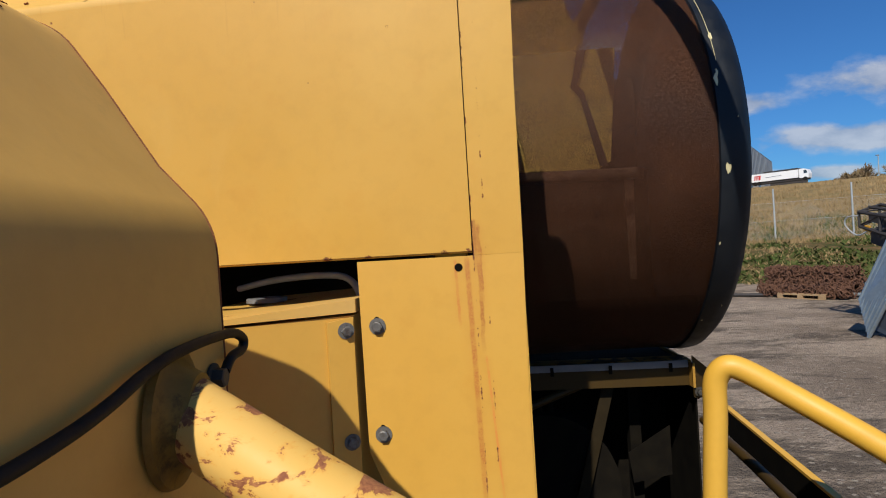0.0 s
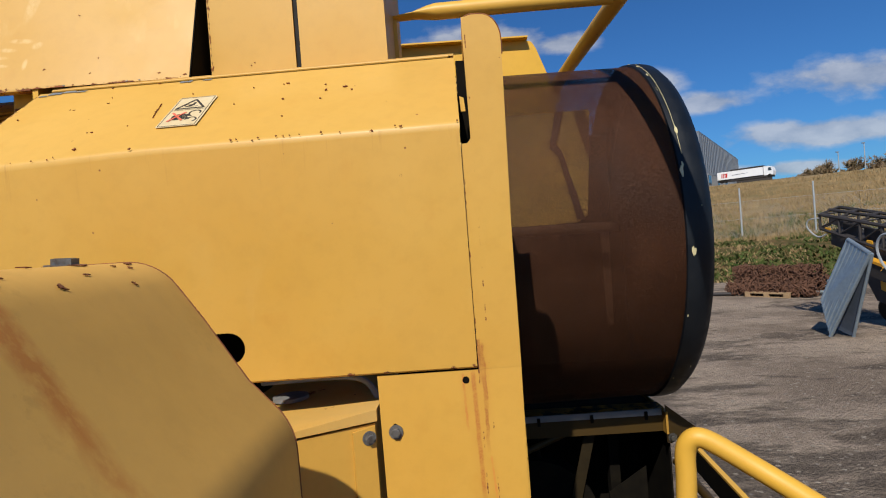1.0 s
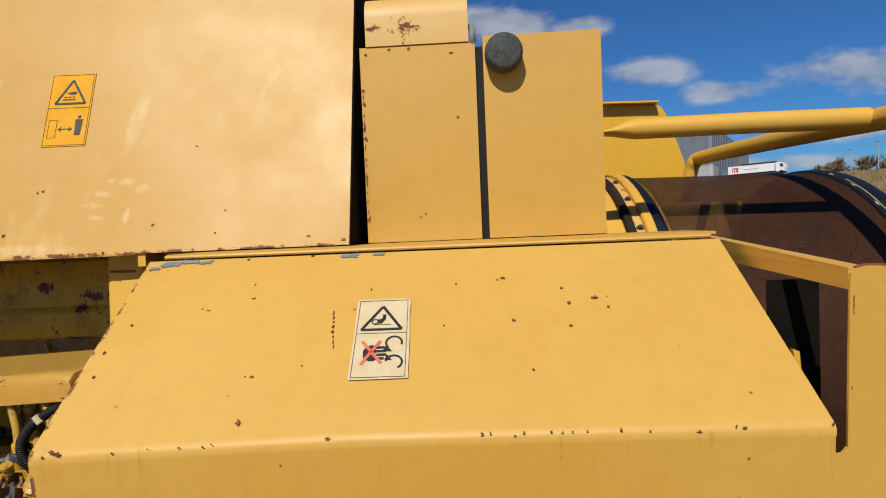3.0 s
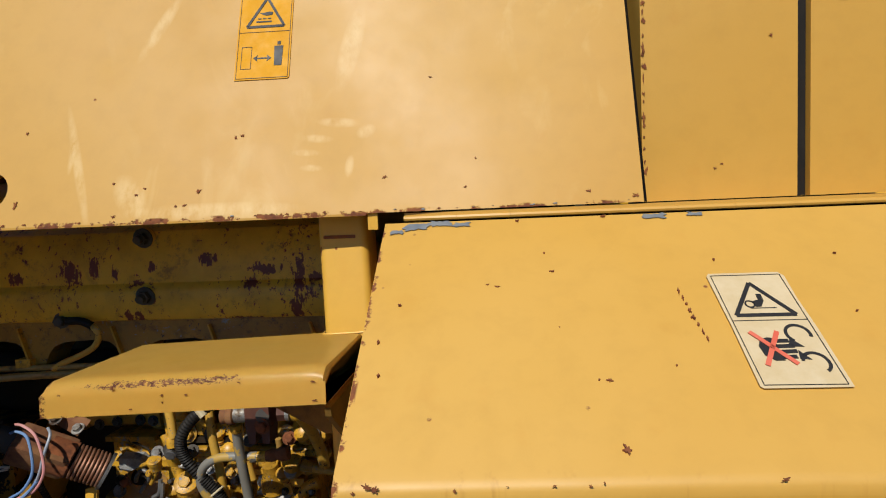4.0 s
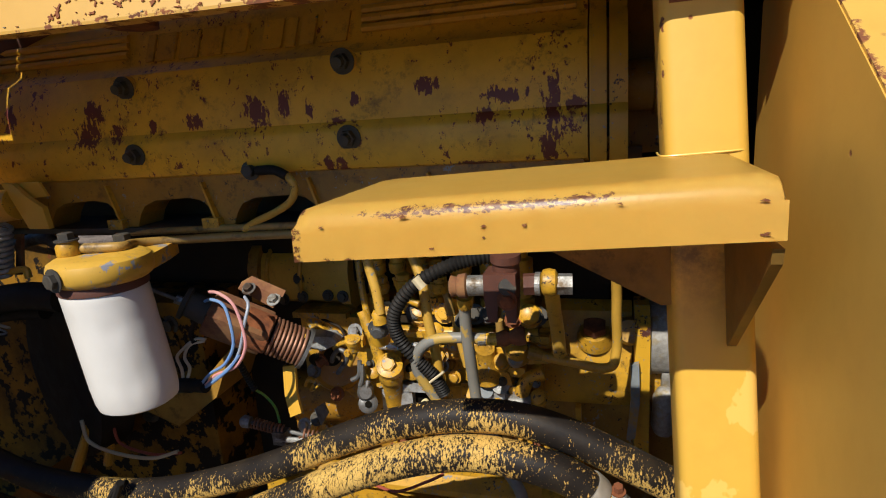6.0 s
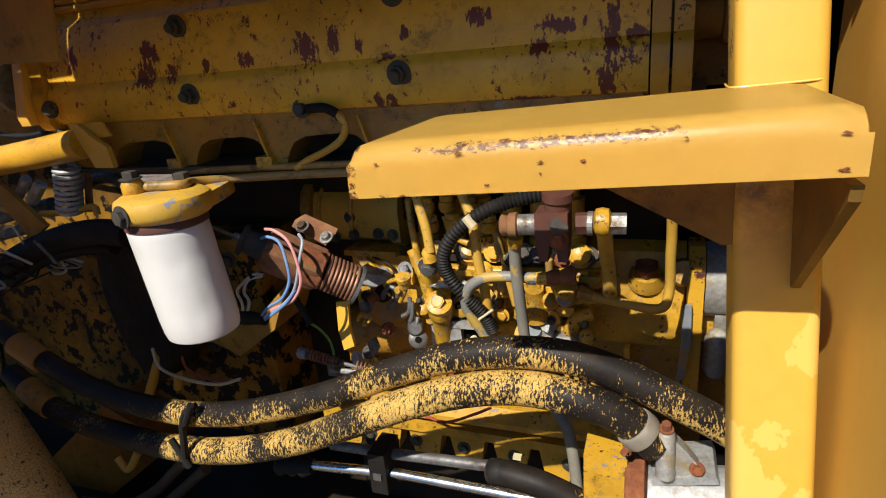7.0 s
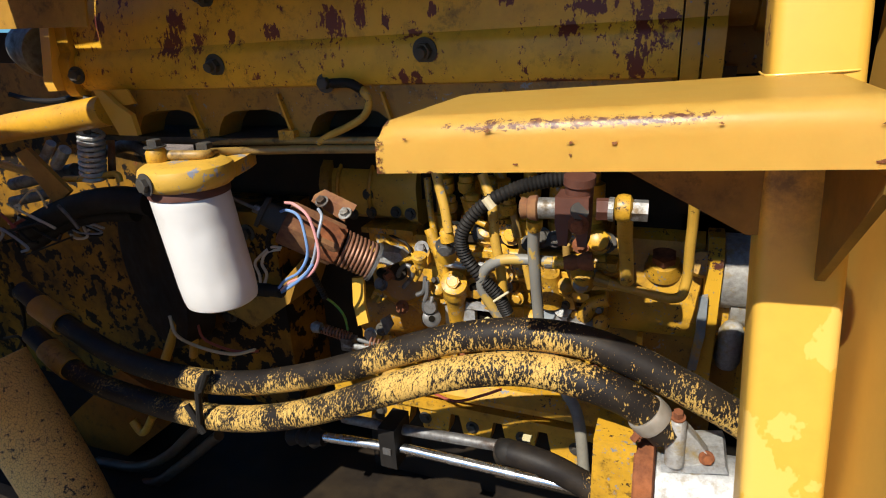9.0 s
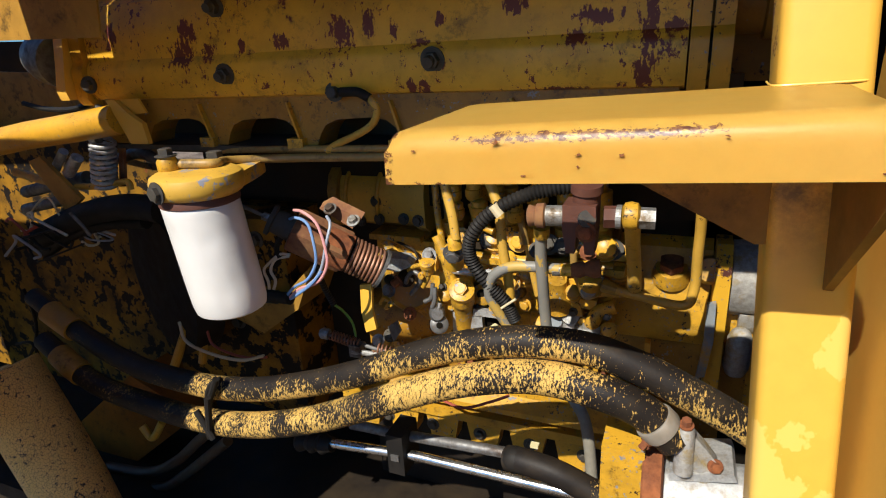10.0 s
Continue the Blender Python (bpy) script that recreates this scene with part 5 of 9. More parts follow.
part("rust_patch", slab(BM(), [(-0.560 + r * math.cos(a) * 1.2, -0.755 + r * math.sin(a), 2.1145) for a, r in [(k * math.tau / 20, 0.010 + 0.012 * ((k * 7) % 5) / 5) for k in range(20)]], (0, 0, 1), 0.0008), "rustyel", cowl)
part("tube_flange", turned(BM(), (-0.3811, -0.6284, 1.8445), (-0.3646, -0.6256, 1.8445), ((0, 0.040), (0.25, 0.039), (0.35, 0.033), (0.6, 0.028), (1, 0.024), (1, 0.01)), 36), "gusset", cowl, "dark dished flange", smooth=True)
part("flange_bolt", hexbolt(BM(), (-0.3802, -0.5807, 1.856), (1, 0.05, 0), 0.0065, 0.007), "boltdark", cowl)
bar = thing("grab_tube", (-0.35, -0.72, 1.75), "thick yellow tube with flaking rust", "rail")
part("tube", tube(BM(), [(-0.3783, -0.6229, 1.8468), (-0.3694, -0.6271, 1.8434), (-0.3289, -0.6468, 1.8279), (-0.2871, -0.6652, 1.8112), (-0.2445, -0.687, 1.7969), (-0.1903, -0.7146, 1.7789)], 0.0216, 28), "flaky", bar, smooth=True)
lead = thing("black_cable", (-0.45, -0.7, 1.8), "black cable draped round the cowl", "cable")
part("sheath", tube(BM(), [(-0.3667, -0.7829, 1.8629), (-0.3676, -0.7578, 1.8624), (-0.3689, -0.7208, 1.866), (-0.3698, -0.6941, 1.871), (-0.3706, -0.6709, 1.8771), (-0.3716, -0.6437, 1.8819), (-0.3727, -0.611, 1.8837), (-0.3738, -0.5797, 1.8835), (-0.3746, -0.5573, 1.8816), (-0.3751, -0.5433, 1.8753), (-0.375, -0.5465, 1.8686), (-0.3744, -0.5643, 1.8664), (-0.3739, -0.5759, 1.8592)], 0.0034, 12), "rubber", lead, smooth=True)

# ---- engine bay: post with step ----
step_post = thing("step_post", (-1.04, 0.0, 1.2), "square yellow post with a welded step plate and gussets", "step")


def leaning_tube(bm, bl, br, tl, tr, depth, r):
    """A rounded square tube: front corners low and high, and its depth inwards."""
    rows = []
    for a, b in ((Vector(bl), Vector(br)), (Vector(tl), Vector(tr))):
        u = (b - a)
        w = u.length
        u.normalize()
        v = Vector((-u.y, u.x, 0)).normalized() * 1.0
        if v.y < 0:
            v = -v
        row = []
        for cx, cy, a0 in ((r, r, 180), (w - r, r, 270), (w - r, depth - r, 0), (r, depth - r, 90)):
            for k in range(5):
                t = radians(a0 + 90 * k / 4)
                row.append(bm.verts.new(a + u * (cx + r * math.cos(t)) + v * (cy + r * math.sin(t))))
        rows.append(row)
    n = len(rows[0])
    for k in range(n):
        bm.faces.new((rows[0][k - 1], rows[0][k], rows[1][k], rows[1][k - 1]))
    bm.faces.new(rows[0][::-1]), bm.faces.new(rows[1])
    return bm


part("post", leaning_tube(BM(), (-1.052, -0.060, 1.70), (-0.992, -0.060, 1.70), (-1.0925, 0.046, 2.50), (-1.034, 0.046, 2.50), 0.058, 0.009), "post", step_post, smooth=True)
tb = BM()


def tz(x):
    return 2.3125 + (x + 1.32) * 0.045


# folded step plate: top, front lip and end lips, with rounded folds
rows = []
for x in (-1.322, -1.318, -1.308, -1.20, -1.06, -1.050, -1.041, -1.0385):
    drop = {-1.322: 0.009, -1.318: 0.003, -1.041: 0.004, -1.0385: 0.012}.get(x, 0.0)
    z = tz(x)
    pr = [(0.035, z - drop * 0.3)] + [(-0.100, z - drop * 0.6), (-0.108, z - drop * 0.6)] + [(-0.1145, z - 0.002 - drop), (-0.119, z - 0.0065 - drop * 0.8), (-0.1205, z - 0.013), (-0.1207, z - 0.016)] + [(-0.1215, z - 0.034)]
    rows.append([tb.verts.new((x, y, zz)) for y, zz in pr])
for a, b in zip(rows, rows[1:]):
    for k in range(1, len(a)):
        tb.faces.new((a[k - 1], a[k], b[k], b[k - 1]))
lowl = [tb.verts.new((-1.322, 0.035, tz(-1.322) - 0.034)), rows[0][-1]]
tb.faces.new([lowl[0]] + rows[0])
lowr = tb.verts.new((-1.0385, 0.035, tz(-1.0385) - 0.034))
tb.faces.new(rows[-1][::-1] + [lowr])
made = bmesh.ops.solidify(tb, geom=tb.faces[:], thickness=0.003)
part("step_plate", tb, "tread", step_post, "yellow folded step plate, rubbed edge", smooth=True)
# gussets darker than the post: dirt, and painted shade from the step
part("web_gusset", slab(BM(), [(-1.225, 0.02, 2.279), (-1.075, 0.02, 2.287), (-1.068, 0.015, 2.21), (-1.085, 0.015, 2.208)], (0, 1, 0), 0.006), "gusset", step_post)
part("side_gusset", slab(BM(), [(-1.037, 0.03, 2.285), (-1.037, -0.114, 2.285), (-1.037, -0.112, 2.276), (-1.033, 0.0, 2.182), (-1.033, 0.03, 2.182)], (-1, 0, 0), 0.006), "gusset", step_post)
part("weld_bead", tube(BM(), [(-1.0865, 0.060, 2.3235), (-1.0868, 0.034, 2.3235), (-1.082, 0.0235, 2.3238), (-1.055, 0.0222, 2.325), (-1.033, 0.0228, 2.326), (-1.0268, 0.032, 2.326)], 0.0008, 8), "tread", step_post, smooth=True)
part("rust_seam", box(BM(), -1.082, -1.044, 0.0365, 0.0405, 2.434, 2.438), "rust_chip", step_post)

# ---- engine ----
engine = thing("diesel_engine", (-1.55, 0.6, 1.3), "yellow six-cylinder diesel engine with flaking paint, oily", "engine")
prof = [(0.60, 2.55), (0.36, 2.55), (0.305, 2.537), (0.283, 2.522), (0.274, 2.505), (0.262, 2.462), (0.250, 2.453), (0.2405, 2.447), (0.2345, 2.43), (0.2285, 2.405), (0.2265, 2.38), (0.2275, 2.366), (0.2215, 2.358), (0.2195, 2.352), (0.2195, 2.318), (0.226, 2.308), (0.245, 2.303), (0.60, 2.303)]
rocker = part("rocker_cover", sweep(BM(), prof, -2.035, -1.145), "rocker", engine, "long cast rocker cover, dark red where flaked", smooth=True)
for x0, x1, g in ((-1.143, -1.125, 0.006), (-1.122, -1.103, 0.006), (-2.062, -2.037, 0.008)):
    ep = [(y - g * (y < 0.5), z + (g if z > 2.45 else -g if z < 2.33 else 0)) for y, z in prof]
    part("end_flange", sweep(BM(), ep, x0, x1), "engine", engine, smooth=True)
part("end_gasket", sweep(BM(), [(y + 0.002, z) for y, z in prof], -1.1255, -1.1215), "grimshade", engine)
# long cast ribs on the slanted upper face
for k, (xr, z) in enumerate(((-1.235, 2.500), (-1.195, 2.489), (-1.157, 2.477))):
    y = 0.262 + (z - 2.462) * 0.28
    part("cast_rib", tube(BM(), [(-1.418, y - 0.001, z), (xr, y - 0.001, z)], 0.0058, 8, False), "engine", rocker, smooth=True)
    part("cast_rib", tube(BM(), [(-2.02, y - 0.001, z), (-1.775, y - 0.001, z)], 0.0058, 8, False), "engine", rocker, smooth=True)
# raised maker's badge as plain blocks
bad = [(-1.745, 0.012), (-1.728, 0.030), (-1.690, 0.030), (-1.655, 0.032), (-1.618, 0.034), (-1.560, 0.028), (-1.526, 0.014), (-1.505, 0.020), (-1.475, 0.036)]
for x, w in bad:
    b0, b1 = 2.464, 2.500
    part("badge_block", slab(BM(), [(x, 0.2625, b0), (x + w, 0.2625, b0), (x + w + 0.006, 0.2725, b1), (x + 0.006, 0.2725, b1)], (0, -1, 0.28), 0.0035), "engine", rocker, bevel=0.001)
for x, z in ((-1.434, 2.437), (-1.430, 2.346), (-1.762, 2.430), (-1.753, 2.339)):
    y = 0.2235 if z < 2.4 else 0.235
    part("cover_bolt", turned(BM(), (x, y + 0.004, z), (x, y - 0.004, z), ((0, 0.017), (0.5, 0.017), (1, 0.012)), 18), "engine", rocker, smooth=True)
    part("cover_bolt", hexbolt(BM(), (x, y - 0.004, z), (0, -1, -0.15), 0.0105, 0.009, True), "boltdark", rocker, "dark hexagon bolt")
    part("cover_bolt", rod(BM(), (x, y - 0.014, z - 0.001), (x, y - 0.022, z - 0.003), 0.0078, 0.0065, 12), "boltdark", rocker)
part("rear_outlet", turned(BM(), (-1.103, 0.31, 2.385), (-1.0, 0.31, 2.385), ((0, 0.030), (0.3, 0.030), (0.32, 0.036), (0.5, 0.036), (0.52, 0.028), (1, 0.028)), 24), "grimshade2", engine, smooth=True)
part("rear_bracket", box(BM(), -1.100, -1.010, 0.36, 0.372, 2.30, 2.52), "grimshade2", engine, bevel=0.003)
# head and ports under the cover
# head is near-black for the shade behind the ports
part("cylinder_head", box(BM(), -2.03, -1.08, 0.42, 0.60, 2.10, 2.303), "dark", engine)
# six wide ports with narrow leaning pillars and a thin fin on each
ap = [(-2.035, 2.307), (-2.035, 2.236)]
for k in range(6):
    a = -1.936 + k * 0.163
    b = a + 0.122
    ap += [(a - 0.012, 2.236), (a - 0.004, 2.254), (a + 0.006, 2.266), (a + 0.024, 2.273), (b - 0.040, 2.276), (b - 0.020, 2.272), (b - 0.007, 2.262), (b + 0.002, 2.247), (b + 0.006, 2.236)]
    part("port_fin", slab(BM(), [(b - 0.012, 0.226, 2.298), (b - 0.009, 0.226, 2.298), (b + 0.007, 0.226, 2.246), (b + 0.003, 0.226, 2.246)], (0, 1, 0), 0.012), "engine", engine)
    part("port_lug", box(BM(), b - 0.014, b + 0.012, 0.222, 0.246, 2.234, 2.248), "pump", engine, bevel=0.002)
ap = [p for p in ap if p[0] < -1.15] + [(-1.15, 2.236), (-1.15, 2.307)]
part("port_face", slab(BM(), [(x, 0.234, z) for x, z in ap], (0, 1, 0), 0.05), "grimshade2", engine, "scalloped port face")
part("port_floor", box(BM(), -2.03, -1.10, 0.228, 0.40, 2.228, 2.235), "boltdark", engine, "grey gasket ledge")
# wall behind the ports, its dark colour stands for their shade
part("inner_port_wall", box(BM(), -2.04, -1.08, 0.345, 0.349, 2.20, 2.31), "portshade", engine)
# block is near-black, the bay's shade put into its colour
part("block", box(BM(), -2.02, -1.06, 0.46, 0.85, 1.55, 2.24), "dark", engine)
part("crankcase", box(BM(), -1.70, -1.05, 0.44, 0.60, 1.56, 1.90), "grimshade2", engine, bevel=0.01)
for k in range(8):
    x = -1.690 + 0.078 * k
    part("sump_lobe", sweep(BM(), [(x, 1.742)] + [(x + 0.010, 1.690), (x + 0.022, 1.672), (x + 0.044, 1.672), (x + 0.056, 1.690)] + [(x + 0.066, 1.742)], 0.332, 0.364, 1), "casting", engine, bevel=0.004, smooth=True)
part("sump_flange", box(BM(), -1.70, -1.06, 0.322, 0.37, 1.742, 1.758), "casting", engine, bevel=0.003)
part("rail_ledge", sweep(BM(), [(0.318, 1.775), (0.318, 1.785), (0.34, 1.80), (0.37, 1.80), (0.37, 1.775)], -1.60, -1.16), "casting", engine, bevel=0.002)
for k in range(6):
    part("rail_bolt", hexbolt(BM(), (-1.61 + 0.09 * k, 0.332, 1.715), (0, -1, 0), 0.008, 0.006), "boltdark", engine)
part("sump", box(BM(), -1.68, -1.05, 0.40, 0.8, 1.50, 1.68), "dark", engine, bevel=0.02)
part("timing_case", box(BM(), -2.13, -1.80, 0.34, 0.60, 1.66, 2.08), "grimshade", engine, bevel=0.03, smooth=True)
for x, z in ((-1.98, 2.02), (-2.06, 1.93), (-1.94, 1.86), (-2.07, 1.80), (-1.85, 1.90), (-1.86, 2.04)):
    part("case_bolt", hexbolt(BM(), (x, 0.34, z), (0, -1, 0), 0.011, 0.009), "boltdark", engine)
part("case_cover", turned(BM(), (-1.93, 0.345, 1.99), (-1.93, 0.32, 1.99), ((0, 0.085), (0.4, 0.085), (0.5, 0.07), (1, 0.066)), 28), "grimshade", engine, smooth=True)
part("oil_pan_lug", slab(BM(), [(-1.917, 0.300, 1.894), (-1.788, 0.300, 1.948), (-1.714, 0.300, 2.018), (-1.756, 0.300, 1.929), (-1.844, 0.300, 1.867)], (0, 1, 0), 0.10), "chute", engine, bevel=0.006)

bay = thing("engine_bay", (-1.6, 0.9, 1.2), "dark sheet-metal engine bay behind the engine, shade in its colour", "machine body")
# added closing walls, near-black to stand for shade in the bay
part("closing_back", box(BM(), -2.25, -0.95, 0.90, 0.905, 1.0, 2.30), "dark", bay)
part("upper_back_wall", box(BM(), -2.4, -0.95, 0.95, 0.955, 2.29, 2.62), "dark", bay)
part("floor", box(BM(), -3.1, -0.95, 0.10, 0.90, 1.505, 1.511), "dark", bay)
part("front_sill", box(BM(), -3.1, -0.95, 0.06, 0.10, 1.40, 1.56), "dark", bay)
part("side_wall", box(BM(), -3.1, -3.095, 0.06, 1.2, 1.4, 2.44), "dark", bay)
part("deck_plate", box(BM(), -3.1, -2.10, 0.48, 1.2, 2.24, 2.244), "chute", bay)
part("rear_wall", box(BM(), -3.1, -2.15, 0.42, 0.424, 1.53, 2.23), "grimshade", bay)
stack = thing("exhaust_stack", (-1.70, 0.20, 2.50), "rusty brown exhaust pipe behind the cover slot", "pipe")
part("pipe", rod(BM(), (-1.708, 0.205, 2.50), (-1.700, 0.215, 2.95), 0.032, seg=24), "rusty", stack, smooth=True)
part("bracket", slab(BM(), [(-1.645, 0.190, 2.536), (-1.594, 0.190, 2.544), (-1.587, 0.190, 2.594), (-1.638, 0.190, 2.600)], (0, 1, 0), 0.004), "rail", stack)
part("bolt", hexbolt(BM(), (-1.634, 0.190, 2.560), (0, -1, 0), 0.010, 0.010), "boltdark", stack)
airduct = thing("air_duct", (-1.9, 0.35, 2.5), "dark purple-brown bent air duct over the engine", "duct")
part("elbow", tube(BM(), [(-2.10, 0.30, 2.42), (-2.02, 0.31, 2.50), (-1.90, 0.33, 2.545), (-1.75, 0.36, 2.555), (-1.55, 0.40, 2.55)], 0.045, 20), "brownpaint", airduct, smooth=True)
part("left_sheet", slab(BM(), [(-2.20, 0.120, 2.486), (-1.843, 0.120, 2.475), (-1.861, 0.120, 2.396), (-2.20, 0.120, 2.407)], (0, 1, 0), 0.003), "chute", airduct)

# ---- spin-on filter ----
FX, FY = -1.721, 0.10
filt = thing("spin_on_filter", (FX, FY, 2.02), "white dented spin-on filter under a yellow chipped head", "filter")
fb = BM()
turned(fb, (FX - 0.003, FY, 2.187), (FX - 0.003, FY, 2.034), ((0, 0.0485), (0.0, 0.0485), (0.02, 0.0495), (0.80, 0.0495), (0.92, 0.0490), (0.975, 0.0465), (1.0, 0.040)), 64)
for v in fb.verts:
    w = noise.noise((v.co.x * 26, v.co.y * 26, v.co.z * 20))
    d = (v.co - Vector((FX, FY, v.co.z)))
    if d.length > 0.045 and 2.04 < v.co.z < 2.17:
        v.co -= d.normalized() * max(0, w - 0.25) * 0.002
bmesh.ops.subdivide_edges(fb, edges=[e for e in fb.edges if abs(e.verts[0].co.z - e.verts[1].co.z) > 0.05], cuts=14)
for v in fb.verts:
    d = (v.co - Vector((FX, FY, v.co.z)))
    if d.length > 0.045 and 2.045 < v.co.z < 2.175:
        g = max(0.0, noise.noise((v.co.x * 34 + 5, v.co.y * 34, v.co.z * 30)) - 0.22)
        v.co -= d.normalized() * g * 0.0028
for v in fb.verts:
    v.co.x += (2.190 - v.co.z) * 0.13
part("canister", fb, "filter", filt, "dented white canister", smooth=True)
part("seal_ring", turned(BM(), (FX - 0.002, FY, 2.199), (FX - 0.002, FY, 2.186), ((0, 0.0495), (0.2, 0.0510), (0.9, 0.0510), (1, 0.0485), (1, 0.044)), 48), "brownpaint", filt, smooth=True)
hb = BM()
turned(hb, (FX, FY, 2.229), (FX, FY, 2.197), ((0, 0.040), (0.04, 0.050), (0.16, 0.0565), (0.35, 0.0588), (0.70, 0.0585), (0.90, 0.055), (1, 0.050)), 48)
part("head", hb, "head", filt, "yellow cast head, grey where chipped", smooth=True)
arm_line = [(p.x, p.y) for p in curve([(FX + 0.053, FY + 0.012, 0), (FX + 0.044, FY + 0.045, 0), (FX + 0.026, FY + 0.095, 0), (FX + 0.010, FY + 0.120, 0), (FX - 0.020, FY + 0.124, 0), (FX - 0.042, FY + 0.09, 0), (FX - 0.052, FY + 0.03, 0)], 5)]
part("head_arm", sweep(BM(), arm_line, 2.202, 2.221, 2), "head", filt, bevel=0.008, smooth=True)
part("head_bolt", hexbolt(BM(), (FX - 0.010, FY - 0.0575, 2.211), (-0.16, -0.98, 0), 0.0095, 0.006), "boltdark", filt)
part("banjo", turned(BM(), (FX - 0.035, FY - 0.01, 2.226), (FX - 0.035, FY - 0.01, 2.247), ((0, 0.011), (0.2, 0.0135), (0.7, 0.0135), (1, 0.010)), 20), "casting", filt, smooth=True)
part("banjo_bolt", hexbolt(BM(), (FX - 0.035, FY - 0.01, 2.247), (0, 0, 1), 0.0092, 0.008), "boltdark", filt)
part("plug", hexbolt(BM(), (FX - 0.018, FY + 0.055, 2.229), (0, 0, 1), 0.011, 0.010), "boltdark", filt)

fuel = thing("fuel_line", (-1.6, 0.14, 2.23), "yellow painted steel fuel lines clipped along the engine", "pipe")
part("line", tube(BM(), [(FX - 0.03, FY - 0.004, 2.236), (FX + 0.02, FY + 0.015, 2.234), (-1.723, 0.160, 2.228), (-1.690, 0.200, 2.223), (-1.620, 0.222, 2.222), (-1.532, 0.226, 2.224), (-1.448, 0.226, 2.226)], 0.0062, 12), "oldpipe", fuel, smooth=True)
part("line", tube(BM(), [(-1.825, 0.235, 2.226), (-1.710, 0.228, 2.231), (-1.602, 0.226, 2.234), (-1.513, 0.226, 2.236), (-1.431, 0.226, 2.238)], 0.0050, 12), "oldpipe", fuel, smooth=True)
part("leak_line", tube(BM(), [(-1.529, 0.215, 2.307), (-1.516, 0.212, 2.301), (-1.509, 0.212, 2.287), (-1.520, 0.215, 2.269), (-1.549, 0.220, 2.254), (-1.581, 0.225, 2.242), (-1.602, 0.225, 2.231)], 0.0050, 12), "pipe", fuel, smooth=True)
part("leak_elbow", tube(BM(), [(-1.562, 0.215, 2.311), (-1.534, 0.210, 2.311), (-1.518, 0.211, 2.303)], 0.0062, 12), "rubber", fuel, smooth=True)
part("leak_bolt", hexbolt(BM(), (-1.576, 0.222, 2.311), (0.1, -1, 0), 0.0085, 0.010), "boltdark", fuel)

# ---- stop solenoid with its wires ----
sol = thing("stop_solenoid", (-1.62, 0.22, 2.02), "rusty stop solenoid with black boot and coil spring", "solenoid")
A, B = Vector((-1.692, 0.192, 2.136)), Vector((-1.545, 0.268, 2.036))
ax = (B - A).normalized()
part("stem", rod(BM(), A - ax * 0.045, A + ax * 0.01, 0.0028, seg=10), "dullsteel", sol, smooth=True)
part("stem_nut", rod(BM(), A - ax * 0.012, A - ax * 0.003, 0.0065, seg=6), "steel", sol)
part("boot", turned(BM(), A - ax * 0.003, A + ax * 0.035, ((0, 0.006), (0.05, 0.024), (0.2, 0.0245), (0.25, 0.018), (0.9, 0.0205), (1, 0.0205)), 24), "hose2", sol, smooth=True)
sb = BM()
box(sb, -0.026, 0.026, -0.024, 0.024, 0.0, 0.088)
rot = ax.to_track_quat("Z", "Y").to_matrix().to_4x4()
bmesh.ops.transform(sb, matrix=Matrix.Translation(A + ax * 0.034) @ rot @ pose(0, 0, 0, 0, 0, 32), verts=sb.verts)
part("case", sb, "rustyel", sol, "rusty squared case", bevel=0.006, smooth=True)
part("case_band", turned(BM(), A + ax * 0.085, A + ax * 0.124, ((0, 0.022), (0, 0.0295), (1, 0.0295), (1, 0.02)), 24), "rusty", sol, smooth=True)
part("spring", coil(BM(), A + ax * 0.124, A + ax * 0.178, 0.0265, 0.0026, 8.5), "copper", sol, smooth=True)
part("end_plate", turned(BM(), A + ax * 0.178, A + ax * 0.183, ((0, 0.031), (1, 0.031)), 24), "dullsteel", sol)
part("core", rod(BM(), A + ax * 0.12, A + ax * 0.178, 0.014, seg=14), "dark", sol)
part("bracket", slab(BM(), [(-1.649, 0.255, 2.136), (-1.630, 0.255, 2.145), (-1.574, 0.250, 2.125), (-1.591, 0.250, 2.109)], (0.3, 0.6, 0.75), 0.012), "rustyel", sol)
part("bracket_bolt", hexbolt(BM(), (-1.621, 0.243, 2.140), (0, -0.6, 0.8), 0.007, 0.006), "dullsteel", sol)
part("bracket_bolt", hexbolt(BM(), (-1.583, 0.243, 2.124), (0, -0.6, 0.8), 0.007, 0.006), "steel", sol)
part("arm", slab(BM(), [(-1.602, 0.270, 2.007), (-1.581, 0.270, 2.011), (-1.581, 0.265, 1.964), (-1.574, 0.260, 1.937), (-1.594, 0.260, 1.928), (-1.602, 0.265, 1.962)], (0, 1, 0), 0.006), "rail", sol, bevel=0.0015)
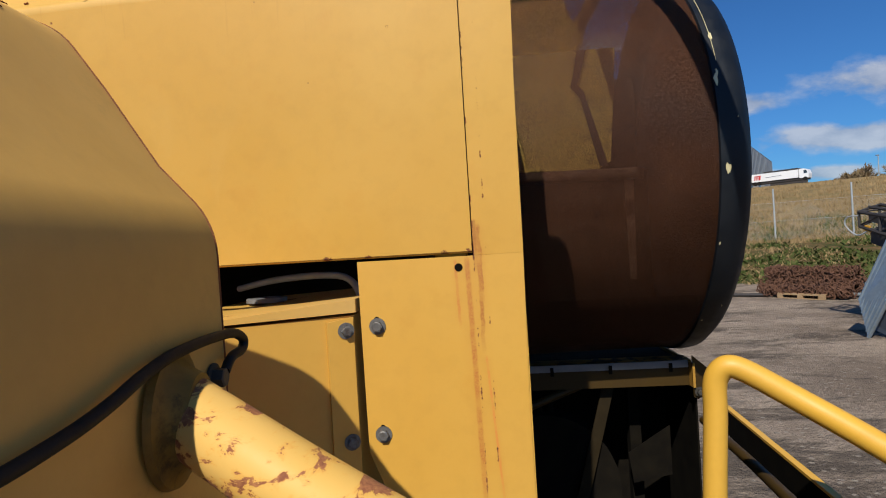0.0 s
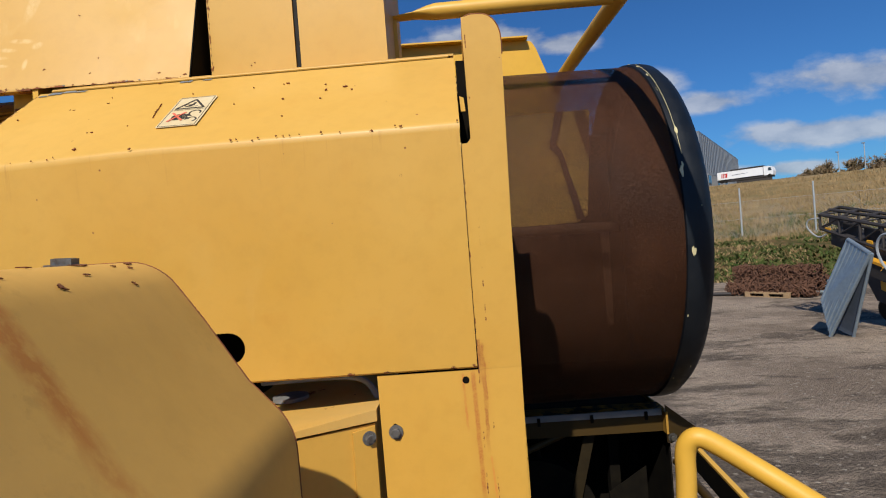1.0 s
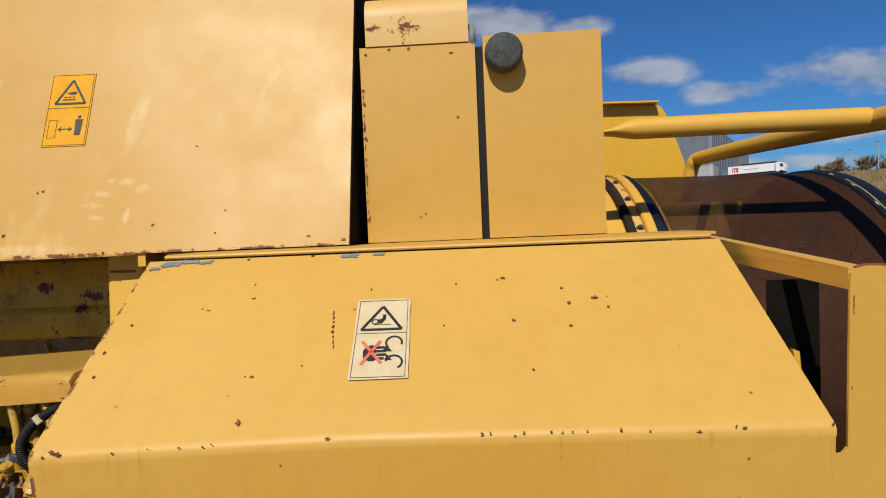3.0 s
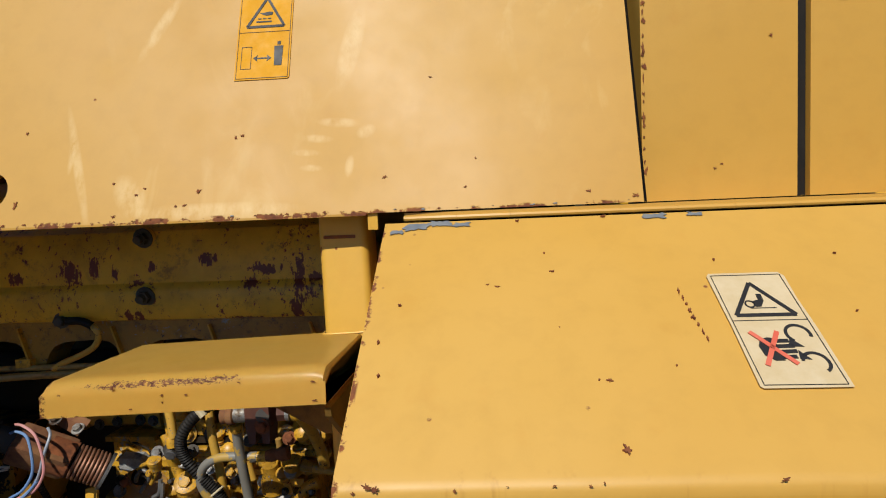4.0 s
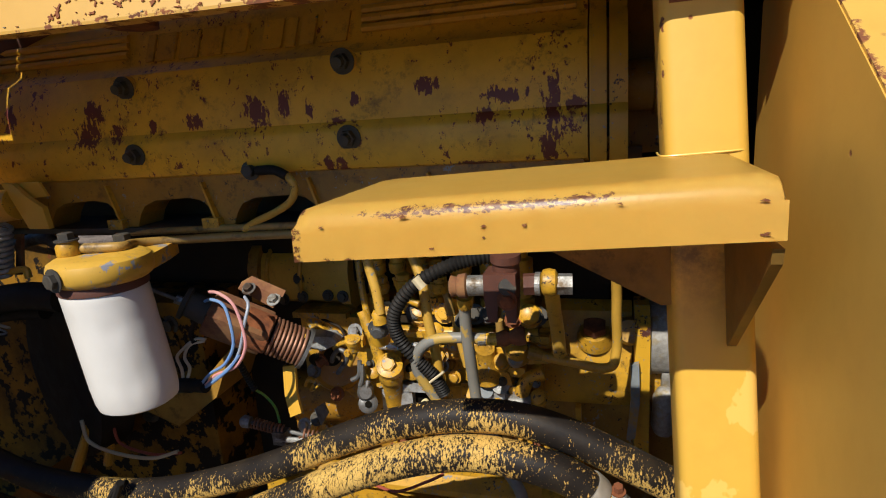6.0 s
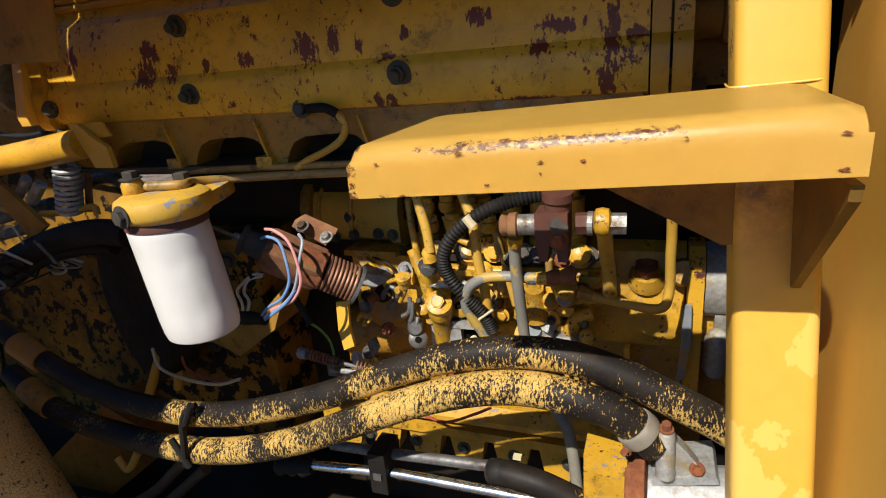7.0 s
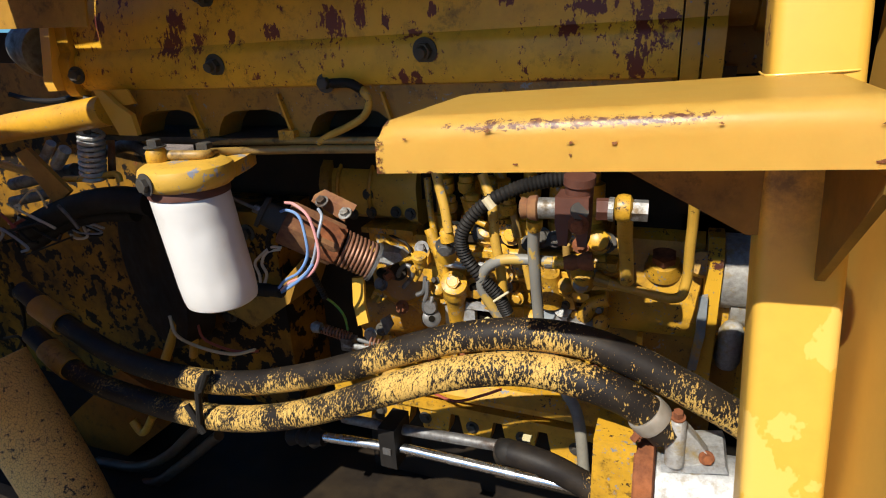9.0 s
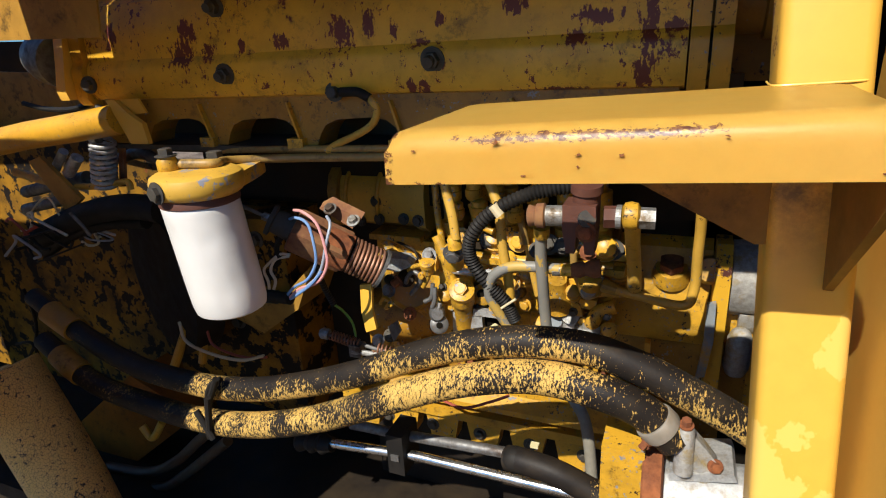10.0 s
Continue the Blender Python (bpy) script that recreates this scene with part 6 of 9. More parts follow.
for mat, pts in (("wire_pink", [(-1.654, 0.200, 2.149), (-1.627, 0.185, 2.152), (-1.602, 0.178, 2.139), (-1.591, 0.175, 2.107), (-1.590, 0.172, 2.079), (-1.608, 0.170, 2.053), (-1.640, 0.170, 2.040), (-1.661, 0.170, 2.023)]),
                 ("wire_blue", [(-1.672, 0.200, 2.131), (-1.646, 0.190, 2.141), (-1.619, 0.180, 2.137), (-1.609, 0.175, 2.111), (-1.608, 0.172, 2.082), (-1.623, 0.168, 2.057), (-1.648, 0.168, 2.042), (-1.669, 0.168, 2.022)]),
                 ("wire_grey", [(-1.599, 0.200, 2.143), (-1.588, 0.190, 2.135), (-1.590, 0.178, 2.111), (-1.600, 0.172, 2.074), (-1.618, 0.170, 2.052), (-1.659, 0.170, 2.024)]),
                 ("wire_white", [(-1.677, 0.205, 2.076), (-1.692, 0.200, 2.077), (-1.711, 0.195, 2.063), (-1.719, 0.190, 2.052), (-1.710, 0.185, 2.036), (-1.707, 0.180, 2.018)]),
                 ("wire_white", [(-1.680, 0.205, 2.073), (-1.700, 0.198, 2.069), (-1.706, 0.190, 2.053), (-1.696, 0.185, 2.039), (-1.703, 0.180, 2.017)]),
                 ("wire_blue", [(-1.668, 0.172, 2.016), (-1.642, 0.166, 2.032), (-1.615, 0.166, 2.052), (-1.599, 0.170, 2.071)])):
    part("wire", tube(BM(), pts, 0.0022, 8), mat, sol, smooth=True)
part("wire_sleeve", tube(BM(), [(-1.676, 0.200, 2.111), (-1.691, 0.200, 2.097), (-1.697, 0.200, 2.083), (-1.693, 0.200, 2.072)], 0.004, 8), "rubber", sol, smooth=True)
part("connector", turned(BM(), (-1.717, 0.180, 2.014), (-1.661, 0.170, 2.021), ((0, 0.008), (0.1, 0.0105), (0.5, 0.0105), (0.55, 0.009), (1, 0.0095)), 14), "rubber", sol, smooth=True)
part("conduit", tube(BM(), [(-1.639, 0.215, 2.063), (-1.644, 0.225, 2.035), (-1.646, 0.240, 2.004), (-1.643, 0.250, 1.977)], 0.0055, 10, per=12, ripple=0.0012), "rubber", sol, smooth=True)
part("earth_wire", tube(BM(), [(-1.643, 0.250, 1.977), (-1.633, 0.260, 1.961), (-1.625, 0.270, 1.936), (-1.628, 0.280, 1.905)], 0.002, 8), "wire_green", sol, smooth=True)

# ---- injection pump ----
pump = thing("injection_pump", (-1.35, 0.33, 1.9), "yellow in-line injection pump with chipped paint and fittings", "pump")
gov = part("governor", sweep(BM(), [(0.37, 2.078), (0.352, 2.088), (0.348, 2.11), (0.350, 2.135), (0.356, 2.155), (0.372, 2.172), (0.40, 2.182), (0.50, 2.182), (0.50, 2.078)], -1.672, -1.528), "governor", pump, "rounded governor housing", smooth=True)
part("governor_end", sweep(BM(), [(0.36, 2.074), (0.342, 2.086), (0.340, 2.14), (0.35, 2.165), (0.368, 2.180), (0.40, 2.190), (0.50, 2.190), (0.50, 2.074)], -1.528, -1.512), "governor", pump, bevel=0.003, smooth=True)
part("governor_end", sweep(BM(), [(0.36, 2.074), (0.342, 2.086), (0.340, 2.14), (0.35, 2.165), (0.368, 2.180), (0.40, 2.190), (0.50, 2.190), (0.50, 2.074)], -1.690, -1.672), "grimshade2", pump, bevel=0.003, smooth=True)
for x in (-1.66, -1.60):
    part("cast_rib", tube(BM(), [(x, 0.352, 2.085), (x, 0.347, 2.11), (x, 0.349, 2.135), (x + 0.002, 0.356, 2.158), (x + 0.003, 0.374, 2.174)], 0.004, 8), "engine", gov, smooth=True)
part("governor_lid", box(BM(), -1.608, -1.515, 0.325, 0.43, 2.066, 2.075), "pump", pump, bevel=0.002)
part("governor_case", box(BM(), -1.60, -1.475, 0.335, 0.45, 1.925, 2.066), "pump", pump, bevel=0.012, smooth=True)
part("case_step", sweep(BM(), [(0.322, 2.022), (0.322, 2.034), (0.334, 2.044), (0.36, 2.044), (0.36, 2.022)], -1.597, -1.49), "pump", pump, bevel=0.002)
part("case_web", slab(BM(), [(-1.592, 0.330, 2.070), (-1.580, 0.330, 2.070), (-1.540, 0.320, 2.037), (-1.571, 0.320, 2.035)], (0, 1, 0), 0.02), "pump", pump, bevel=0.002)
part("case_drip", tube(BM(), [(-1.558, 0.327, 2.065), (-1.540, 0.325, 2.059), (-1.526, 0.322, 2.054), (-1.517, 0.318, 2.042)], 0.0022, 6), "dark", pump, smooth=True)
part("governor_neck", turned(BM(), (-1.631, 0.360, 1.912), (-1.519, 0.370, 1.918), ((0, 0.045), (0.7, 0.045), (1, 0.035)), 24), "grimshade2", pump, smooth=True)
for p in ((-1.632, 0.345, 2.090), (-1.597, 0.345, 2.095), (-1.552, 0.345, 2.098), (-1.523, 0.338, 2.099), (-1.603, 0.349, 2.124)):
    part("lid_screw", hexbolt(BM(), p, (0, -1, 0.1), 0.0065, 0.005), "boltdark", pump)
part("pump_body", sweep(BM(), [(0.335, 1.93), (0.318, 1.96), (0.318, 2.075), (0.322, 2.095), (0.36, 2.100), (0.43, 2.100), (0.43, 1.93)], -1.475, -1.215), "pump", pump, bevel=0.004, smooth=True)
part("pump_gallery", rod(BM(), (-1.465, 0.30, 2.058), (-1.215, 0.30, 2.062), 0.011, seg=14), "pump", pump, smooth=True)
part("pump_ledge", box(BM(), -1.47, -1.20, 0.285, 0.32, 2.058, 2.066), "pump", pump, bevel=0.001)
part("pump_ledge", box(BM(), -1.47, -1.20, 0.295, 0.325, 2.022, 2.030), "casting", pump, bevel=0.001)
# cap screws, studs and chipped edges along the pump's flank
random.seed(61)
for k in range(16):
    x = -1.465 + 0.0165 * k + random.uniform(-0.004, 0.004)
    part("flank_screw", hexbolt(BM(), (x, random.choice((0.290, 0.294)), random.choice((2.045, 2.012, 1.995))), (random.uniform(-0.2, 0.2), -1, random.uniform(0, 0.4)), random.uniform(0.0042, 0.0068), random.uniform(0.005, 0.009)), random.choice(("boltdark", "pump", "pump", "dullsteel", "casting", "rusty")), pump)
for k in range(10):
    x = -1.46 + 0.026 * k + random.uniform(-0.006, 0.006)
    z = random.choice((2.035, 2.005, 1.975, 1.955))
    part("flank_boss", turned(BM(), (x, 0.318, z), (x, 0.294, z + 0.003), ((0, 0.013), (0.5, 0.012), (0.55, 0.009), (1, 0.008)), 14), random.choice(("pump", "pump", "casting", "alu")), pump, smooth=True)
for k in range(6):
    x = -1.452 + k * 0.043
    v = part("delivery_valve", turned(BM(), (x, 0.312, 2.09), (x, 0.312, 2.182), ((0, 0.017), (0.25, 0.017), (0.27, 0.013), (0.6, 0.013), (0.62, 0.0155), (0.85, 0.0155), (0.88, 0.009), (1, 0.009)), 18), "pump", pump, smooth=True)
    part("union_nut", rod(BM(), (x, 0.312, 2.150), (x, 0.312, 2.168), 0.0155, seg=6), "pump", v)
    part("plunger_boss", turned(BM(), (x + 0.008, 0.320, 2.03), (x + 0.008, 0.298, 2.03), ((0, 0.015), (0.8, 0.014), (1, 0.011)), 16), "pump", pump, smooth=True)
    part("tappet_bolt", hexbolt(BM(), (x + 0.02, 0.296, 2.092), (0, -1, 0.3), 0.010, 0.009), "boltdark" if k % 2 else "pump", pump)
part("rack_cover", box(BM(), -1.47, -1.415, 0.29, 0.318, 1.995, 2.035), "casting", pump, bevel=0.005, smooth=True)
lev = part("stop_lever", tube(BM(), [(-1.521, 0.275, 2.018), (-1.514, 0.270, 2.031), (-1.504, 0.268, 2.040), (-1.494, 0.267, 2.038), (-1.492, 0.268, 2.027), (-1.502, 0.270, 2.013), (-1.512, 0.272, 2.001)], 0.0036, 10), "dullsteel", pump, "bent steel stop lever", smooth=True)
part("lever_strap", tube(BM(), [(-1.515, 0.276, 2.038), (-1.501, 0.272, 2.049), (-1.484, 0.268, 2.053), (-1.474, 0.266, 2.049), (-1.479, 0.266, 2.034), (-1.489, 0.268, 2.017)], 0.0036, 10), "pump", lev, smooth=True)
part("lever_roller", turned(BM(), (-1.477, 0.262, 2.063), (-1.479, 0.270, 2.043), ((0, 0.007), (0.08, 0.0115), (0.4, 0.0115), (0.45, 0.0095), (1, 0.010)), 18), "pump", lev, smooth=True)
part("lever_pin", hexbolt(BM(), (-1.486, 0.262, 2.039), (0.2, -1, 0.1), 0.0042, 0.006), "pump", lev)
part("lever_nut", hexbolt(BM(), (-1.530, 0.270, 2.023), (-0.5, -0.8, -0.3), 0.0068, 0.010), "rusty", lev)
part("lever_stud", turned(BM(), (-1.535, 0.268, 2.018), (-1.556, 0.285, 2.016), ((0, 0.004), (0.3, 0.004), (0.3, 0.0075), (0.6, 0.0085), (1, 0.0085)), 14), "dark", lev, smooth=True)
part("loose_link", tube(BM(), [(-1.568, 0.270, 1.978), (-1.557, 0.265, 1.993), (-1.546, 0.262, 1.989), (-1.554, 0.262, 1.976), (-1.544, 0.260, 1.982), (-1.538, 0.262, 1.989)], 0.0028, 8), "pump", lev, smooth=True)
part("timer_arm", tube(BM(), [(-1.468, 0.285, 2.096), (-1.455, 0.280, 2.067), (-1.447, 0.278, 2.037), (-1.441, 0.278, 2.023)], 0.0085, 12), "pump", pump, smooth=True)
for a, b, c in (((-1.473, 0.270, 2.024), (-1.476, 0.268, 2.002), (-1.488, 0.268, 1.993)), ((-1.470, 0.270, 2.018), (-1.471, 0.268, 1.997), (-1.475, 0.266, 1.986)), ((-1.464, 0.272, 1.992), (-1.465, 0.268, 1.984), (-1.467, 0.266, 1.975))):
    part("clevis", tube(BM(), [a, b, c], 0.0036, 8), "dullsteel", pump, smooth=True)
part("clevis_boss", turned(BM(), (-1.465, 0.262, 1.977), (-1.478, 0.290, 1.967), ((0, 0.009), (0.15, 0.0125), (1, 0.0125)), 18), "dullsteel", pump, smooth=True)
part("clevis_plug", turned(BM(), (-1.463, 0.262, 1.960), (-1.476, 0.290, 1.947), ((0, 0.010), (0.1, 0.0145), (1, 0.0145)), 18), "dullsteel", pump, smooth=True)
part("clevis_hole", rod(BM(), (-1.462, 0.260, 1.960), (-1.465, 0.266, 1.957), 0.005, seg=12), "blackin", pump)
gold = part("banjo_union", turned(BM(), (-1.426, 0.268, 2.018), (-1.434, 0.300, 1.942), ((0, 0.018), (0.25, 0.0185), (0.3, 0.015), (1, 0.015)), 24), "pump", pump, smooth=True)
part("banjo_cap", turned(BM(), (-1.423, 0.260, 2.026), (-1.427, 0.272, 2.013), ((0, 0.012), (0.15, 0.019), (1, 0.0195)), 24), "pump", gold, smooth=True)
part("banjo_hex", hexbolt(BM(), (-1.424, 0.262, 2.025), (0.05, -0.85, 0.5), 0.011, 0.008, False), "pump", gold)
part("lift_pump", sweep(BM(), [(-1.455, 1.93), (-1.455, 1.965), (-1.43, 1.978), (-1.37, 1.978), (-1.36, 1.93)], 0.297, 0.35, 1), "alu", pump, bevel=0.004, smooth=True)
feed = part("feed_pump", box(BM(), -1.318, -1.262, 0.295, 0.36, 1.935, 1.992), "alu", pump, "bare cast feed pump", bevel=0.006, smooth=True)
part("feed_hole", rod(BM(), (-1.271, 0.293, 1.988), (-1.274, 0.310, 1.979), 0.0075, seg=16), "blackin", feed)
part("feed_boss", turned(BM(), (-1.270, 0.291, 1.989), (-1.274, 0.310, 1.979), ((0, 0.0085), (0, 0.013), (1, 0.014)), 18), "steel", feed, smooth=True)
part("feed_badge", turned(BM(), (-1.291, 0.290, 1.978), (-1.294, 0.300, 1.973), ((0, 0.010), (1, 0.0105)), 18), "gasket", feed)
part("gland_nut", turned(BM(), (-1.344, 0.285, 1.965), (-1.303, 0.295, 1.965), ((0, 0.012), (0.02, 0.017), (0.4, 0.0175), (0.42, 0.021), (1, 0.021)), 20), "pump", pump, smooth=True)
part("priming_knob", turned(BM(), (-1.288, 0.285, 2.044), (-1.289, 0.300, 1.995), ((0, 0.013), (0.3, 0.013), (0.6, 0.019), (1, 0.021)), 20), "pump", pump, smooth=True)
part("priming_flange", box(BM(), -1.30, -1.235, 0.295, 0.33, 2.0, 2.014), "pump", pump, bevel=0.003)
part("side_pipe", tube(BM(), [(-1.211, 0.300, 2.006), (-1.230, 0.295, 1.998), (-1.239, 0.290, 1.982), (-1.242, 0.290, 1.959)], 0.0105, 14), "pump", pump, smooth=True)
part("side_nut", turned(BM(), (-1.264, 0.285, 1.964), (-1.229, 0.290, 1.961), ((0, 0.012), (0.3, 0.013), (0.32, 0.017), (1, 0.017)), 18), "steel", pump, smooth=True)

for p, q, r0, m in (((-1.379, 0.290, 2.102), (-1.387, 0.310, 2.080), 0.014, "pump"), ((-1.329, 0.280, 2.053), (-1.335, 0.300, 2.037), 0.012, "pump"), ((-1.359, 0.285, 2.071), (-1.365, 0.310, 2.055), 0.011, "pump"), ((-1.402, 0.285, 2.055), (-1.410, 0.310, 2.039), 0.012, "casting"), ((-1.373, 0.275, 1.999), (-1.379, 0.300, 1.979), 0.012, "casting"),
                   ((-1.461, 0.285, 2.000), (-1.468, 0.310, 1.983), 0.010, "casting"), ((-1.224, 0.270, 2.104), (-1.227, 0.310, 2.085), 0.014, "pump"), ((-1.208, 0.300, 2.061), (-1.210, 0.330, 2.044), 0.012, "casting"),
                   ((-1.265, 0.275, 2.034), (-1.268, 0.300, 2.018), 0.010, "casting"), ((-1.215, 0.270, 1.986), (-1.217, 0.300, 1.966), 0.010, "casting")):
    part("fitting", turned(BM(), p, q, ((0, r0 * 0.6), (0.08, r0), (0.5, r0), (0.55, r0 * 1.25), (1, r0 * 1.25)), 14), m, pump, smooth=True)
for p, m in (((-1.414, 0.272, 2.072), "boltdark"), ((-1.386, 0.272, 2.044), "steel"), ((-1.315, 0.275, 2.090), "boltdark"), ((-1.349, 0.272, 2.038), "pump"), ((-1.280, 0.275, 2.099), "boltdark"), ((-1.245, 0.270, 2.095), "rusty"), ((-1.480, 0.280, 2.066), "dullsteel"), ((-1.558, 0.285, 1.996), "dullsteel"), ((-1.526, 0.290, 1.957), "rusty"), ((-1.587, 0.285, 1.901), "alu"), ((-1.564, 0.285, 1.914), "boltdark")):
    part("small_bolt", hexbolt(BM(), p, (0.1, -0.9, 0.35), 0.0075, 0.008), m, pump)
part("bare_bar", box(BM(), -1.47, -1.215, 0.296, 0.318, 2.076, 2.086), "dark", pump)
part("alu_bar", tube(BM(), [(-1.445, 0.278, 2.046), (-1.405, 0.278, 2.045)], 0.0055, 8, False), "alu", pump)
part("casting_edge", slab(BM(), [(-1.480, 0.300, 2.073), (-1.468, 0.300, 2.068), (-1.456, 0.298, 2.028), (-1.449, 0.298, 1.981), (-1.456, 0.298, 1.922), (-1.478, 0.298, 1.913), (-1.463, 0.298, 1.989), (-1.473, 0.300, 2.035)], (0, 1, 0), 0.02), "casting", pump, bevel=0.002, smooth=True)
part("round_boss", turned(BM(), (-1.533, 0.318, 1.992), (-1.547, 0.345, 1.979), ((0, 0.034), (0.15, 0.040), (1, 0.043)), 32), "grimshade2", pump, smooth=True)
part("boss_recess", turned(BM(), (-1.542, 0.316, 2.006), (-1.545, 0.322, 2.003), ((0, 0.013), (1, 0.016)), 24), "dark", pump)
part("bare_cap", slab(BM(), [(-1.567, 0.300, 2.046), (-1.530, 0.300, 2.046), (-1.521, 0.300, 2.036), (-1.550, 0.300, 2.022), (-1.567, 0.300, 2.027)], (0, 1, 0.2), 0.02), "alu", pump, bevel=0.003, smooth=True)
for p, r0 in (((-1.399, 0.282, 2.009), 0.0165), ((-1.338, 0.286, 2.040), 0.012), ((-1.207, 0.300, 2.086), 0.012), ((-1.359, 0.270, 1.951), 0.011)):
    q = Vector(p)
    ring = part("ring_boss", turned(BM(), q, q + Vector((0.002, 0.03, -0.006)), ((0, r0 * 0.62), (0.05, r0), (1, r0 * 1.08)), 22), "casting", pump, smooth=True)
    part("ring_hole", rod(BM(), q - Vector((0, 0.0006, 0)), q + Vector((0, 0.002, 0)), r0 * 0.5, seg=16), "blackin", ring)
part("frame_bar", slab(BM(), [(-1.413, 0.280, 1.985), (-1.353, 0.280, 1.983), (-1.354, 0.280, 1.974), (-1.414, 0.280, 1.974)], (0, 1, 0), 0.012), "alu", pump, bevel=0.001)
part("frame_bar", slab(BM(), [(-1.414, 0.282, 1.984), (-1.401, 0.282, 1.985), (-1.400, 0.284, 1.923), (-1.425, 0.284, 1.920)], (0, 1, 0), 0.012), "alu", pump, bevel=0.001)
part("frame_hole", slab(BM(), [(-1.407, 0.296, 1.966), (-1.358, 0.296, 1.969), (-1.357, 0.296, 1.921), (-1.408, 0.296, 1.915)], (0, 1, 0), 0.003), "blackin", pump)
part("knob_plate", slab(BM(), [(-1.305, 0.292, 2.015), (-1.288, 0.292, 2.023), (-1.257, 0.292, 2.006), (-1.253, 0.292, 1.988), (-1.297, 0.292, 1.989)], (0, 1, 0), 0.012), "pump", pump, bevel=0.002)
part("loose_tab", slab(BM(), [(-1.561, 0.275, 1.936), (-1.542, 0.272, 1.950), (-1.536, 0.272, 1.933), (-1.553, 0.275, 1.909)], (0.2, 1, 0), 0.003), "dullsteel", pump)
part("white_clip", tube(BM(), [(-1.388, 0.262, 1.957), (-1.374, 0.262, 1.973), (-1.365, 0.262, 1.965), (-1.355, 0.262, 1.989)], 0.0022, 6), "cream", pump)

random.seed(88)
for k in range(22):
    x, z = -1.64 + 0.024 * k + random.uniform(-0.006, 0.006), random.choice((1.828, 1.842, 1.815, 1.855))
    part("foot_bolt", hexbolt(BM(), (x, 0.360, z), (random.uniform(-0.1, 0.1), -1, 0.2), random.uniform(0.005, 0.008), random.uniform(0.006, 0.011)), random.choice(("boltdark", "pump", "casting", "rusty")), pump)
for k in range(7):
    x = -1.62 + 0.075 * k
    part("foot_rib", slab(BM(), [(x, 0.362, 1.93), (x + 0.008, 0.362, 1.93), (x + 0.012, 0.362, 1.80), (x + 0.004, 0.362, 1.80)], (0, -1, 0), random.uniform(0.010, 0.022)), "casting", pump, bevel=0.002)
for k, (a, b, c, m) in enumerate((((-1.473, 0.300, 2.169), (-1.467, 0.290, 2.129), (-1.460, 0.285, 2.087), "pump"), ((-1.328, 0.280, 2.095), (-1.322, 0.275, 2.064), (-1.313, 0.275, 2.022), "pipe"), ((-1.264, 0.270, 2.094), (-1.263, 0.275, 2.068), (-1.255, 0.280, 2.041), "oldpipe"), ((-1.414, 0.290, 2.147), (-1.402, 0.285, 2.120), (-1.378, 0.280, 2.110), "pump"), ((-1.356, 0.290, 2.161), (-1.338, 0.280, 2.126), (-1.331, 0.278, 2.096), "oldpipe"))):
    part("short_line", tube(BM(), [a, b, c], 0.0052, 10), m, pump, smooth=True)
for p in ((-1.439, 0.285, 2.165), (-1.407, 0.285, 2.169), (-1.374, 0.285, 2.167), (-1.433, 0.280, 2.140), (-1.398, 0.280, 2.145), (-1.346, 0.280, 2.142)):
    q = Vector(p)
    part("valve_cap", turned(BM(), q + Vector((0, 0, 0.012)), q - Vector((0, 0, 0.014)), ((0, 0.006), (0.12, 0.0105), (0.4, 0.0105), (0.45, 0.0125), (0.8, 0.0125), (1, 0.010)), 12), "pump", pump, smooth=True)
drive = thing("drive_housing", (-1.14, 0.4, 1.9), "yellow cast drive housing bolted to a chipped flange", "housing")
part("case", sweep(BM(), [(0.40, 1.92), (0.355, 1.935), (0.345, 1.965), (0.365, 2.03), (0.37, 2.075), (0.40, 2.10), (0.50, 2.11), (0.50, 1.92)], -1.225, -1.090), "casting", drive, bevel=0.006, smooth=True)
part("lug", turned(BM(), (-1.094, 0.340, 2.057), (-1.091, 0.400, 2.034), ((0, 0.016), (0.2, 0.02), (1, 0.022)), 20), "casting", drive, smooth=True)
part("flange", sweep(BM(), [(0.33, 1.84), (0.33, 2.07), (0.35, 2.092), (0.50, 2.10), (0.50, 1.84)], -1.088, -1.068), "flange", drive, "yellow flange with dark red bare patches", bevel=0.003)
part("lever_plate", slab(BM(), [(-1.094, 0.318, 2.016), (-1.083, 0.318, 2.019), (-1.081, 0.320, 1.96), (-1.087, 0.322, 1.902), (-1.098, 0.322, 1.899), (-1.093, 0.320, 1.96)], (0, 1, 0), 0.008), "gasket", drive, "grey lever plate", bevel=0.0015)
part("far_backing", sweep(BM(), [(0.372, 1.80), (0.372, 2.075), (0.40, 2.095), (0.50, 2.095), (0.50, 1.80)], -1.067, -1.018), "casting", drive, bevel=0.004)
part("far_casting", sweep(BM(), [(0.362, 1.985), (0.340, 2.005), (0.334, 2.04), (0.340, 2.066), (0.362, 2.086), (0.50, 2.10), (0.50, 1.985)], -1.066, -1.020), "roughalu", drive, "bare silver casting", bevel=0.006, smooth=True)
part("far_step", sweep(BM(), [(0.37, 1.955), (0.356, 1.97), (0.354, 1.99), (0.37, 2.0), (0.45, 2.0), (0.45, 1.955)], -1.050, -1.018), "roughalu", drive, bevel=0.004, smooth=True)
part("far_boss", turned(BM(), (-1.045, 0.350, 1.970), (-1.047, 0.358, 1.892), ((0, 0.005), (0.06, 0.012), (0.2, 0.0165), (0.8, 0.0175), (0.95, 0.013), (1, 0.006)), 20), "roughalu", drive, "bare silver cast boss", smooth=True)
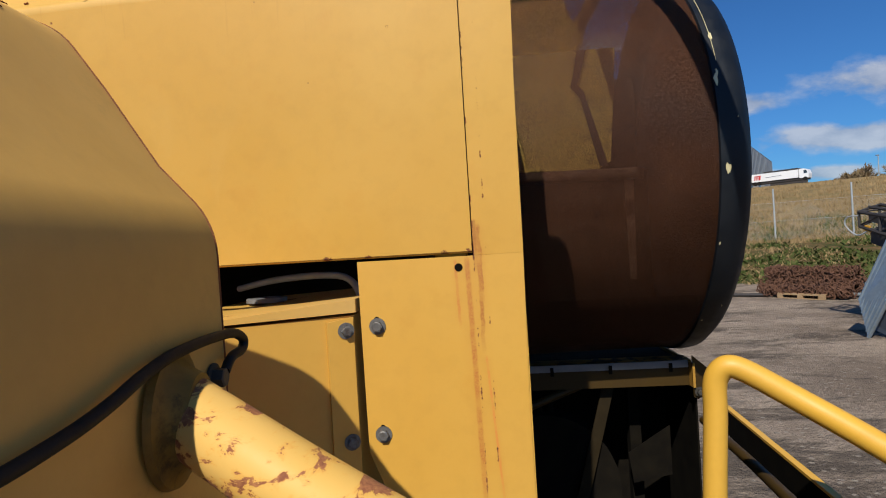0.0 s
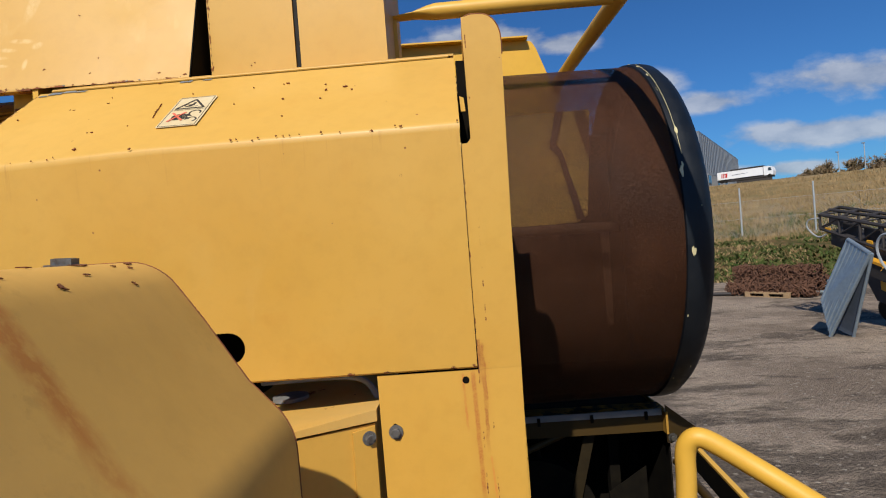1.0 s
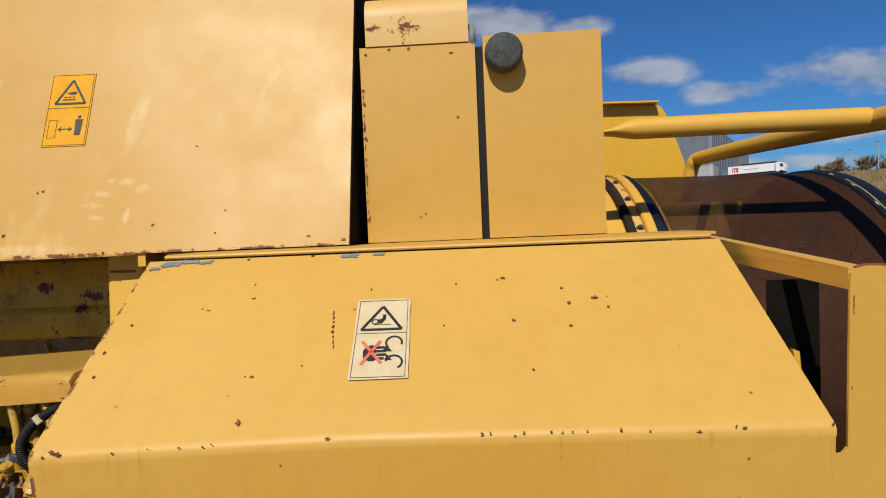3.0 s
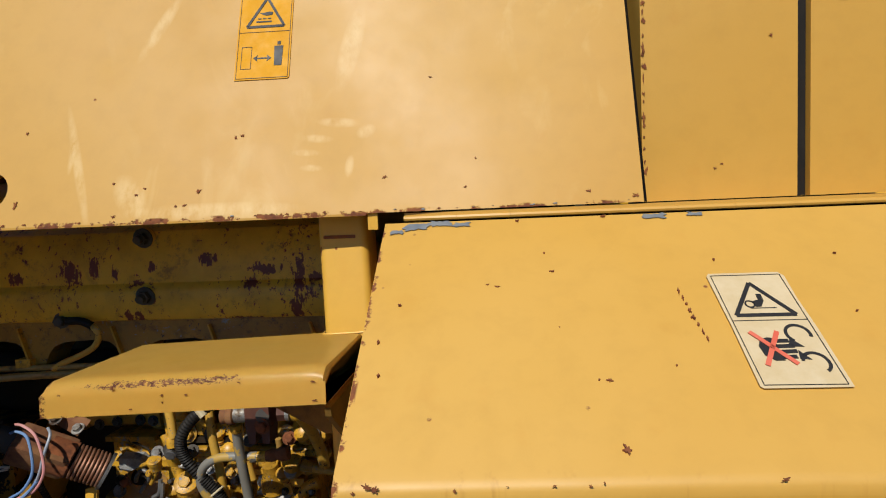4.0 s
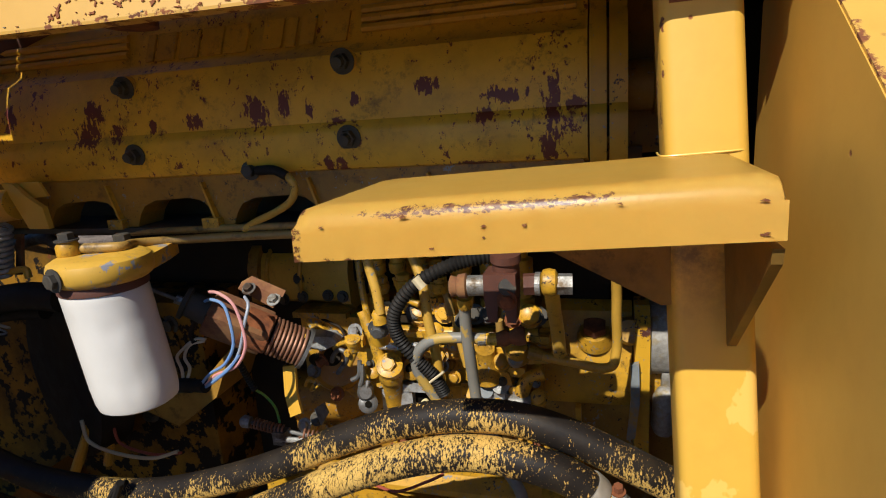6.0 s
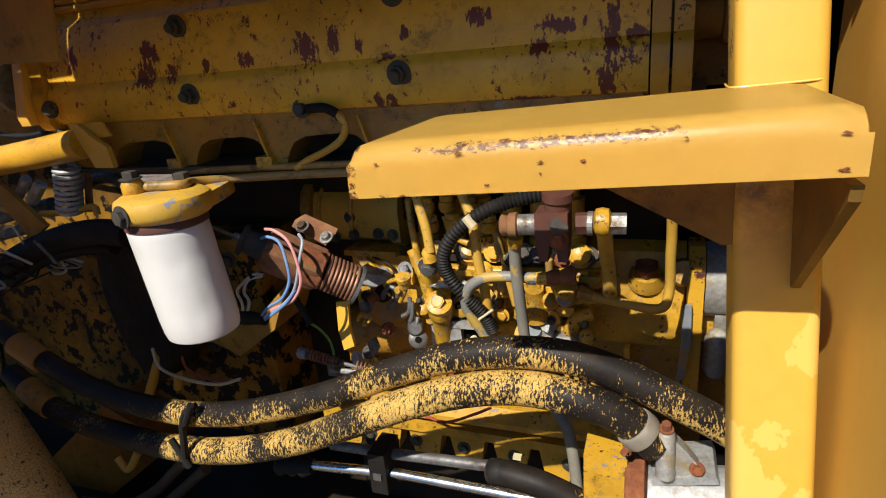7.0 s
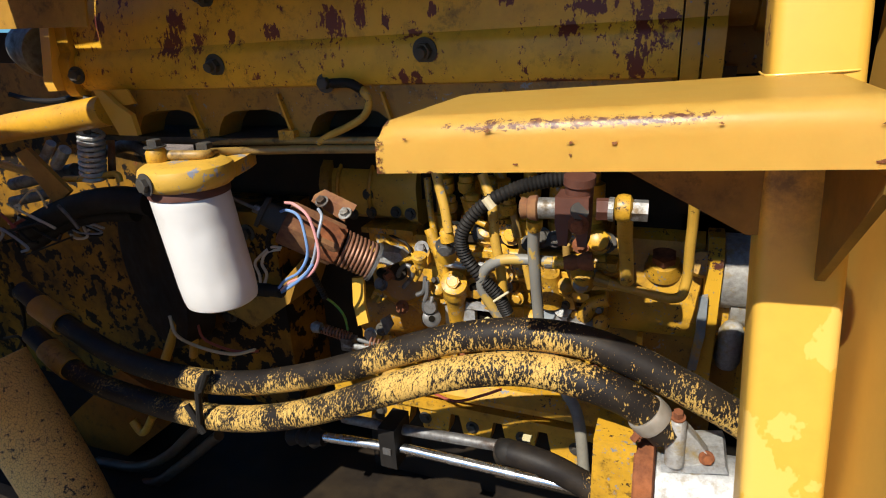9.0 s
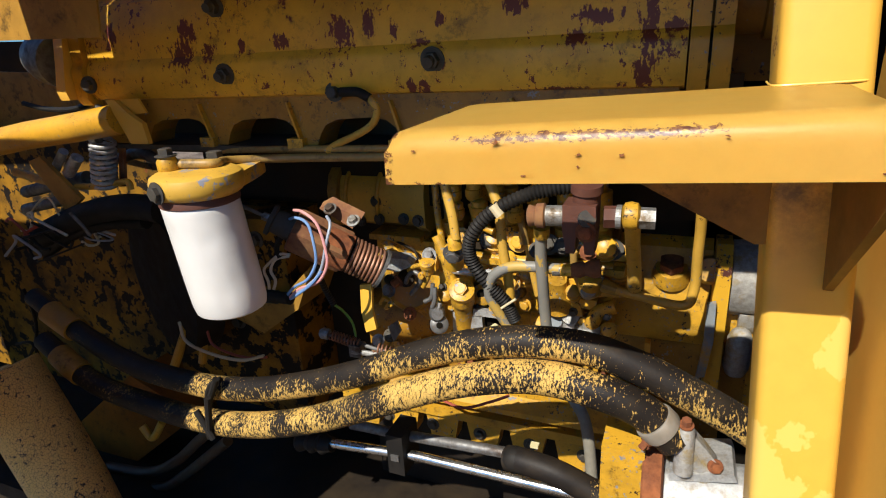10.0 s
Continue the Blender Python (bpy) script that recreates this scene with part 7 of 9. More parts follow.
part("far_web", sweep(BM(), [(0.37, 1.80), (0.37, 1.905), (0.50, 1.905), (0.50, 1.80)], -1.068, -1.030), "grimshade2", drive, bevel=0.006)
part("plug_seat", turned(BM(), (-1.142, 0.375, 2.030), (-1.142, 0.362, 2.049), ((0, 0.028), (0.5, 0.026), (1, 0.021)), 24), "casting", drive, smooth=True)
part("inspection_plug", hexbolt(BM(), (-1.142, 0.362, 2.049), (0, -0.40, 0.92), 0.0175, 0.011, False), "rusty", drive, "rusty hexagon plug")
part("bracket", sweep(BM(), [(0.37, 1.80), (0.37, 1.925), (0.40, 1.925), (0.40, 1.80)], -1.20, -1.06), "casting", drive, bevel=0.004)

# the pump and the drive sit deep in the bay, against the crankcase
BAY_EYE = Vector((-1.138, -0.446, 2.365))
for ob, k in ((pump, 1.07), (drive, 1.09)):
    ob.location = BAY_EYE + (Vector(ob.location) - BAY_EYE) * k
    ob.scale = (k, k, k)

# ---- pipes over the pump ----
inj = thing("injector_lines", (-1.4, 0.26, 2.0), "yellow steel injector lines and fittings over the pump", "pipe")
part("line", tube(BM(), [(-1.449, 0.270, 2.201), (-1.440, 0.265, 2.166), (-1.432, 0.262, 2.134), (-1.428, 0.260, 2.102)], 0.0072, 12), "pipe", inj, smooth=True)
part("collar", turned(BM(), (-1.433, 0.262, 2.105), (-1.431, 0.264, 2.087), ((0, 0.0075), (0.2, 0.010), (1, 0.011)), 14), "pump", inj, smooth=True)
part("union", hexbolt(BM(), (-1.436, 0.268, 2.077), (0.1, -0.9, -0.3), 0.0105, 0.010), "dullsteel", inj)
part("union_body", turned(BM(), (-1.439, 0.275, 2.081), (-1.445, 0.290, 2.050), ((0, 0.014), (1, 0.015)), 16), "pump", inj, smooth=True)
part("line", tube(BM(), [(-1.379, 0.270, 2.185), (-1.364, 0.262, 2.148), (-1.360, 0.260, 2.101), (-1.353, 0.262, 2.050), (-1.348, 0.268, 1.986), (-1.335, 0.270, 1.959)], 0.0072, 12), "pipe", inj, smooth=True)
part("line", tube(BM(), [(-1.295, 0.215, 2.142), (-1.298, 0.225, 2.101), (-1.297, 0.230, 2.068), (-1.296, 0.240, 2.022), (-1.293, 0.245, 1.969)], 0.0078, 12), "pipegrey", inj, smooth=True)
part("line_end", turned(BM(), (-1.294, 0.213, 2.144), (-1.295, 0.216, 2.129), ((0, 0.010), (0.7, 0.010), (1, 0.0078)), 14), "pump", inj, smooth=True)
loop = part("grey_loop", tube(BM(), [(-1.277, 0.240, 2.079), (-1.310, 0.236, 2.081), (-1.344, 0.235, 2.077), (-1.367, 0.236, 2.060), (-1.374, 0.240, 2.032), (-1.361, 0.245, 2.001), (-1.342, 0.250, 1.967)], 0.0074, 12), "pipegrey", inj, smooth=True)
part("loop_nut", rod(BM(), (-1.286, 0.240, 2.078), (-1.276, 0.241, 2.078), 0.0085, seg=14), "steel", loop)
part("loop_sleeve", rod(BM(), (-1.276, 0.241, 2.078), (-1.262, 0.243, 2.078), 0.0082, seg=14), "pump", loop)
part("loop_union", turned(BM(), (-1.263, 0.243, 2.078), (-1.226, 0.247, 2.083), ((0, 0.008), (0.3, 0.011), (0.5, 0.0085), (0.75, 0.0125), (1, 0.012)), 12), "rusty", loop, smooth=True)
big = part("banjo_head", turned(BM(), (-1.248, 0.310, 2.041), (-1.247, 0.324, 2.013), ((0, 0.009), (0.1, 0.0165), (0.75, 0.0175), (1, 0.013)), 20), "pump", inj, smooth=True)
part("banjo_base", turned(BM(), (-1.248, 0.304, 2.025), (-1.250, 0.314, 2.017), ((0, 0.011), (1, 0.0115)), 18), "gasket", big)
part("line", tube(BM(), [(-1.232, 0.318, 2.029), (-1.210, 0.318, 2.023), (-1.168, 0.320, 2.015), (-1.135, 0.320, 2.009), (-1.118, 0.320, 2.013), (-1.113, 0.320, 2.027), (-1.111, 0.318, 2.052), (-1.112, 0.310, 2.087), (-1.112, 0.300, 2.125), (-1.114, 0.280, 2.178)], 0.0068, 12), "pipe", inj, smooth=True)
part("line_nut", rod(BM(), (-1.232, 0.318, 2.029), (-1.212, 0.318, 2.024), 0.0105, 0.0085, 12), "pump", inj)
part("line", tube(BM(), [(-1.187, 0.200, 2.161), (-1.189, 0.250, 2.120), (-1.188, 0.285, 2.077), (-1.187, 0.305, 2.034)], 0.0092, 12), "pipe", inj, smooth=True)

valve = thing("overflow_valve", (-1.24, 0.19, 2.14), "brown cast valve block between zinc unions and brass elbows", "valve")
part("body", turned(BM(), (-1.238, 0.195, 2.206), (-1.239, 0.200, 2.175), ((0, 0.018), (0.3, 0.0185), (0.35, 0.016), (1, 0.016)), 20), "brownpaint", valve, smooth=True)
vb = BM()
sweep(vb, [(-1.2625, 2.152), (-1.2625, 2.184), (-1.225, 2.184), (-1.225, 2.152)], 0.178, 0.215, 1)
part("block", vb, "brownpaint", valve, bevel=0.003, smooth=True)
part("plate", turned(BM(), (-1.234, 0.176, 2.170), (-1.235, 0.180, 2.169), ((0, 0.010), (1, 0.0105)), 20), "boltdark", valve)
for px in (1, 2):
    part("ear", slab(BM(), [(-1.262 + 0.022 * (px - 1), 0.178, 2.152), (-1.246 + 0.022 * (px - 1), 0.178, 2.152), (-1.248 + 0.022 * (px - 1), 0.178, 2.126), (-1.258 + 0.022 * (px - 1), 0.178, 2.126)], (0, 1, 0), 0.03), "brownpaint", valve, bevel=0.002)
part("ear_bolt", hexbolt(BM(), (-1.235, 0.176, 2.154), (0, -1, 0), 0.008, 0.006), "rusty", valve)
part("zinc_union", rod(BM(), (-1.285, 0.195, 2.165), (-1.254, 0.197, 2.166), 0.0125, seg=20), "steel", valve, smooth=True)
part("union_hex", rod(BM(), (-1.259, 0.196, 2.166), (-1.252, 0.197, 2.166), 0.0142, seg=6), "steel", valve)
part("elbow", turned(BM(), (-1.307, 0.194, 2.164), (-1.284, 0.195, 2.165), ((0, 0.009), (0.1, 0.0135), (0.4, 0.0115), (0.5, 0.0145), (0.9, 0.0155), (1, 0.012)), 18), "rustyel", valve, smooth=True)
part("right_nut", rod(BM(), (-1.219, 0.198, 2.167), (-1.205, 0.200, 2.167), 0.0130, seg=6), "brownpaint", valve)
part("washer", rod(BM(), (-1.205, 0.200, 2.167), (-1.199, 0.200, 2.167), 0.0140, seg=20), "steel", valve)
part("right_banjo", turned(BM(), (-1.199, 0.200, 2.169), (-1.179, 0.201, 2.169), ((0, 0.010), (0.15, 0.015), (0.5, 0.0165), (0.85, 0.015), (1, 0.010)), 20), "pump", valve, smooth=True)
part("cap_nut", rod(BM(), (-1.181, 0.201, 2.167), (-1.163, 0.202, 2.167), 0.0125, seg=6), "steel", valve, "zinc cap nut")

corr = thing("corrugated_conduit", (-1.35, 0.25, 2.0), "black corrugated cable conduit with a cable tie", "conduit")
part("conduit", tube(BM(), [(-1.248, 0.245, 2.191), (-1.288, 0.235, 2.187), (-1.326, 0.228, 2.176), (-1.368, 0.226, 2.151), (-1.395, 0.228, 2.115), (-1.395, 0.234, 2.080), (-1.373, 0.240, 2.045), (-1.352, 0.245, 2.019), (-1.341, 0.250, 1.992)], 0.0098, 14, per=16, ripple=0.0018), "rubber", corr, smooth=True)
part("cable_tie", tube(BM(), [(-1.359, 0.219, 2.167), (-1.349, 0.219, 2.154)], 0.0065, 10, False), "tie", corr)
part("cable_tie", tube(BM(), [(-1.356, 0.236, 2.014), (-1.335, 0.236, 2.031)], 0.0018, 8, False), "tie", corr)

# ---- heater and radiator hoses ----
hose1 = thing("coolant_hose", (-1.5, 0.1, 1.95), "long black coolant hose with cracked yellow overspray", "hose", "coolant hoses")
part("hose", tube(BM(), [(-2.290, 0.180, 1.943), (-2.158, 0.160, 1.898), (-1.990, 0.130, 1.874), (-1.814, 0.105, 1.884), (-1.697, 0.100, 1.901), (-1.594, 0.100, 1.931), (-1.500, 0.100, 1.968), (-1.408, 0.100, 2.011), (-1.335, 0.100, 2.037), (-1.275, 0.100, 2.048), (-1.220, 0.100, 2.049), (-1.167, 0.100, 2.036), (-1.112, 0.100, 2.012), (-1.062, 0.110, 1.981), (-1.027, 0.120, 1.953)], 0.0182, 20), "hose", hose1, smooth=True)
part("sleeve", tube(BM(), [(-2.238, 0.1705, 1.921), (-2.20, 0.166, 1.908), (-2.163, 0.161, 1.898)], 0.0225, 18), "chute", hose1, smooth=True)
hose2 = thing("coolant_hose", (-1.5, 0.08, 1.9), "shorter black coolant hose with cracked yellow overspray", "hose", "coolant hoses")
part("hose", tube(BM(), [(-2.290, 0.172, 1.850), (-2.127, 0.140, 1.807), (-1.938, 0.110, 1.814), (-1.787, 0.085, 1.836), (-1.682, 0.080, 1.856), (-1.580, 0.080, 1.889), (-1.477, 0.080, 1.938), (-1.396, 0.080, 1.978), (-1.317, 0.080, 2.007), (-1.253, 0.080, 2.017), (-1.193, 0.080, 2.009), (-1.154, 0.085, 1.991), (-1.1245, 0.090, 1.9605)], 0.0192, 20), "hoselow", hose2, smooth=True)
part("sleeve", tube(BM(), [(-2.236, 0.162, 1.832), (-2.20, 0.154, 1.820), (-2.158, 0.146, 1.811)], 0.0225, 18), "chute", hose2, smooth=True)
part("hose_clamp", turned(BM(), (-1.1475, 0.086, 1.9845), (-1.1365, 0.088, 1.9730), ((0, 0.0192), (0, 0.0214), (0.15, 0.0222), (0.85, 0.0222), (1, 0.0214), (1, 0.0192)), 24), "zincband", hose2, "zinc band clamp", smooth=True)
part("clamp_screw", hexbolt(BM(), (-1.151, 0.078, 1.962), (-0.5, -0.3, -0.8), 0.0040, 0.008), "rusty", hose2)
ties = thing("hose_tie", (-1.76, 0.08, 1.83), "black cable tie holding two hoses together", "tie")
for a, b in (((-1.738, 0.075, 1.926), (-1.765, 0.075, 1.878)), ((-1.746, 0.060, 1.902), (-1.759, 0.060, 1.830)), ((-1.775, 0.060, 1.874), (-1.750, 0.058, 1.831))):
    part("band", tube(BM(), [a, b], 0.005, 8, False), "rubber", ties)
part("loop", tube(BM(), [(-1.740, 0.086, 1.919), (-1.756, 0.080, 1.910), (-1.767, 0.078, 1.889), (-1.766, 0.080, 1.867)], 0.004, 8), "rubber", ties, smooth=True)

thermo = thing("coolant_pump", (-1.08, 0.12, 1.85), "bare cast aluminium coolant outlet on a yellow block with rusty flange", "pump")
part("elbow", tube(BM(), [(-1.130, 0.092, 1.966), (-1.120, 0.094, 1.956), (-1.108, 0.098, 1.943), (-1.096, 0.100, 1.926), (-1.090, 0.100, 1.902)], 0.0135, 18), "roughalu", thermo, smooth=True)
part("boss", turned(BM(), (-1.115, 0.085, 1.983), (-1.114, 0.085, 1.928), ((0, 0.0075), (0.05, 0.009), (1, 0.010)), 16), "roughalu", thermo, smooth=True)
part("boss_bolt", hexbolt(BM(), (-1.115, 0.085, 1.985), (0, -0.2, 1), 0.0050, 0.007), "rusty", thermo)
part("web", slab(BM(), [(-1.110, 0.088, 1.971), (-1.106, 0.088, 1.971), (-1.094, 0.088, 1.958), (-1.083, 0.088, 1.944), (-1.079, 0.088, 1.924), (-1.108, 0.088, 1.918)], (0, 1, 0), 0.014), "roughalu", thermo, bevel=0.003, smooth=True)
part("foot", slab(BM(), [(-1.126, 0.085, 1.922), (-1.066, 0.085, 1.936), (-1.062, 0.085, 1.927), (-1.126, 0.085, 1.912)], (0, 1, 0), 0.06), "alu", thermo, bevel=0.003, smooth=True)
part("foot_bolt", hexbolt(BM(), (-1.084, 0.088, 1.940), (0.2, -0.9, 0.3), 0.0052, 0.006), "rusty", thermo)
part("cylinder", rod(BM(), (-1.133, 0.105, 1.872), (-1.034, 0.105, 1.884), 0.043, seg=32), "alu", thermo, "smooth pale aluminium barrel", smooth=True)
part("rusty_flange", turned(BM(), (-1.152, 0.105, 1.876), (-1.130, 0.105, 1.877), ((0, 0.02), (0, 0.052), (0.1, 0.054), (0.9, 0.053), (1, 0.046), (1, 0.02)), 28), "rusty", thermo, smooth=True)
part("block", box(BM(), -1.198, -1.152, 0.09, 0.17, 1.80, 1.934), "casting", thermo, bevel=0.007, smooth=True)

# ---- control rods, springs and loose lines low in the bay ----
rods = thing("control_rods", (-1.45, 0.16, 1.8), "pair of steel control rods held by a black clamp", "rod")
part("rod", tube(BM(), [(-1.582, 0.170, 1.816), (-1.483, 0.165, 1.823), (-1.308, 0.160, 1.837)], 0.0078, 14, False), "dullsteel", rods, smooth=True)
part("rod", tube(BM(), [(-1.615, 0.150, 1.788), (-1.461, 0.150, 1.803), (-1.242, 0.150, 1.803), (-1.165, 0.150, 1.803)], 0.0072, 14, False), "chrome", rods, "bright worn control rod", smooth=True)
part("clamp", box(BM(), -1.502, -1.476, 0.135, 0.185, 1.775, 1.842), "rubber", rods, bevel=0.005, smooth=True)
part("clamp_slot", box(BM(), -1.4955, -1.483, 0.1325, 0.136, 1.80, 1.81), "dullsteel", rods)
part("boot", turned(BM(), (-1.675, 0.150, 1.777), (-1.608, 0.150, 1.786), ((0, 0.012), (0.1, 0.017), (0.3, 0.012), (0.45, 0.017), (0.6, 0.012), (0.75, 0.017), (0.9, 0.012), (1, 0.012)), 18), "rubber", rods, smooth=True)
thick = thing("return_hose", (-1.2, 0.1, 1.83), "thick black hose with a rounded cap end", "hose")
part("hose", tube(BM(), [(-1.318, 0.130, 1.854), (-1.298, 0.125, 1.859), (-1.258, 0.120, 1.858), (-1.223, 0.120, 1.846), (-1.176, 0.120, 1.826), (-1.131, 0.120, 1.806)], 0.0165, 18), "hosereturn", thick, smooth=True)
part("cap", ellipsoid(BM(), (-1.307, 0.126, 1.859), (0.019, 0.017, 0.016)), "rubber", thick, smooth=True)
part("tab", box(BM(), -1.286, -1.276, 0.118, 0.126, 1.888, 1.892), "cream", thick)
gcab = thing("grey_hose", (-1.27, 0.25, 1.75), "thin grey hose running down behind the coolant hoses", "hose")
part("hose", tube(BM(), [(-1.265, 0.260, 1.881), (-1.243, 0.250, 1.855), (-1.233, 0.245, 1.820), (-1.226, 0.240, 1.766), (-1.220, 0.240, 1.694)], 0.0085, 12), "hosegrey", gcab, smooth=True)
cbox = thing("relay_box", (-1.33, 0.33, 1.86), "small black box with a loose wire", "box")
part("case", box(BM(), -1.385, -1.285, 0.335, 0.385, 1.862, 1.902), "rubber", cbox, bevel=0.004)
part("wire", tube(BM(), [(-1.486, 0.300, 1.795), (-1.442, 0.290, 1.795), (-1.392, 0.290, 1.818), (-1.366, 0.300, 1.828)], 0.0025, 8), "wire_red", cbox, smooth=True)
link = thing("spring_link", (-1.65, 0.29, 1.87), "thin link rod with two copper-brown springs", "spring")
part("rod", rod(BM(), (-1.700, 0.280, 1.902), (-1.500, 0.300, 1.859), 0.0035, seg=10), "dullsteel", link)
part("spring", coil(BM(), (-1.678, 0.280, 1.900), (-1.627, 0.285, 1.887), 0.0078, 0.0018, 9), "copper", link, smooth=True)
part("spring", coil(BM(), (-1.596, 0.287, 1.883), (-1.538, 0.295, 1.869), 0.0088, 0.0019, 9), "copper", link, smooth=True)
part("end_nut", turned(BM(), (-1.699, 0.278, 1.903), (-1.682, 0.280, 1.900), ((0, 0.006), (0.3, 0.0105), (1, 0.0095)), 12), "steel", link)
part("yoke", box(BM(), -1.640, -1.618, 0.272, 0.292, 1.868, 1.890), "dullsteel", link, bevel=0.003)
part("yoke_pin", rod(BM(), (-1.636, 0.275, 1.877), (-1.543, 0.285, 1.875), 0.005, seg=10), "steel", link)

# ---- forward end of the bay ----
arm = thing("support_arm", (-2.05, 0.2, 2.2), "yellow tube arm with a lit bracket plate", "arm")
part("tube", tube(BM(), [(-2.455, 0.200, 2.216), (-2.193, 0.200, 2.253), (-2.075, 0.200, 2.266), (-1.961, 0.200, 2.280)], 0.0235, 20, False), "engine", arm, smooth=True)
part("plate", slab(BM(), [(-1.972, 0.190, 2.311), (-1.952, 0.190, 2.310), (-1.925, 0.186, 2.290), (-1.897, 0.184, 2.275), (-1.893, 0.184, 2.244), (-1.933, 0.186, 2.244), (-1.949, 0.190, 2.271), (-1.962, 0.190, 2.293)], (0, 1, 0), 0.008), "rail", arm, bevel=0.0015)
part("strap", slab(BM(), [(-1.957, 0.200, 2.310), (-1.914, 0.200, 2.310), (-1.902, 0.200, 2.289), (-1.940, 0.200, 2.286)], (0, 1, 0), 0.004), "rail", arm)
part("stud", rod(BM(), (-2.027, 0.220, 2.299), (-2.050, 0.220, 2.240), 0.006, seg=12), "dullsteel", arm)
lk = thing("throttle_spring", (-2.05, 0.24, 2.1), "zinc coil spring on a throttle linkage", "spring")
part("spring", coil(BM(), (-2.033, 0.215, 2.245), (-2.056, 0.215, 2.166), 0.0180, 0.0036, 9), "alu", lk, smooth=True)
part("spindle", rod(BM(), (-2.057, 0.230, 2.248), (-2.073, 0.230, 2.160), 0.006, seg=10), "dark", lk)
part("lever", tube(BM(), [(-2.137, 0.220, 2.159), (-2.066, 0.220, 2.163), (-2.008, 0.220, 2.173), (-2.001, 0.220, 2.159)], 0.0055, 10), "pipe", lk, smooth=True)
part("lever", slab(BM(), [(-2.030, 0.240, 2.231), (-2.021, 0.240, 2.231), (-2.041, 0.240, 2.158), (-2.055, 0.240, 2.157)], (0, 1, 0), 0.006), "rustyel", lk)
for a, b, m, r in (((-2.333, 0.250, 2.133), (-2.145, 0.250, 2.169), "dullsteel", 0.012), ((-2.334, 0.240, 2.101), (-2.194, 0.240, 2.128), "dullsteel", 0.010), ((-2.208, 0.220, 2.165), (-2.145, 0.220, 2.222), "alu", 0.008), ((-2.149, 0.220, 2.182), (-2.114, 0.220, 2.212), "alu", 0.010), ((-2.294, 0.220, 2.180), (-2.208, 0.220, 2.165), "pipe", 0.008)):
    part("link", rod(BM(), a, b, r, seg=14), m, lk, smooth=True)
part("strut", slab(BM(), [(-2.217, 0.200, 2.206), (-2.183, 0.200, 2.216), (-2.104, 0.200, 2.143), (-2.151, 0.200, 2.115)], (0, 1, 0), 0.008), "chute", lk)
part("bow", tube(BM(), [(-2.092, 0.280, 2.198), (-2.032, 0.280, 2.210), (-1.992, 0.280, 2.193), (-1.975, 0.280, 2.158)], 0.010, 12), "dullsteel", lk, smooth=True)
part("cover_lug", sweep(BM(), [(0.20, 2.31), (0.196, 2.325), (0.204, 2.36), (0.212, 2.40), (0.222, 2.44), (0.25, 2.46), (0.30, 2.46), (0.30, 2.31)], -2.085, -2.064), "rail", engine, "rounded end flange of the rocker cover", bevel=0.004, smooth=True)
part("lug_bolt", hexbolt(BM(), (-2.010, 0.200, 2.333), (0.2, -1, 0), 0.009, 0.008), "boltdark", engine)
part("end_cap", turned(BM(), (-2.108, 0.240, 2.369), (-2.207, 0.260, 2.383), ((0, 0.044), (0.4, 0.044), (0.75, 0.036), (1, 0.012)), 28), "dullsteel", engine, "dark rounded end cap", smooth=True)
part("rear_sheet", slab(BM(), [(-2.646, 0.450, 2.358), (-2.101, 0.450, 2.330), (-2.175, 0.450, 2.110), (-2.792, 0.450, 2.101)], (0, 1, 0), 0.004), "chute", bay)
part("hanging_cable", tube(BM(), [(-2.342, 0.300, 2.298), (-2.283, 0.300, 2.287), (-2.199, 0.290, 2.286), (-2.122, 0.280, 2.297)], 0.005, 8), "rubber", bay, smooth=True)
belt = thing("drive_belt", (-2.0, 0.3, 2.0), "black ribbed drive belt over a big pulley", "belt")
pc = Vector((-2.060, 0.280, 1.956))
part("belt", tube(BM(), [(-2.263, 0.200, 2.056), (-2.169, 0.200, 2.093), (-2.071, 0.200, 2.123), (-1.993, 0.205, 2.134), (-1.931, 0.210, 2.130)], 0.022, 14), "rubber", belt, smooth=True)
part("belt", tube(BM(), [(-2.277, 0.220, 2.024), (-2.178, 0.220, 2.070), (-2.080, 0.220, 2.096), (-1.989, 0.225, 2.103)], 0.014, 12), "rubber", belt, smooth=True)
part("band", tube(BM(), [(-2.105, 0.175, 2.125), (-2.078, 0.170, 2.108), (-2.070, 0.175, 2.086)], 0.003, 8), "dullsteel", belt)
part("pulley", turned(BM(), pc, pc + Vector((0.02, 0.05, 0)), ((0, 0.03), (0, 0.15), (1, 0.15)), 44), "dark", belt, smooth=True)
loom = thing("wire_loom", (-2.15, 0.22, 2.0), "tangle of loose old wires hanging in the bay", "cable")
random.seed(23)
for k in range(13):
    x0, y0 = random.uniform(-20, 70), random.uniform(385, 470)
    u = random.uniform(0.15, 0.26)
    o = Vector((-2.231, 0.200, 2.058))
    ex, ez = Vector((0.0011, 0, 0)), Vector((0, 0, -0.00098))
    pts = []
    for s in range(5):
        q = Vector((x0 + 26 * s * random.uniform(0.4, 1.3) - 40, 0, y0 + 18 * math.sin(s * 1.3 + k) + random.uniform(-14, 14) - 450))
        pts.append(o + ex * q.x + ez * q.z + Vector((0, u - 0.2 + random.uniform(-0.01, 0.01), 0)))
    part("wire", tube(BM(), pts, random.choice((0.0018, 0.0025, 0.003)), 6), random.choice(("wire_white", "wire_red", "wire_grey", "rubber", "tie", "rubber")), loom, smooth=True)
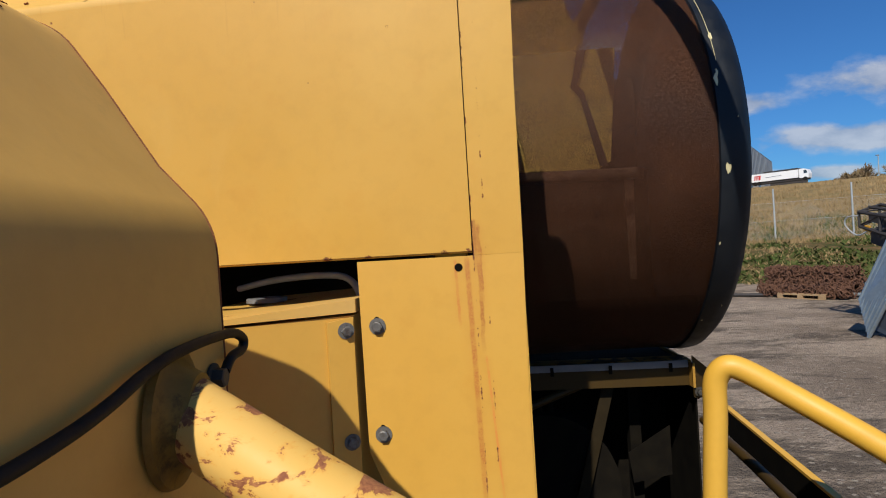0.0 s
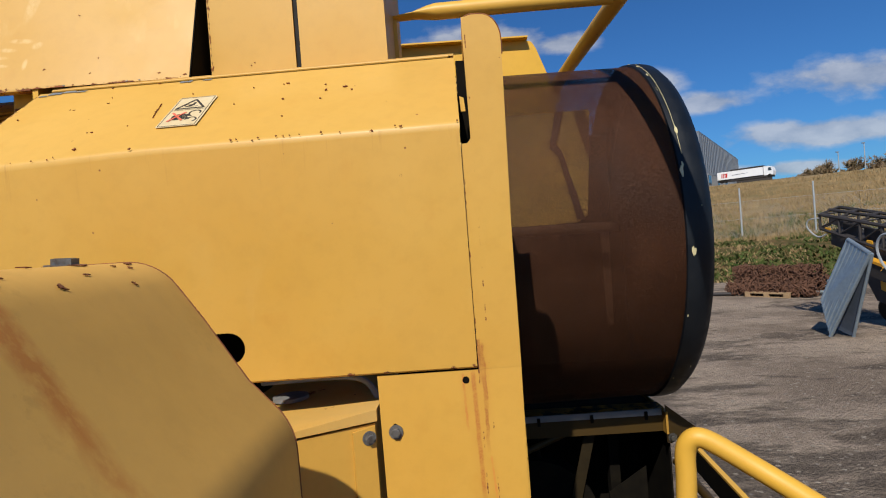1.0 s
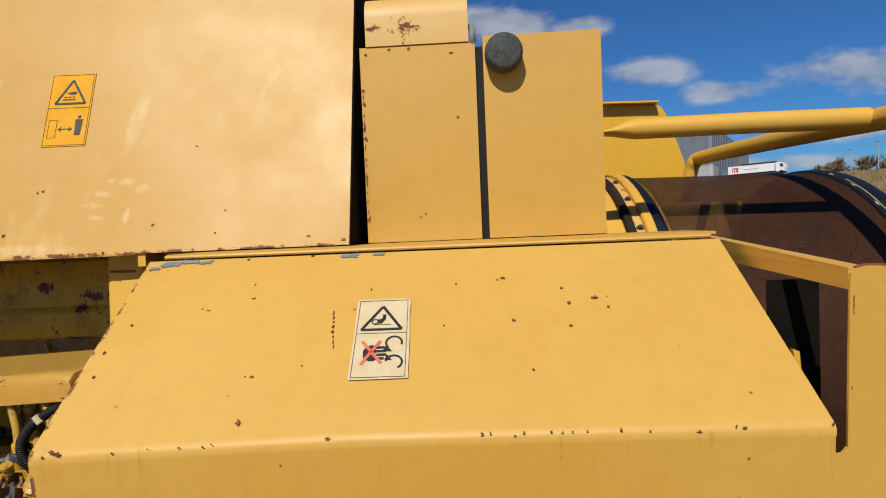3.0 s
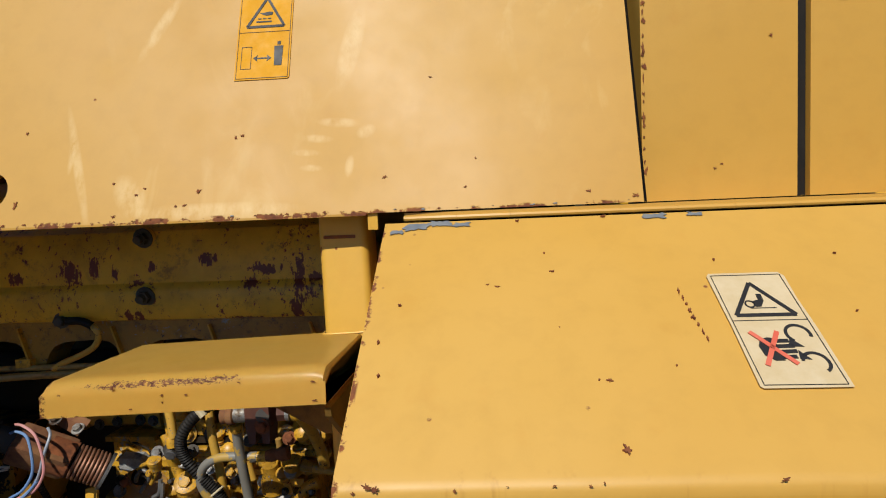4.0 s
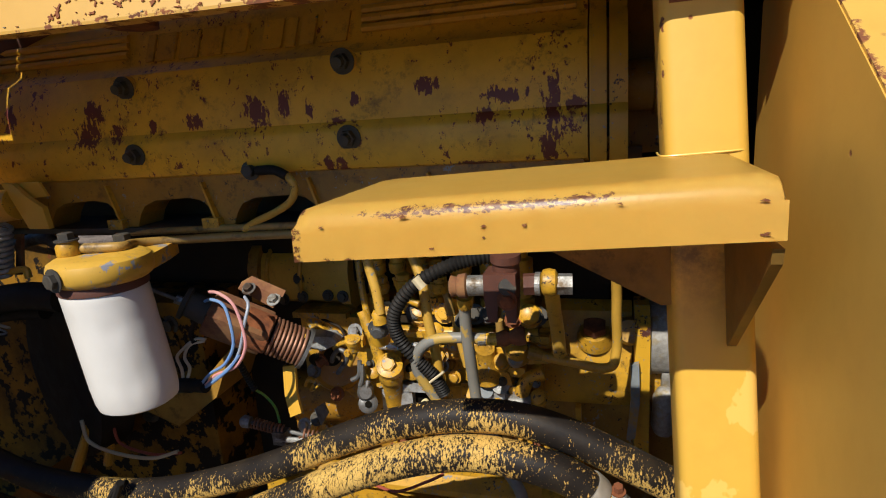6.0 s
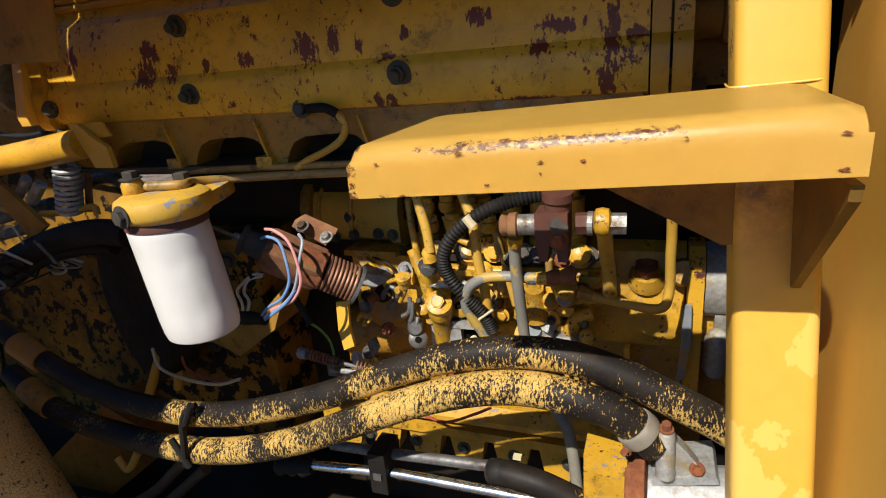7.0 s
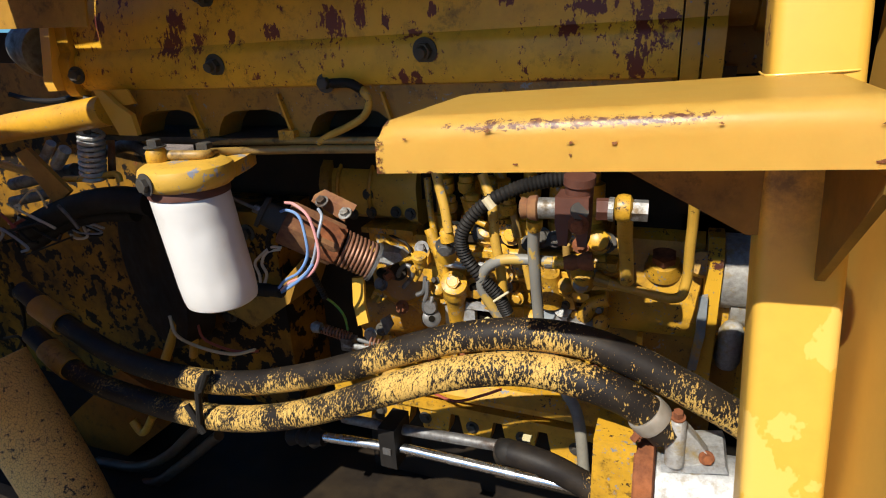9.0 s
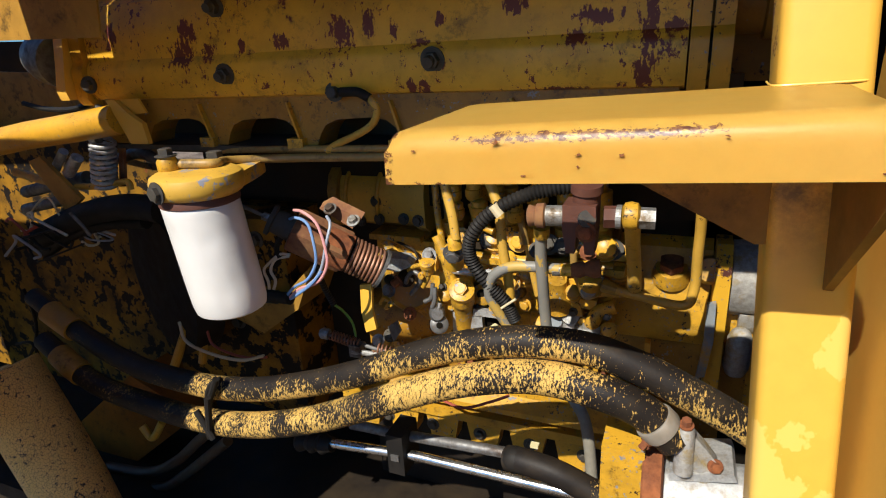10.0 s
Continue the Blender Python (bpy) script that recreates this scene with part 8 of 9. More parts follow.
part("wire", tube(BM(), [(-1.987, 0.240, 1.900), (-1.980, 0.240, 1.860), (-1.924, 0.240, 1.843), (-1.858, 0.245, 1.838), (-1.808, 0.250, 1.853)], 0.003, 8), "tie", loom, smooth=True)
part("wire", tube(BM(), [(-1.933, 0.250, 1.889), (-1.923, 0.250, 1.855), (-1.861, 0.250, 1.842), (-1.802, 0.250, 1.851)], 0.0025, 8), "wire_red", loom, smooth=True)
part("stub_pipe", rod(BM(), (-1.994, 0.260, 1.877), (-2.054, 0.260, 1.781), 0.009, seg=12), "pipe", loom)
part("stub_pipe", rod(BM(), (-1.960, 0.270, 1.875), (-1.986, 0.270, 1.797), 0.008, seg=12), "pipe", loom)
for pts in ([(-2.364, 0.160, 1.836), (-2.310, 0.160, 1.844), (-2.317, 0.160, 1.778), (-2.409, 0.160, 1.664)], [(-2.335, 0.190, 1.949), (-2.331, 0.190, 1.875), (-2.375, 0.190, 1.803), (-2.474, 0.190, 1.718)]):
    part("wire", tube(BM(), pts, 0.003, 8), "rubber", loom, smooth=True)
intake = thing("intake_tube", (-2.2, 0.1, 1.5), "large yellow tube with crazed dark flaking paint", "pipe")
part("tube", tube(BM(), [(-2.242, 0.060, 1.855), (-2.193, 0.060, 1.745), (-2.150, 0.060, 1.627), (-2.112, 0.060, 1.488)], 0.062, 28, False), "crazed", intake, smooth=True)
lowp = thing("hydraulic_pipes", (-1.95, 0.2, 1.6), "dark bent steel pipes low in the bay", "pipe")
part("pipe", tube(BM(), [(-2.264, 0.200, 1.522), (-2.132, 0.200, 1.544), (-2.037, 0.200, 1.599), (-1.957, 0.200, 1.671), (-1.895, 0.200, 1.722)], 0.0105, 12), "shadepipe", lowp, smooth=True)
part("pipe", tube(BM(), [(-2.271, 0.200, 1.481), (-2.113, 0.200, 1.507), (-2.014, 0.200, 1.576), (-1.885, 0.200, 1.686)], 0.0105, 12), "shadepipe", lowp, smooth=True)
part("pipe", tube(BM(), [(-2.142, 0.220, 1.644), (-2.119, 0.220, 1.620), (-2.076, 0.220, 1.671)], 0.008, 10), "pipe", lowp, smooth=True)
part("tank_side", slab(BM(), [(-2.447, 0.240, 1.533), (-2.196, 0.260, 1.732), (-2.032, 0.260, 1.663), (-2.268, 0.240, 1.478)], (0, 1, 0), 0.10), "shadetank", lowp, bevel=0.01)

# ---- yard behind the machine ----
pallet = thing("pallet", (7.9, 14.9, 0), "worn wooden pallet lying on the gravel", "pallet")
pa, pb = Vector((7.55, 15.35, 0)), Vector((8.20, 14.35, 0))
pu = (pb - pa).normalized()
pv = Vector((-pu.y, pu.x, 0))
if pv.y < 0:
    pv = -pv
pm = Matrix(((pu.x, pv.x, 0, pa.x), (pu.y, pv.y, 0, pa.y), (0, 0, 1, 0), (0, 0, 0, 1)))
for k in range(3):
    part("bottom_board", box(BM(), 0, 1.2, 0.0 + k * 0.35, 0.10 + k * 0.35, 0.0, 0.022, pm), "wood", pallet)
    for j in range(3):
        part("block", box(BM(), j * 0.53, j * 0.53 + 0.14, k * 0.35, k * 0.35 + 0.10, 0.022, 0.10, pm), "wood", pallet)
for k in range(7):
    part("top_board", box(BM(), k * 0.183, k * 0.183 + 0.10, 0, 0.8, 0.10 + 0.022, 0.144, pm), "wood", pallet)
part("stringer", box(BM(), 0, 1.2, 0.0, 0.10, 0.10, 0.122, pm), "wood", pallet)


def chain_pile():
    """Rolled-up chain harrow: thousands of short rusty links in stacked rolls."""
    bm = BM()
    random.seed(31)
    c0, c1 = Vector((7.62, 16.15, 0)), Vector((9.0, 14.35, 0))
    u = (c1 - c0).normalized()
    v = Vector((-u.y, u.x, 0))
    L = (c1 - c0).length
    for off, z0, r in ((0.0, 0.24, 0.24), (0.42, 0.24, 0.24), (0.20, 0.56, 0.22), (-0.30, 0.15, 0.15), (0.85, 0.2, 0.2)):
        for k in range(420):
            a, s = random.uniform(-0.5, 3.6), random.uniform(0, L)
            rr = r * random.uniform(0.72, 1.05)
            p = c0 + u * s + v * (off + rr * math.cos(a) * 1.0) + Vector((0, 0, max(0.03, z0 + rr * math.sin(a))))
            m = Matrix.Translation(p) @ Euler((random.uniform(0, 3), random.uniform(0, 3), random.uniform(0, 3))).to_matrix().to_4x4()
            w = random.uniform(0.05, 0.10)
            # an open four-sided link
            for q in range(4):
                mm = m @ Matrix.Rotation(q * math.pi / 2, 4, "Z")
                box(bm, -w * 0.7, w * 0.7, w * 0.6, w * 0.6 + 0.022, -0.011, 0.011, mm)
    tagged(part("chain_harrow", bm, "chain"), "rolled rusty brown chain harrow piled by a pallet", "harrow", kind="stuff")
    return c1, u, v


hc, hu, hv = chain_pile()
feet = thing("harrow_beam", (9.0, 14.4, 0), "grey steel beam ends of the harrow on the gravel", "beam")
for k in range(3):
    a = hc - hu * 0.5 + hv * (0.1 + 0.25 * k) + Vector((0, 0, 0.10 + 0.12 * k))
    part("beam", rod(BM(), a, a + hu * (0.75 + 0.12 * k), 0.045, seg=8), "galv", feet)
part("upright", rod(BM(), hc + hu * 0.3 + Vector((0, 0, 0.0)), hc + hu * 0.3 + Vector((0, 0, 0.5)), 0.04, seg=8), "galv", feet)
part("pole", rod(BM(), (6.3, 16.4, 0.05), (7.4, 15.7, 0.06), 0.05, seg=8), "headerblack", feet)

# two ribbed sheets leaning against each other
sheets = thing("leaning_sheets", (6.2, 9.2, 0), "two blue-grey ribbed steel sheets leaning together", "sheet")
ta, tb_, bb, ba = Vector((6.34, 9.02, 1.67)), Vector((6.26, 8.38, 1.44)), Vector((6.00, 9.12, 0.0)), Vector((6.03, 9.36, 0.60))
nrm = (tb_ - ta).cross(ba - ta).normalized()
if nrm.y > 0:
    nrm = -nrm
part("sheet", slab(BM(), [ta, tb_, bb, ba], nrm, 0.012), "galv", sheets)
for k in range(7):
    s = k / 6
    p, q = ta.lerp(tb_, s), ba.lerp(bb, s)
    part("rib", tube(BM(), [p + nrm * 0.014, q + nrm * 0.014], 0.026, 6, False), "galv", sheets)
part("top_fold", tube(BM(), [ta + nrm * 0.02, tb_ + nrm * 0.02], 0.035, 8, False), "galv", sheets)
sb2, sb3 = Vector((6.30, 8.99, 0.0)), Vector((6.22, 9.30, 0.10))
part("sheet", slab(BM(), [ta + Vector((0.02, 0, 0)), tb_ + Vector((0.02, 0, 0)), sb2, sb3], (0.9, 0.3, 0.1), 0.012), "galvdark", sheets, "shaded back sheet")
for a, b in ((tb_ + Vector((0.03, -0.02, 0)), sb2 + Vector((0.0, -0.02, 0))), (tb_, bb)):
    part("edge_fold", tube(BM(), [a, b], 0.026, 8, False), "galv", sheets)

# folded grain header on its trailer
header = thing("grain_header", (8.6, 10.0, 0), "faded black lattice grain header on a yellow trailer", "header")
h0 = Vector((6.98, 10.78, 1.86))
ua, wa = Vector((0.14, -0.98, -0.30)).normalized(), Vector((0.80, 0.55, 0.12)).normalized()
up_ = Vector((0, 0, 1))
HL = 5.0


def hp(s, w, z):
    return h0 + ua * s + wa * w + up_ * (z * (0.6 + 0.22 * s) if z > 0 else z)


for w, z in ((0, 0), (0, 0.46), (0.85, 0.05), (0.85, 0.50), (0.42, 0.52)):
    part("chord", rod(BM(), hp(0, w, z), hp(HL, w, z), 0.035, seg=6), "headerblack", header)
for k in range(11):
    s = k * HL / 10
    for a, b in (((0, 0), (0, 0.46)), ((0, 0.46), (0.85, 0.50)), ((0.85, 0.05), (0.85, 0.5)), ((0, 0), (0.85, 0.05))):
        part("cross_bar", rod(BM(), hp(s, *a), hp(s, *b), 0.026, seg=6), "headerblack", header)
    if k < 10:
        part("brace", rod(BM(), hp(s, 0, 0.02), hp(s + HL / 10, 0, 0.44), 0.018, seg=5), "headerblack", header)
        part("brace", rod(BM(), hp(s, 0, 0.46), hp(s + HL / 10, 0.85, 0.5), 0.018, seg=5), "headerblack", header)
        part("slat", slab(BM(), [hp(s + 0.05, 0.08, 0.06), hp(s + 0.40, 0.08, 0.06), hp(s + 0.40, 0.08, 0.34), hp(s + 0.05, 0.08, 0.34)] if k % 3 else [hp(s + 0.05, 0.3, 0.1), hp(s + 0.42, 0.3, 0.1), hp(s + 0.42, 0.3, 0.40), hp(s + 0.05, 0.3, 0.40)], wa, 0.02), "headerblack", header)
    if k % 2 == 0:
        part("yellow_bracket", slab(BM(), [hp(s + 0.12, -0.02, -0.05), hp(s + 0.28, -0.02, -0.05), hp(s + 0.26, -0.02, 0.10), hp(s + 0.14, -0.02, 0.08)], wa, 0.05), "headeryel", header)
part("tray", slab(BM(), [hp(0.2, 0.1, -0.04), hp(HL, 0.1, -0.04), hp(HL, 0.8, 0.0), hp(0.2, 0.8, 0.0)], (0, 0, -1), 0.25), "headerblack", header)
part("knife_bar", slab(BM(), [hp(0.9, -0.16, -0.22), hp(HL, -0.2, -0.22), hp(HL, -0.02, -0.20), hp(0.9, -0.02, -0.20)], (0, 0, -1), 0.05), "headeryel", header, "orange-yellow knife bar")
for k in range(14):
    s = 1.0 + k * 0.28
    part("knife_finger", rod(BM(), hp(s, -0.14, -0.24), hp(s, -0.30, -0.30), 0.016, 0.006, 6), "headeryel", header)
part("trailer_beam", slab(BM(), [hp(0.9, 0.2, -0.62), hp(HL, 0.2, -0.62), hp(HL, 0.36, -0.62), hp(0.9, 0.36, -0.62)], (0, 0, -1), 0.16), "headeryel", header)
part("under_guard", slab(BM(), [hp(0.7, 0.10, -0.28), hp(HL, 0.10, -0.28), hp(HL, 0.14, -1.05), hp(1.2, 0.14, -1.05)], wa, 0.03), "headerblack", header)
part("yellow_plate", slab(BM(), [hp(1.35, 0.07, -0.62), hp(1.52, 0.07, -0.62), hp(1.52, 0.07, -0.78), hp(1.35, 0.07, -0.78)], -wa, 0.01), "headeryel", header)
for s in (0.85, 3.6):
    c = hp(s + 0.6, 0.55, 0)
    c.z = 0.30
    w_ = part("wheel", turned(BM(), c - wa * 0.09, c + wa * 0.09, ((0, 0.18), (0, 0.27), (0.2, 0.30), (0.8, 0.30), (1, 0.27)), 24), "rubber", header, "black trailer tyre", smooth=True)
    part("rim", turned(BM(), c - wa * 0.10, c - wa * 0.085, ((0, 0.05), (0.5, 0.16), (1, 0.17)), 18), "headeryel", w_)
    part("stand", rod(BM(), (c.x, c.y, 0.3), hp(s + 0.6, 0.4, -0.62), 0.04, seg=6), "headerblack", header)
part("bow", tube(BM(), [hp(0.0, -0.03, 0.35), hp(-0.25, -0.1, 0.22), hp(-0.30, -0.1, -0.05), hp(-0.05, -0.05, -0.18), hp(0.2, 0, -0.05)], 0.014, 6), "fence", header)
part("bow", tube(BM(), [hp(2.1, -0.5, 0.50), hp(1.75, -0.5, 0.42), hp(1.62, -0.5, 0.15), hp(1.8, -0.5, -0.15), hp(2.3, -0.5, -0.22)], 0.022, 6), "fence", header)

# ---- fence, field growth, far buildings ----
posts = [(11.3, 30.2), (14.0, 28.75), (16.8, 27.25), (19.4, 25.6), (22.1, 24.1)]
fence = thing("wire_fence", (16.8, 27.2, land(16.8, 27.2)), "galvanised wire-mesh fence along the foot of the field", "fence")
for x, y in posts:
    z = land(x, y)
    part("post", rod(BM(), (x, y, z - 0.2), (x, y, 3.83), 0.042, seg=8), "fence", fence)
mesh = BM()
for (x0, y0), (x1, y1) in zip(posts, posts[1:]):
    za, zb = land(x0, y0), land(x1, y1)
    a, b = Vector((x0, y0, 0)), Vector((x1, y1, 0))
    for k in range(26):
        s = k / 25
        for d in (-1, 1):
            e = s + d * 0.55
            p, q = a.lerp(b, s), a.lerp(b, min(1, max(0, e)))
            f = abs((min(1, max(0, e)) - s) / 0.55)
            zz = za + (zb - za) * s
            rod(mesh, (p.x, p.y, zz + 0.05), (q.x, q.y, zz + 0.05 + 1.75 * f), 0.0035, seg=3, caps=False)
    for h in (0.05, 0.95, 1.85):
        rod(mesh, (x0, y0, za + h), (x1, y1, zb + h), 0.006, seg=4, caps=False)
part("wire_mesh", mesh, "fence", fence)


def tufts(name, mat, label, n, seed, d0, d1, s0, s1, h0_, h1_, blades, lean):
    """Many small blades in one mesh over a stretch of the plan: d up the slope, s along it."""
    rnd = random.Random(seed)
    vs, fs = [], []
    for _ in range(n):
        d, s = d0 + (d1 - d0) * rnd.random() ** 1.3, rnd.uniform(s0, s1)
        x, y = 0.49 * d + 0.87 * s, 0.87 * d - 0.49 * s
        z = land(x, y)
        if noise.noise((x * 0.45, y * 0.45, seed)) < -0.15:
            continue
        for _ in range(blades):
            a, h = rnd.uniform(0, 6.28), rnd.uniform(h0_, h1_)
            w = h * rnd.uniform(0.05, 0.16) * lean
            dx, dy = math.cos(a) * w, math.sin(a) * w
            ox, oy = rnd.uniform(-0.25, 0.25), rnd.uniform(-0.25, 0.25)
            tx, ty = rnd.uniform(-0.5, 0.5) * h * lean * 0.6, rnd.uniform(-0.5, 0.5) * h * lean * 0.6
            k = len(vs)
            vs += [(x + ox - dx, y + oy - dy, z - 0.02), (x + ox + dx, y + oy + dy, z - 0.02), (x + ox + tx + dx * 0.6, y + oy + ty + dy * 0.6, z + h * 0.7), (x + ox + tx * 1.7, y + oy + ty * 1.7, z + h)]
            fs += [(k, k + 1, k + 2), (k, k + 2, k + 3)]
    me = bpy.data.meshes.new(name)
    me.from_pydata(vs, [], fs)
    me.materials.append(MAT[mat])
    tagged(new(name, me), label, "plants", kind="stuff")


tufts("bank_weeds", "grass_weed", "low green weeds on the bank", 4200, 5, 21.5, 31, -9, 9, 0.05, 0.16, 5, 3.4)
tufts("dead_weeds", "grass_dry", "dead brown stalks among the weeds", 3000, 6, 21.5, 31, -9, 9, 0.03, 0.13, 5, 2.6)
tufts("field_grass", "grass_dry", "tall dry straw-coloured field grass", 14000, 7, 30.5, 72, -22, 16, 0.10, 0.30, 4, 1.0)
tufts("field_green", "grass_weed", "green grass at the foot of the field", 3000, 8, 30.5, 42, -12, 10, 0.08, 0.25, 4, 1.0)

hall = thing("warehouse", (30, 75, 6.8), "grey clad warehouse with pale plinth on the hill", "building")
c0, c1, c2 = Vector((27.4, 65.3, 6.4)), Vector((47.3, 98.2, 6.4)), Vector((14.0, 80.0, 6.4))
for a, b, nm in ((c0, c1, "long_wall"), (c2, c0, "end_wall")):
    u = (b - a).normalized()
    nv = Vector((u.y, -u.x, 0))
    L = (b - a).length
    part(nm, slab(BM(), [a + up_ * 1.9, b + up_ * 1.9, b + up_ * 6.2, a + up_ * 6.2], -nv, 0.4), "clad", hall)
    part("plinth", slab(BM(), [a, b, b + up_ * 1.9, a + up_ * 1.9], -nv, 0.38), "cladlow", hall)
    n = int(L / 1.4)
    for k in range(n):
        p = a + u * (k + 0.5) * L / n + nv * 0.02
        part("cladding_rib", slab(BM(), [p + up_ * 1.9, p + u * 0.12 + up_ * 1.9, p + u * 0.12 + up_ * 6.2, p + up_ * 6.2], nv, 0.06), "clad", hall)
    for k in range(4):
        p = a + u * (L * (0.12 + 0.2 * k)) + nv * 0.02
        part("window", slab(BM(), [p + up_ * 0.7, p + u * 2.0 + up_ * 0.7, p + u * 2.0 + up_ * 1.7, p + up_ * 1.7], nv, 0.04), "glass", hall)
part("roof", slab(BM(), [c0 + up_ * 6.2, c1 + up_ * 6.2, c1 + Vector((-24, 14, 6.6)), c2 + Vector((6, 20, 6.6)), c2 + up_ * 6.2], (0, 0, 1), 0.25), "clad", hall)
low = thing("site_cabin", (27, 67, 6.8), "dark low flat roof behind the parked truck", "building")
part("wall", slab(BM(), [(34.2, 71.6, 6.9), (37.6, 69.7, 6.9), (37.6, 69.7, 8.55), (34.2, 71.6, 8.55)], (0.3, 0.6, 0), 4), "headerblack", low)

truck = thing("articulated_truck", (33.5, 68, 7), "white box truck with a red sign on the hilltop", "truck")
t0, t1 = Vector((30.75, 69.0, 7.15)), Vector((35.2, 64.6, 7.15))
tu = (t1 - t0).normalized()
tv = Vector((-tu.y, tu.x, 0))
TL_ = (t1 - t0).length * 0.80


def tp(s, w, z):
    return t0 + tu * s + tv * w + up_ * z


part("box_body", slab(BM(), [tp(0, 0, 0.15), tp(TL_, 0, 0.15), tp(TL_, 0, 1.05), tp(0, 0, 1.05)], tv, 1.2), "truckwhite", truck)
part("chassis", slab(BM(), [tp(0, 0.1, -0.15), tp(TL_ + 0.9, 0.1, -0.15), tp(TL_ + 0.9, 0.1, 0.12), tp(0, 0.1, 0.12)], tv, 1.0), "headerblack", truck)
part("dark_top_edge", slab(BM(), [tp(1.5, -0.01, 1.05), tp(TL_, -0.01, 1.05), tp(TL_, -0.01, 1.22), tp(1.5, -0.01, 1.22)], tv, 1.2), "headerblack", truck)
cabm = BM()
cs = [(TL_ + 0.10, 0.05), (TL_ + 1.0, 0.05), (TL_ + 1.03, 0.5), (TL_ + 0.88, 0.95), (TL_ + 0.55, 1.08), (TL_ + 0.10, 1.08)]
slab(cabm, [tp(s, 0.05, z) for s, z in cs], tv, 1.1)
cab = part("cab", cabm, "truckwhite", truck, bevel=0.03)
part("side_window", slab(BM(), [tp(TL_ + 0.55, 0.04, 0.55), tp(TL_ + 0.92, 0.04, 0.55), tp(TL_ + 0.82, 0.04, 0.9), tp(TL_ + 0.55, 0.04, 0.9)], -tv, 0.01), "glass", cab)
for s in (0.5, 0.95, TL_ + 0.7):
    part("wheel", turned(BM(), tp(s, 0.0, -0.05), tp(s, 0.2, -0.05), ((0, 0.22), (1, 0.22)), 16), "rubber", truck)
for k, (s, w, z0, z1) in enumerate(((0.45, 0.12, 0.35, 0.85), (0.66, 0.14, 0.35, 0.85), (0.90, 0.22, 0.35, 0.85), (0.66, 0.30, 0.74, 0.85))):
    part("red_sign_bar", slab(BM(), [tp(s, -0.01, z0), tp(s + w, -0.01, z0), tp(s + w + 0.06, -0.01, z1), tp(s + 0.06, -0.01, z1)], -tv, 0.01), "truckred", truck)
part("grey_swoosh", slab(BM(), [tp(1.7, -0.01, 0.52), tp(3.4, -0.01, 0.60), tp(3.4, -0.01, 0.63), tp(1.7, -0.01, 0.58)], -tv, 0.01), "clad", truck)

for k, (x, y, h) in enumerate(((48.5, 74.3, 3.1), (51.2, 73.4, 3.9))):
    lp = thing("street_lamp", (x, y, land(x, y)), "slim grey lamp pole by the trees", "lamp", "lamp poles")
    part("pole", rod(BM(), (x, y, land(x, y) - 0.3), (x, y, land(x, y) + h), 0.07, 0.05, 6), "fence", lp)
    part("head", box(BM(), x - 0.25, x + 0.1, y - 0.08, y + 0.08, land(x, y) + h, land(x, y) + h + 0.12), "clad", lp)


def tree(x, y, h, seed):
    """A bare early-spring tree: forked limbs and a cloud of fine twigs with gaps."""
    rnd = random.Random(seed)
    z0 = land(x, y) - 0.2
    tr = thing("bare_tree", (x, y, z0), "brown leafless hedgerow tree on the skyline", "tree", "hedgerow trees")
    trunk, crown = BM(), BM()

    def grow(p, d, l, r, level):
        q = p + d * l
        rod(trunk if level < 2 else crown, p, q, r, r * 0.6, 5 if level < 2 else 3, False)
        if level >= 4:
            return
        for _ in range(5):
            nd = (d + Vector((rnd.uniform(-1, 1), rnd.uniform(-1, 1), rnd.uniform(-0.35, 0.75))) * 0.85).normalized()
            grow(p.lerp(q, rnd.uniform(0.35, 1.0)), nd, l * rnd.uniform(0.58, 0.85), max(r * 0.5, 0.05), level + 1)

    grow(Vector((x, y, z0)), Vector((rnd.uniform(-0.1, 0.1), rnd.uniform(-0.1, 0.1), 1)), h * 0.30, 0.14, 0)
    part("trunk", trunk, "bark", tr)
    part("crown", crown, "twig", tr)


random.seed(77)
for k in range(38):
    s = k / 37
    tree(61 + 40 * s + random.uniform(-2, 2), 105 - 34 * s + random.uniform(-3, 3), random.uniform(4.8, 7.4), 100 + k)

# ---- stickers, chips and stains on the sheets ----


def slope(x, s, off=0.0):
    """A place on the slanted hood sheet: x, and metres down from the hinge."""
    return (x, -0.816 * s - 0.578 * off, 2.4505 - 0.578 * s + 0.816 * off - sag(x) * min(1.0, s / 0.285))


SLOPE_N = Vector((0, -0.578, 0.816))
COVER_N = Vector((0.045, -1, CL)).normalized()


def flat(parent, name, place, pts, normal, mat, h=0.0004, label=""):
    return part(name, slab(BM(), [place(*p) for p in pts], normal, h), mat, parent, label)


def line_of(place, a, b, w):
    """A thin bar outline from a to b in the sticker's own plane."""
    d = Vector((b[0] - a[0], b[1] - a[1]))
    n = Vector((-d.y, d.x)).normalized() * w / 2
    return [(a[0] + n.x, a[1] + n.y), (b[0] + n.x, b[1] + n.y), (b[0] - n.x, b[1] - n.y), (a[0] - n.x, a[1] - n.y)]


def ring_arc(c, r, w, a0, a1, n=14):
    out = [(c[0] + (r + w / 2) * math.cos(radians(a0 + (a1 - a0) * k / n)), c[1] + (r + w / 2) * math.sin(radians(a0 + (a1 - a0) * k / n))) for k in range(n + 1)]
    return out + [(c[0] + (r - w / 2) * math.cos(radians(a1 + (a0 - a1) * k / n)), c[1] + (r - w / 2) * math.sin(radians(a1 + (a0 - a1) * k / n))) for k in range(n + 1)]


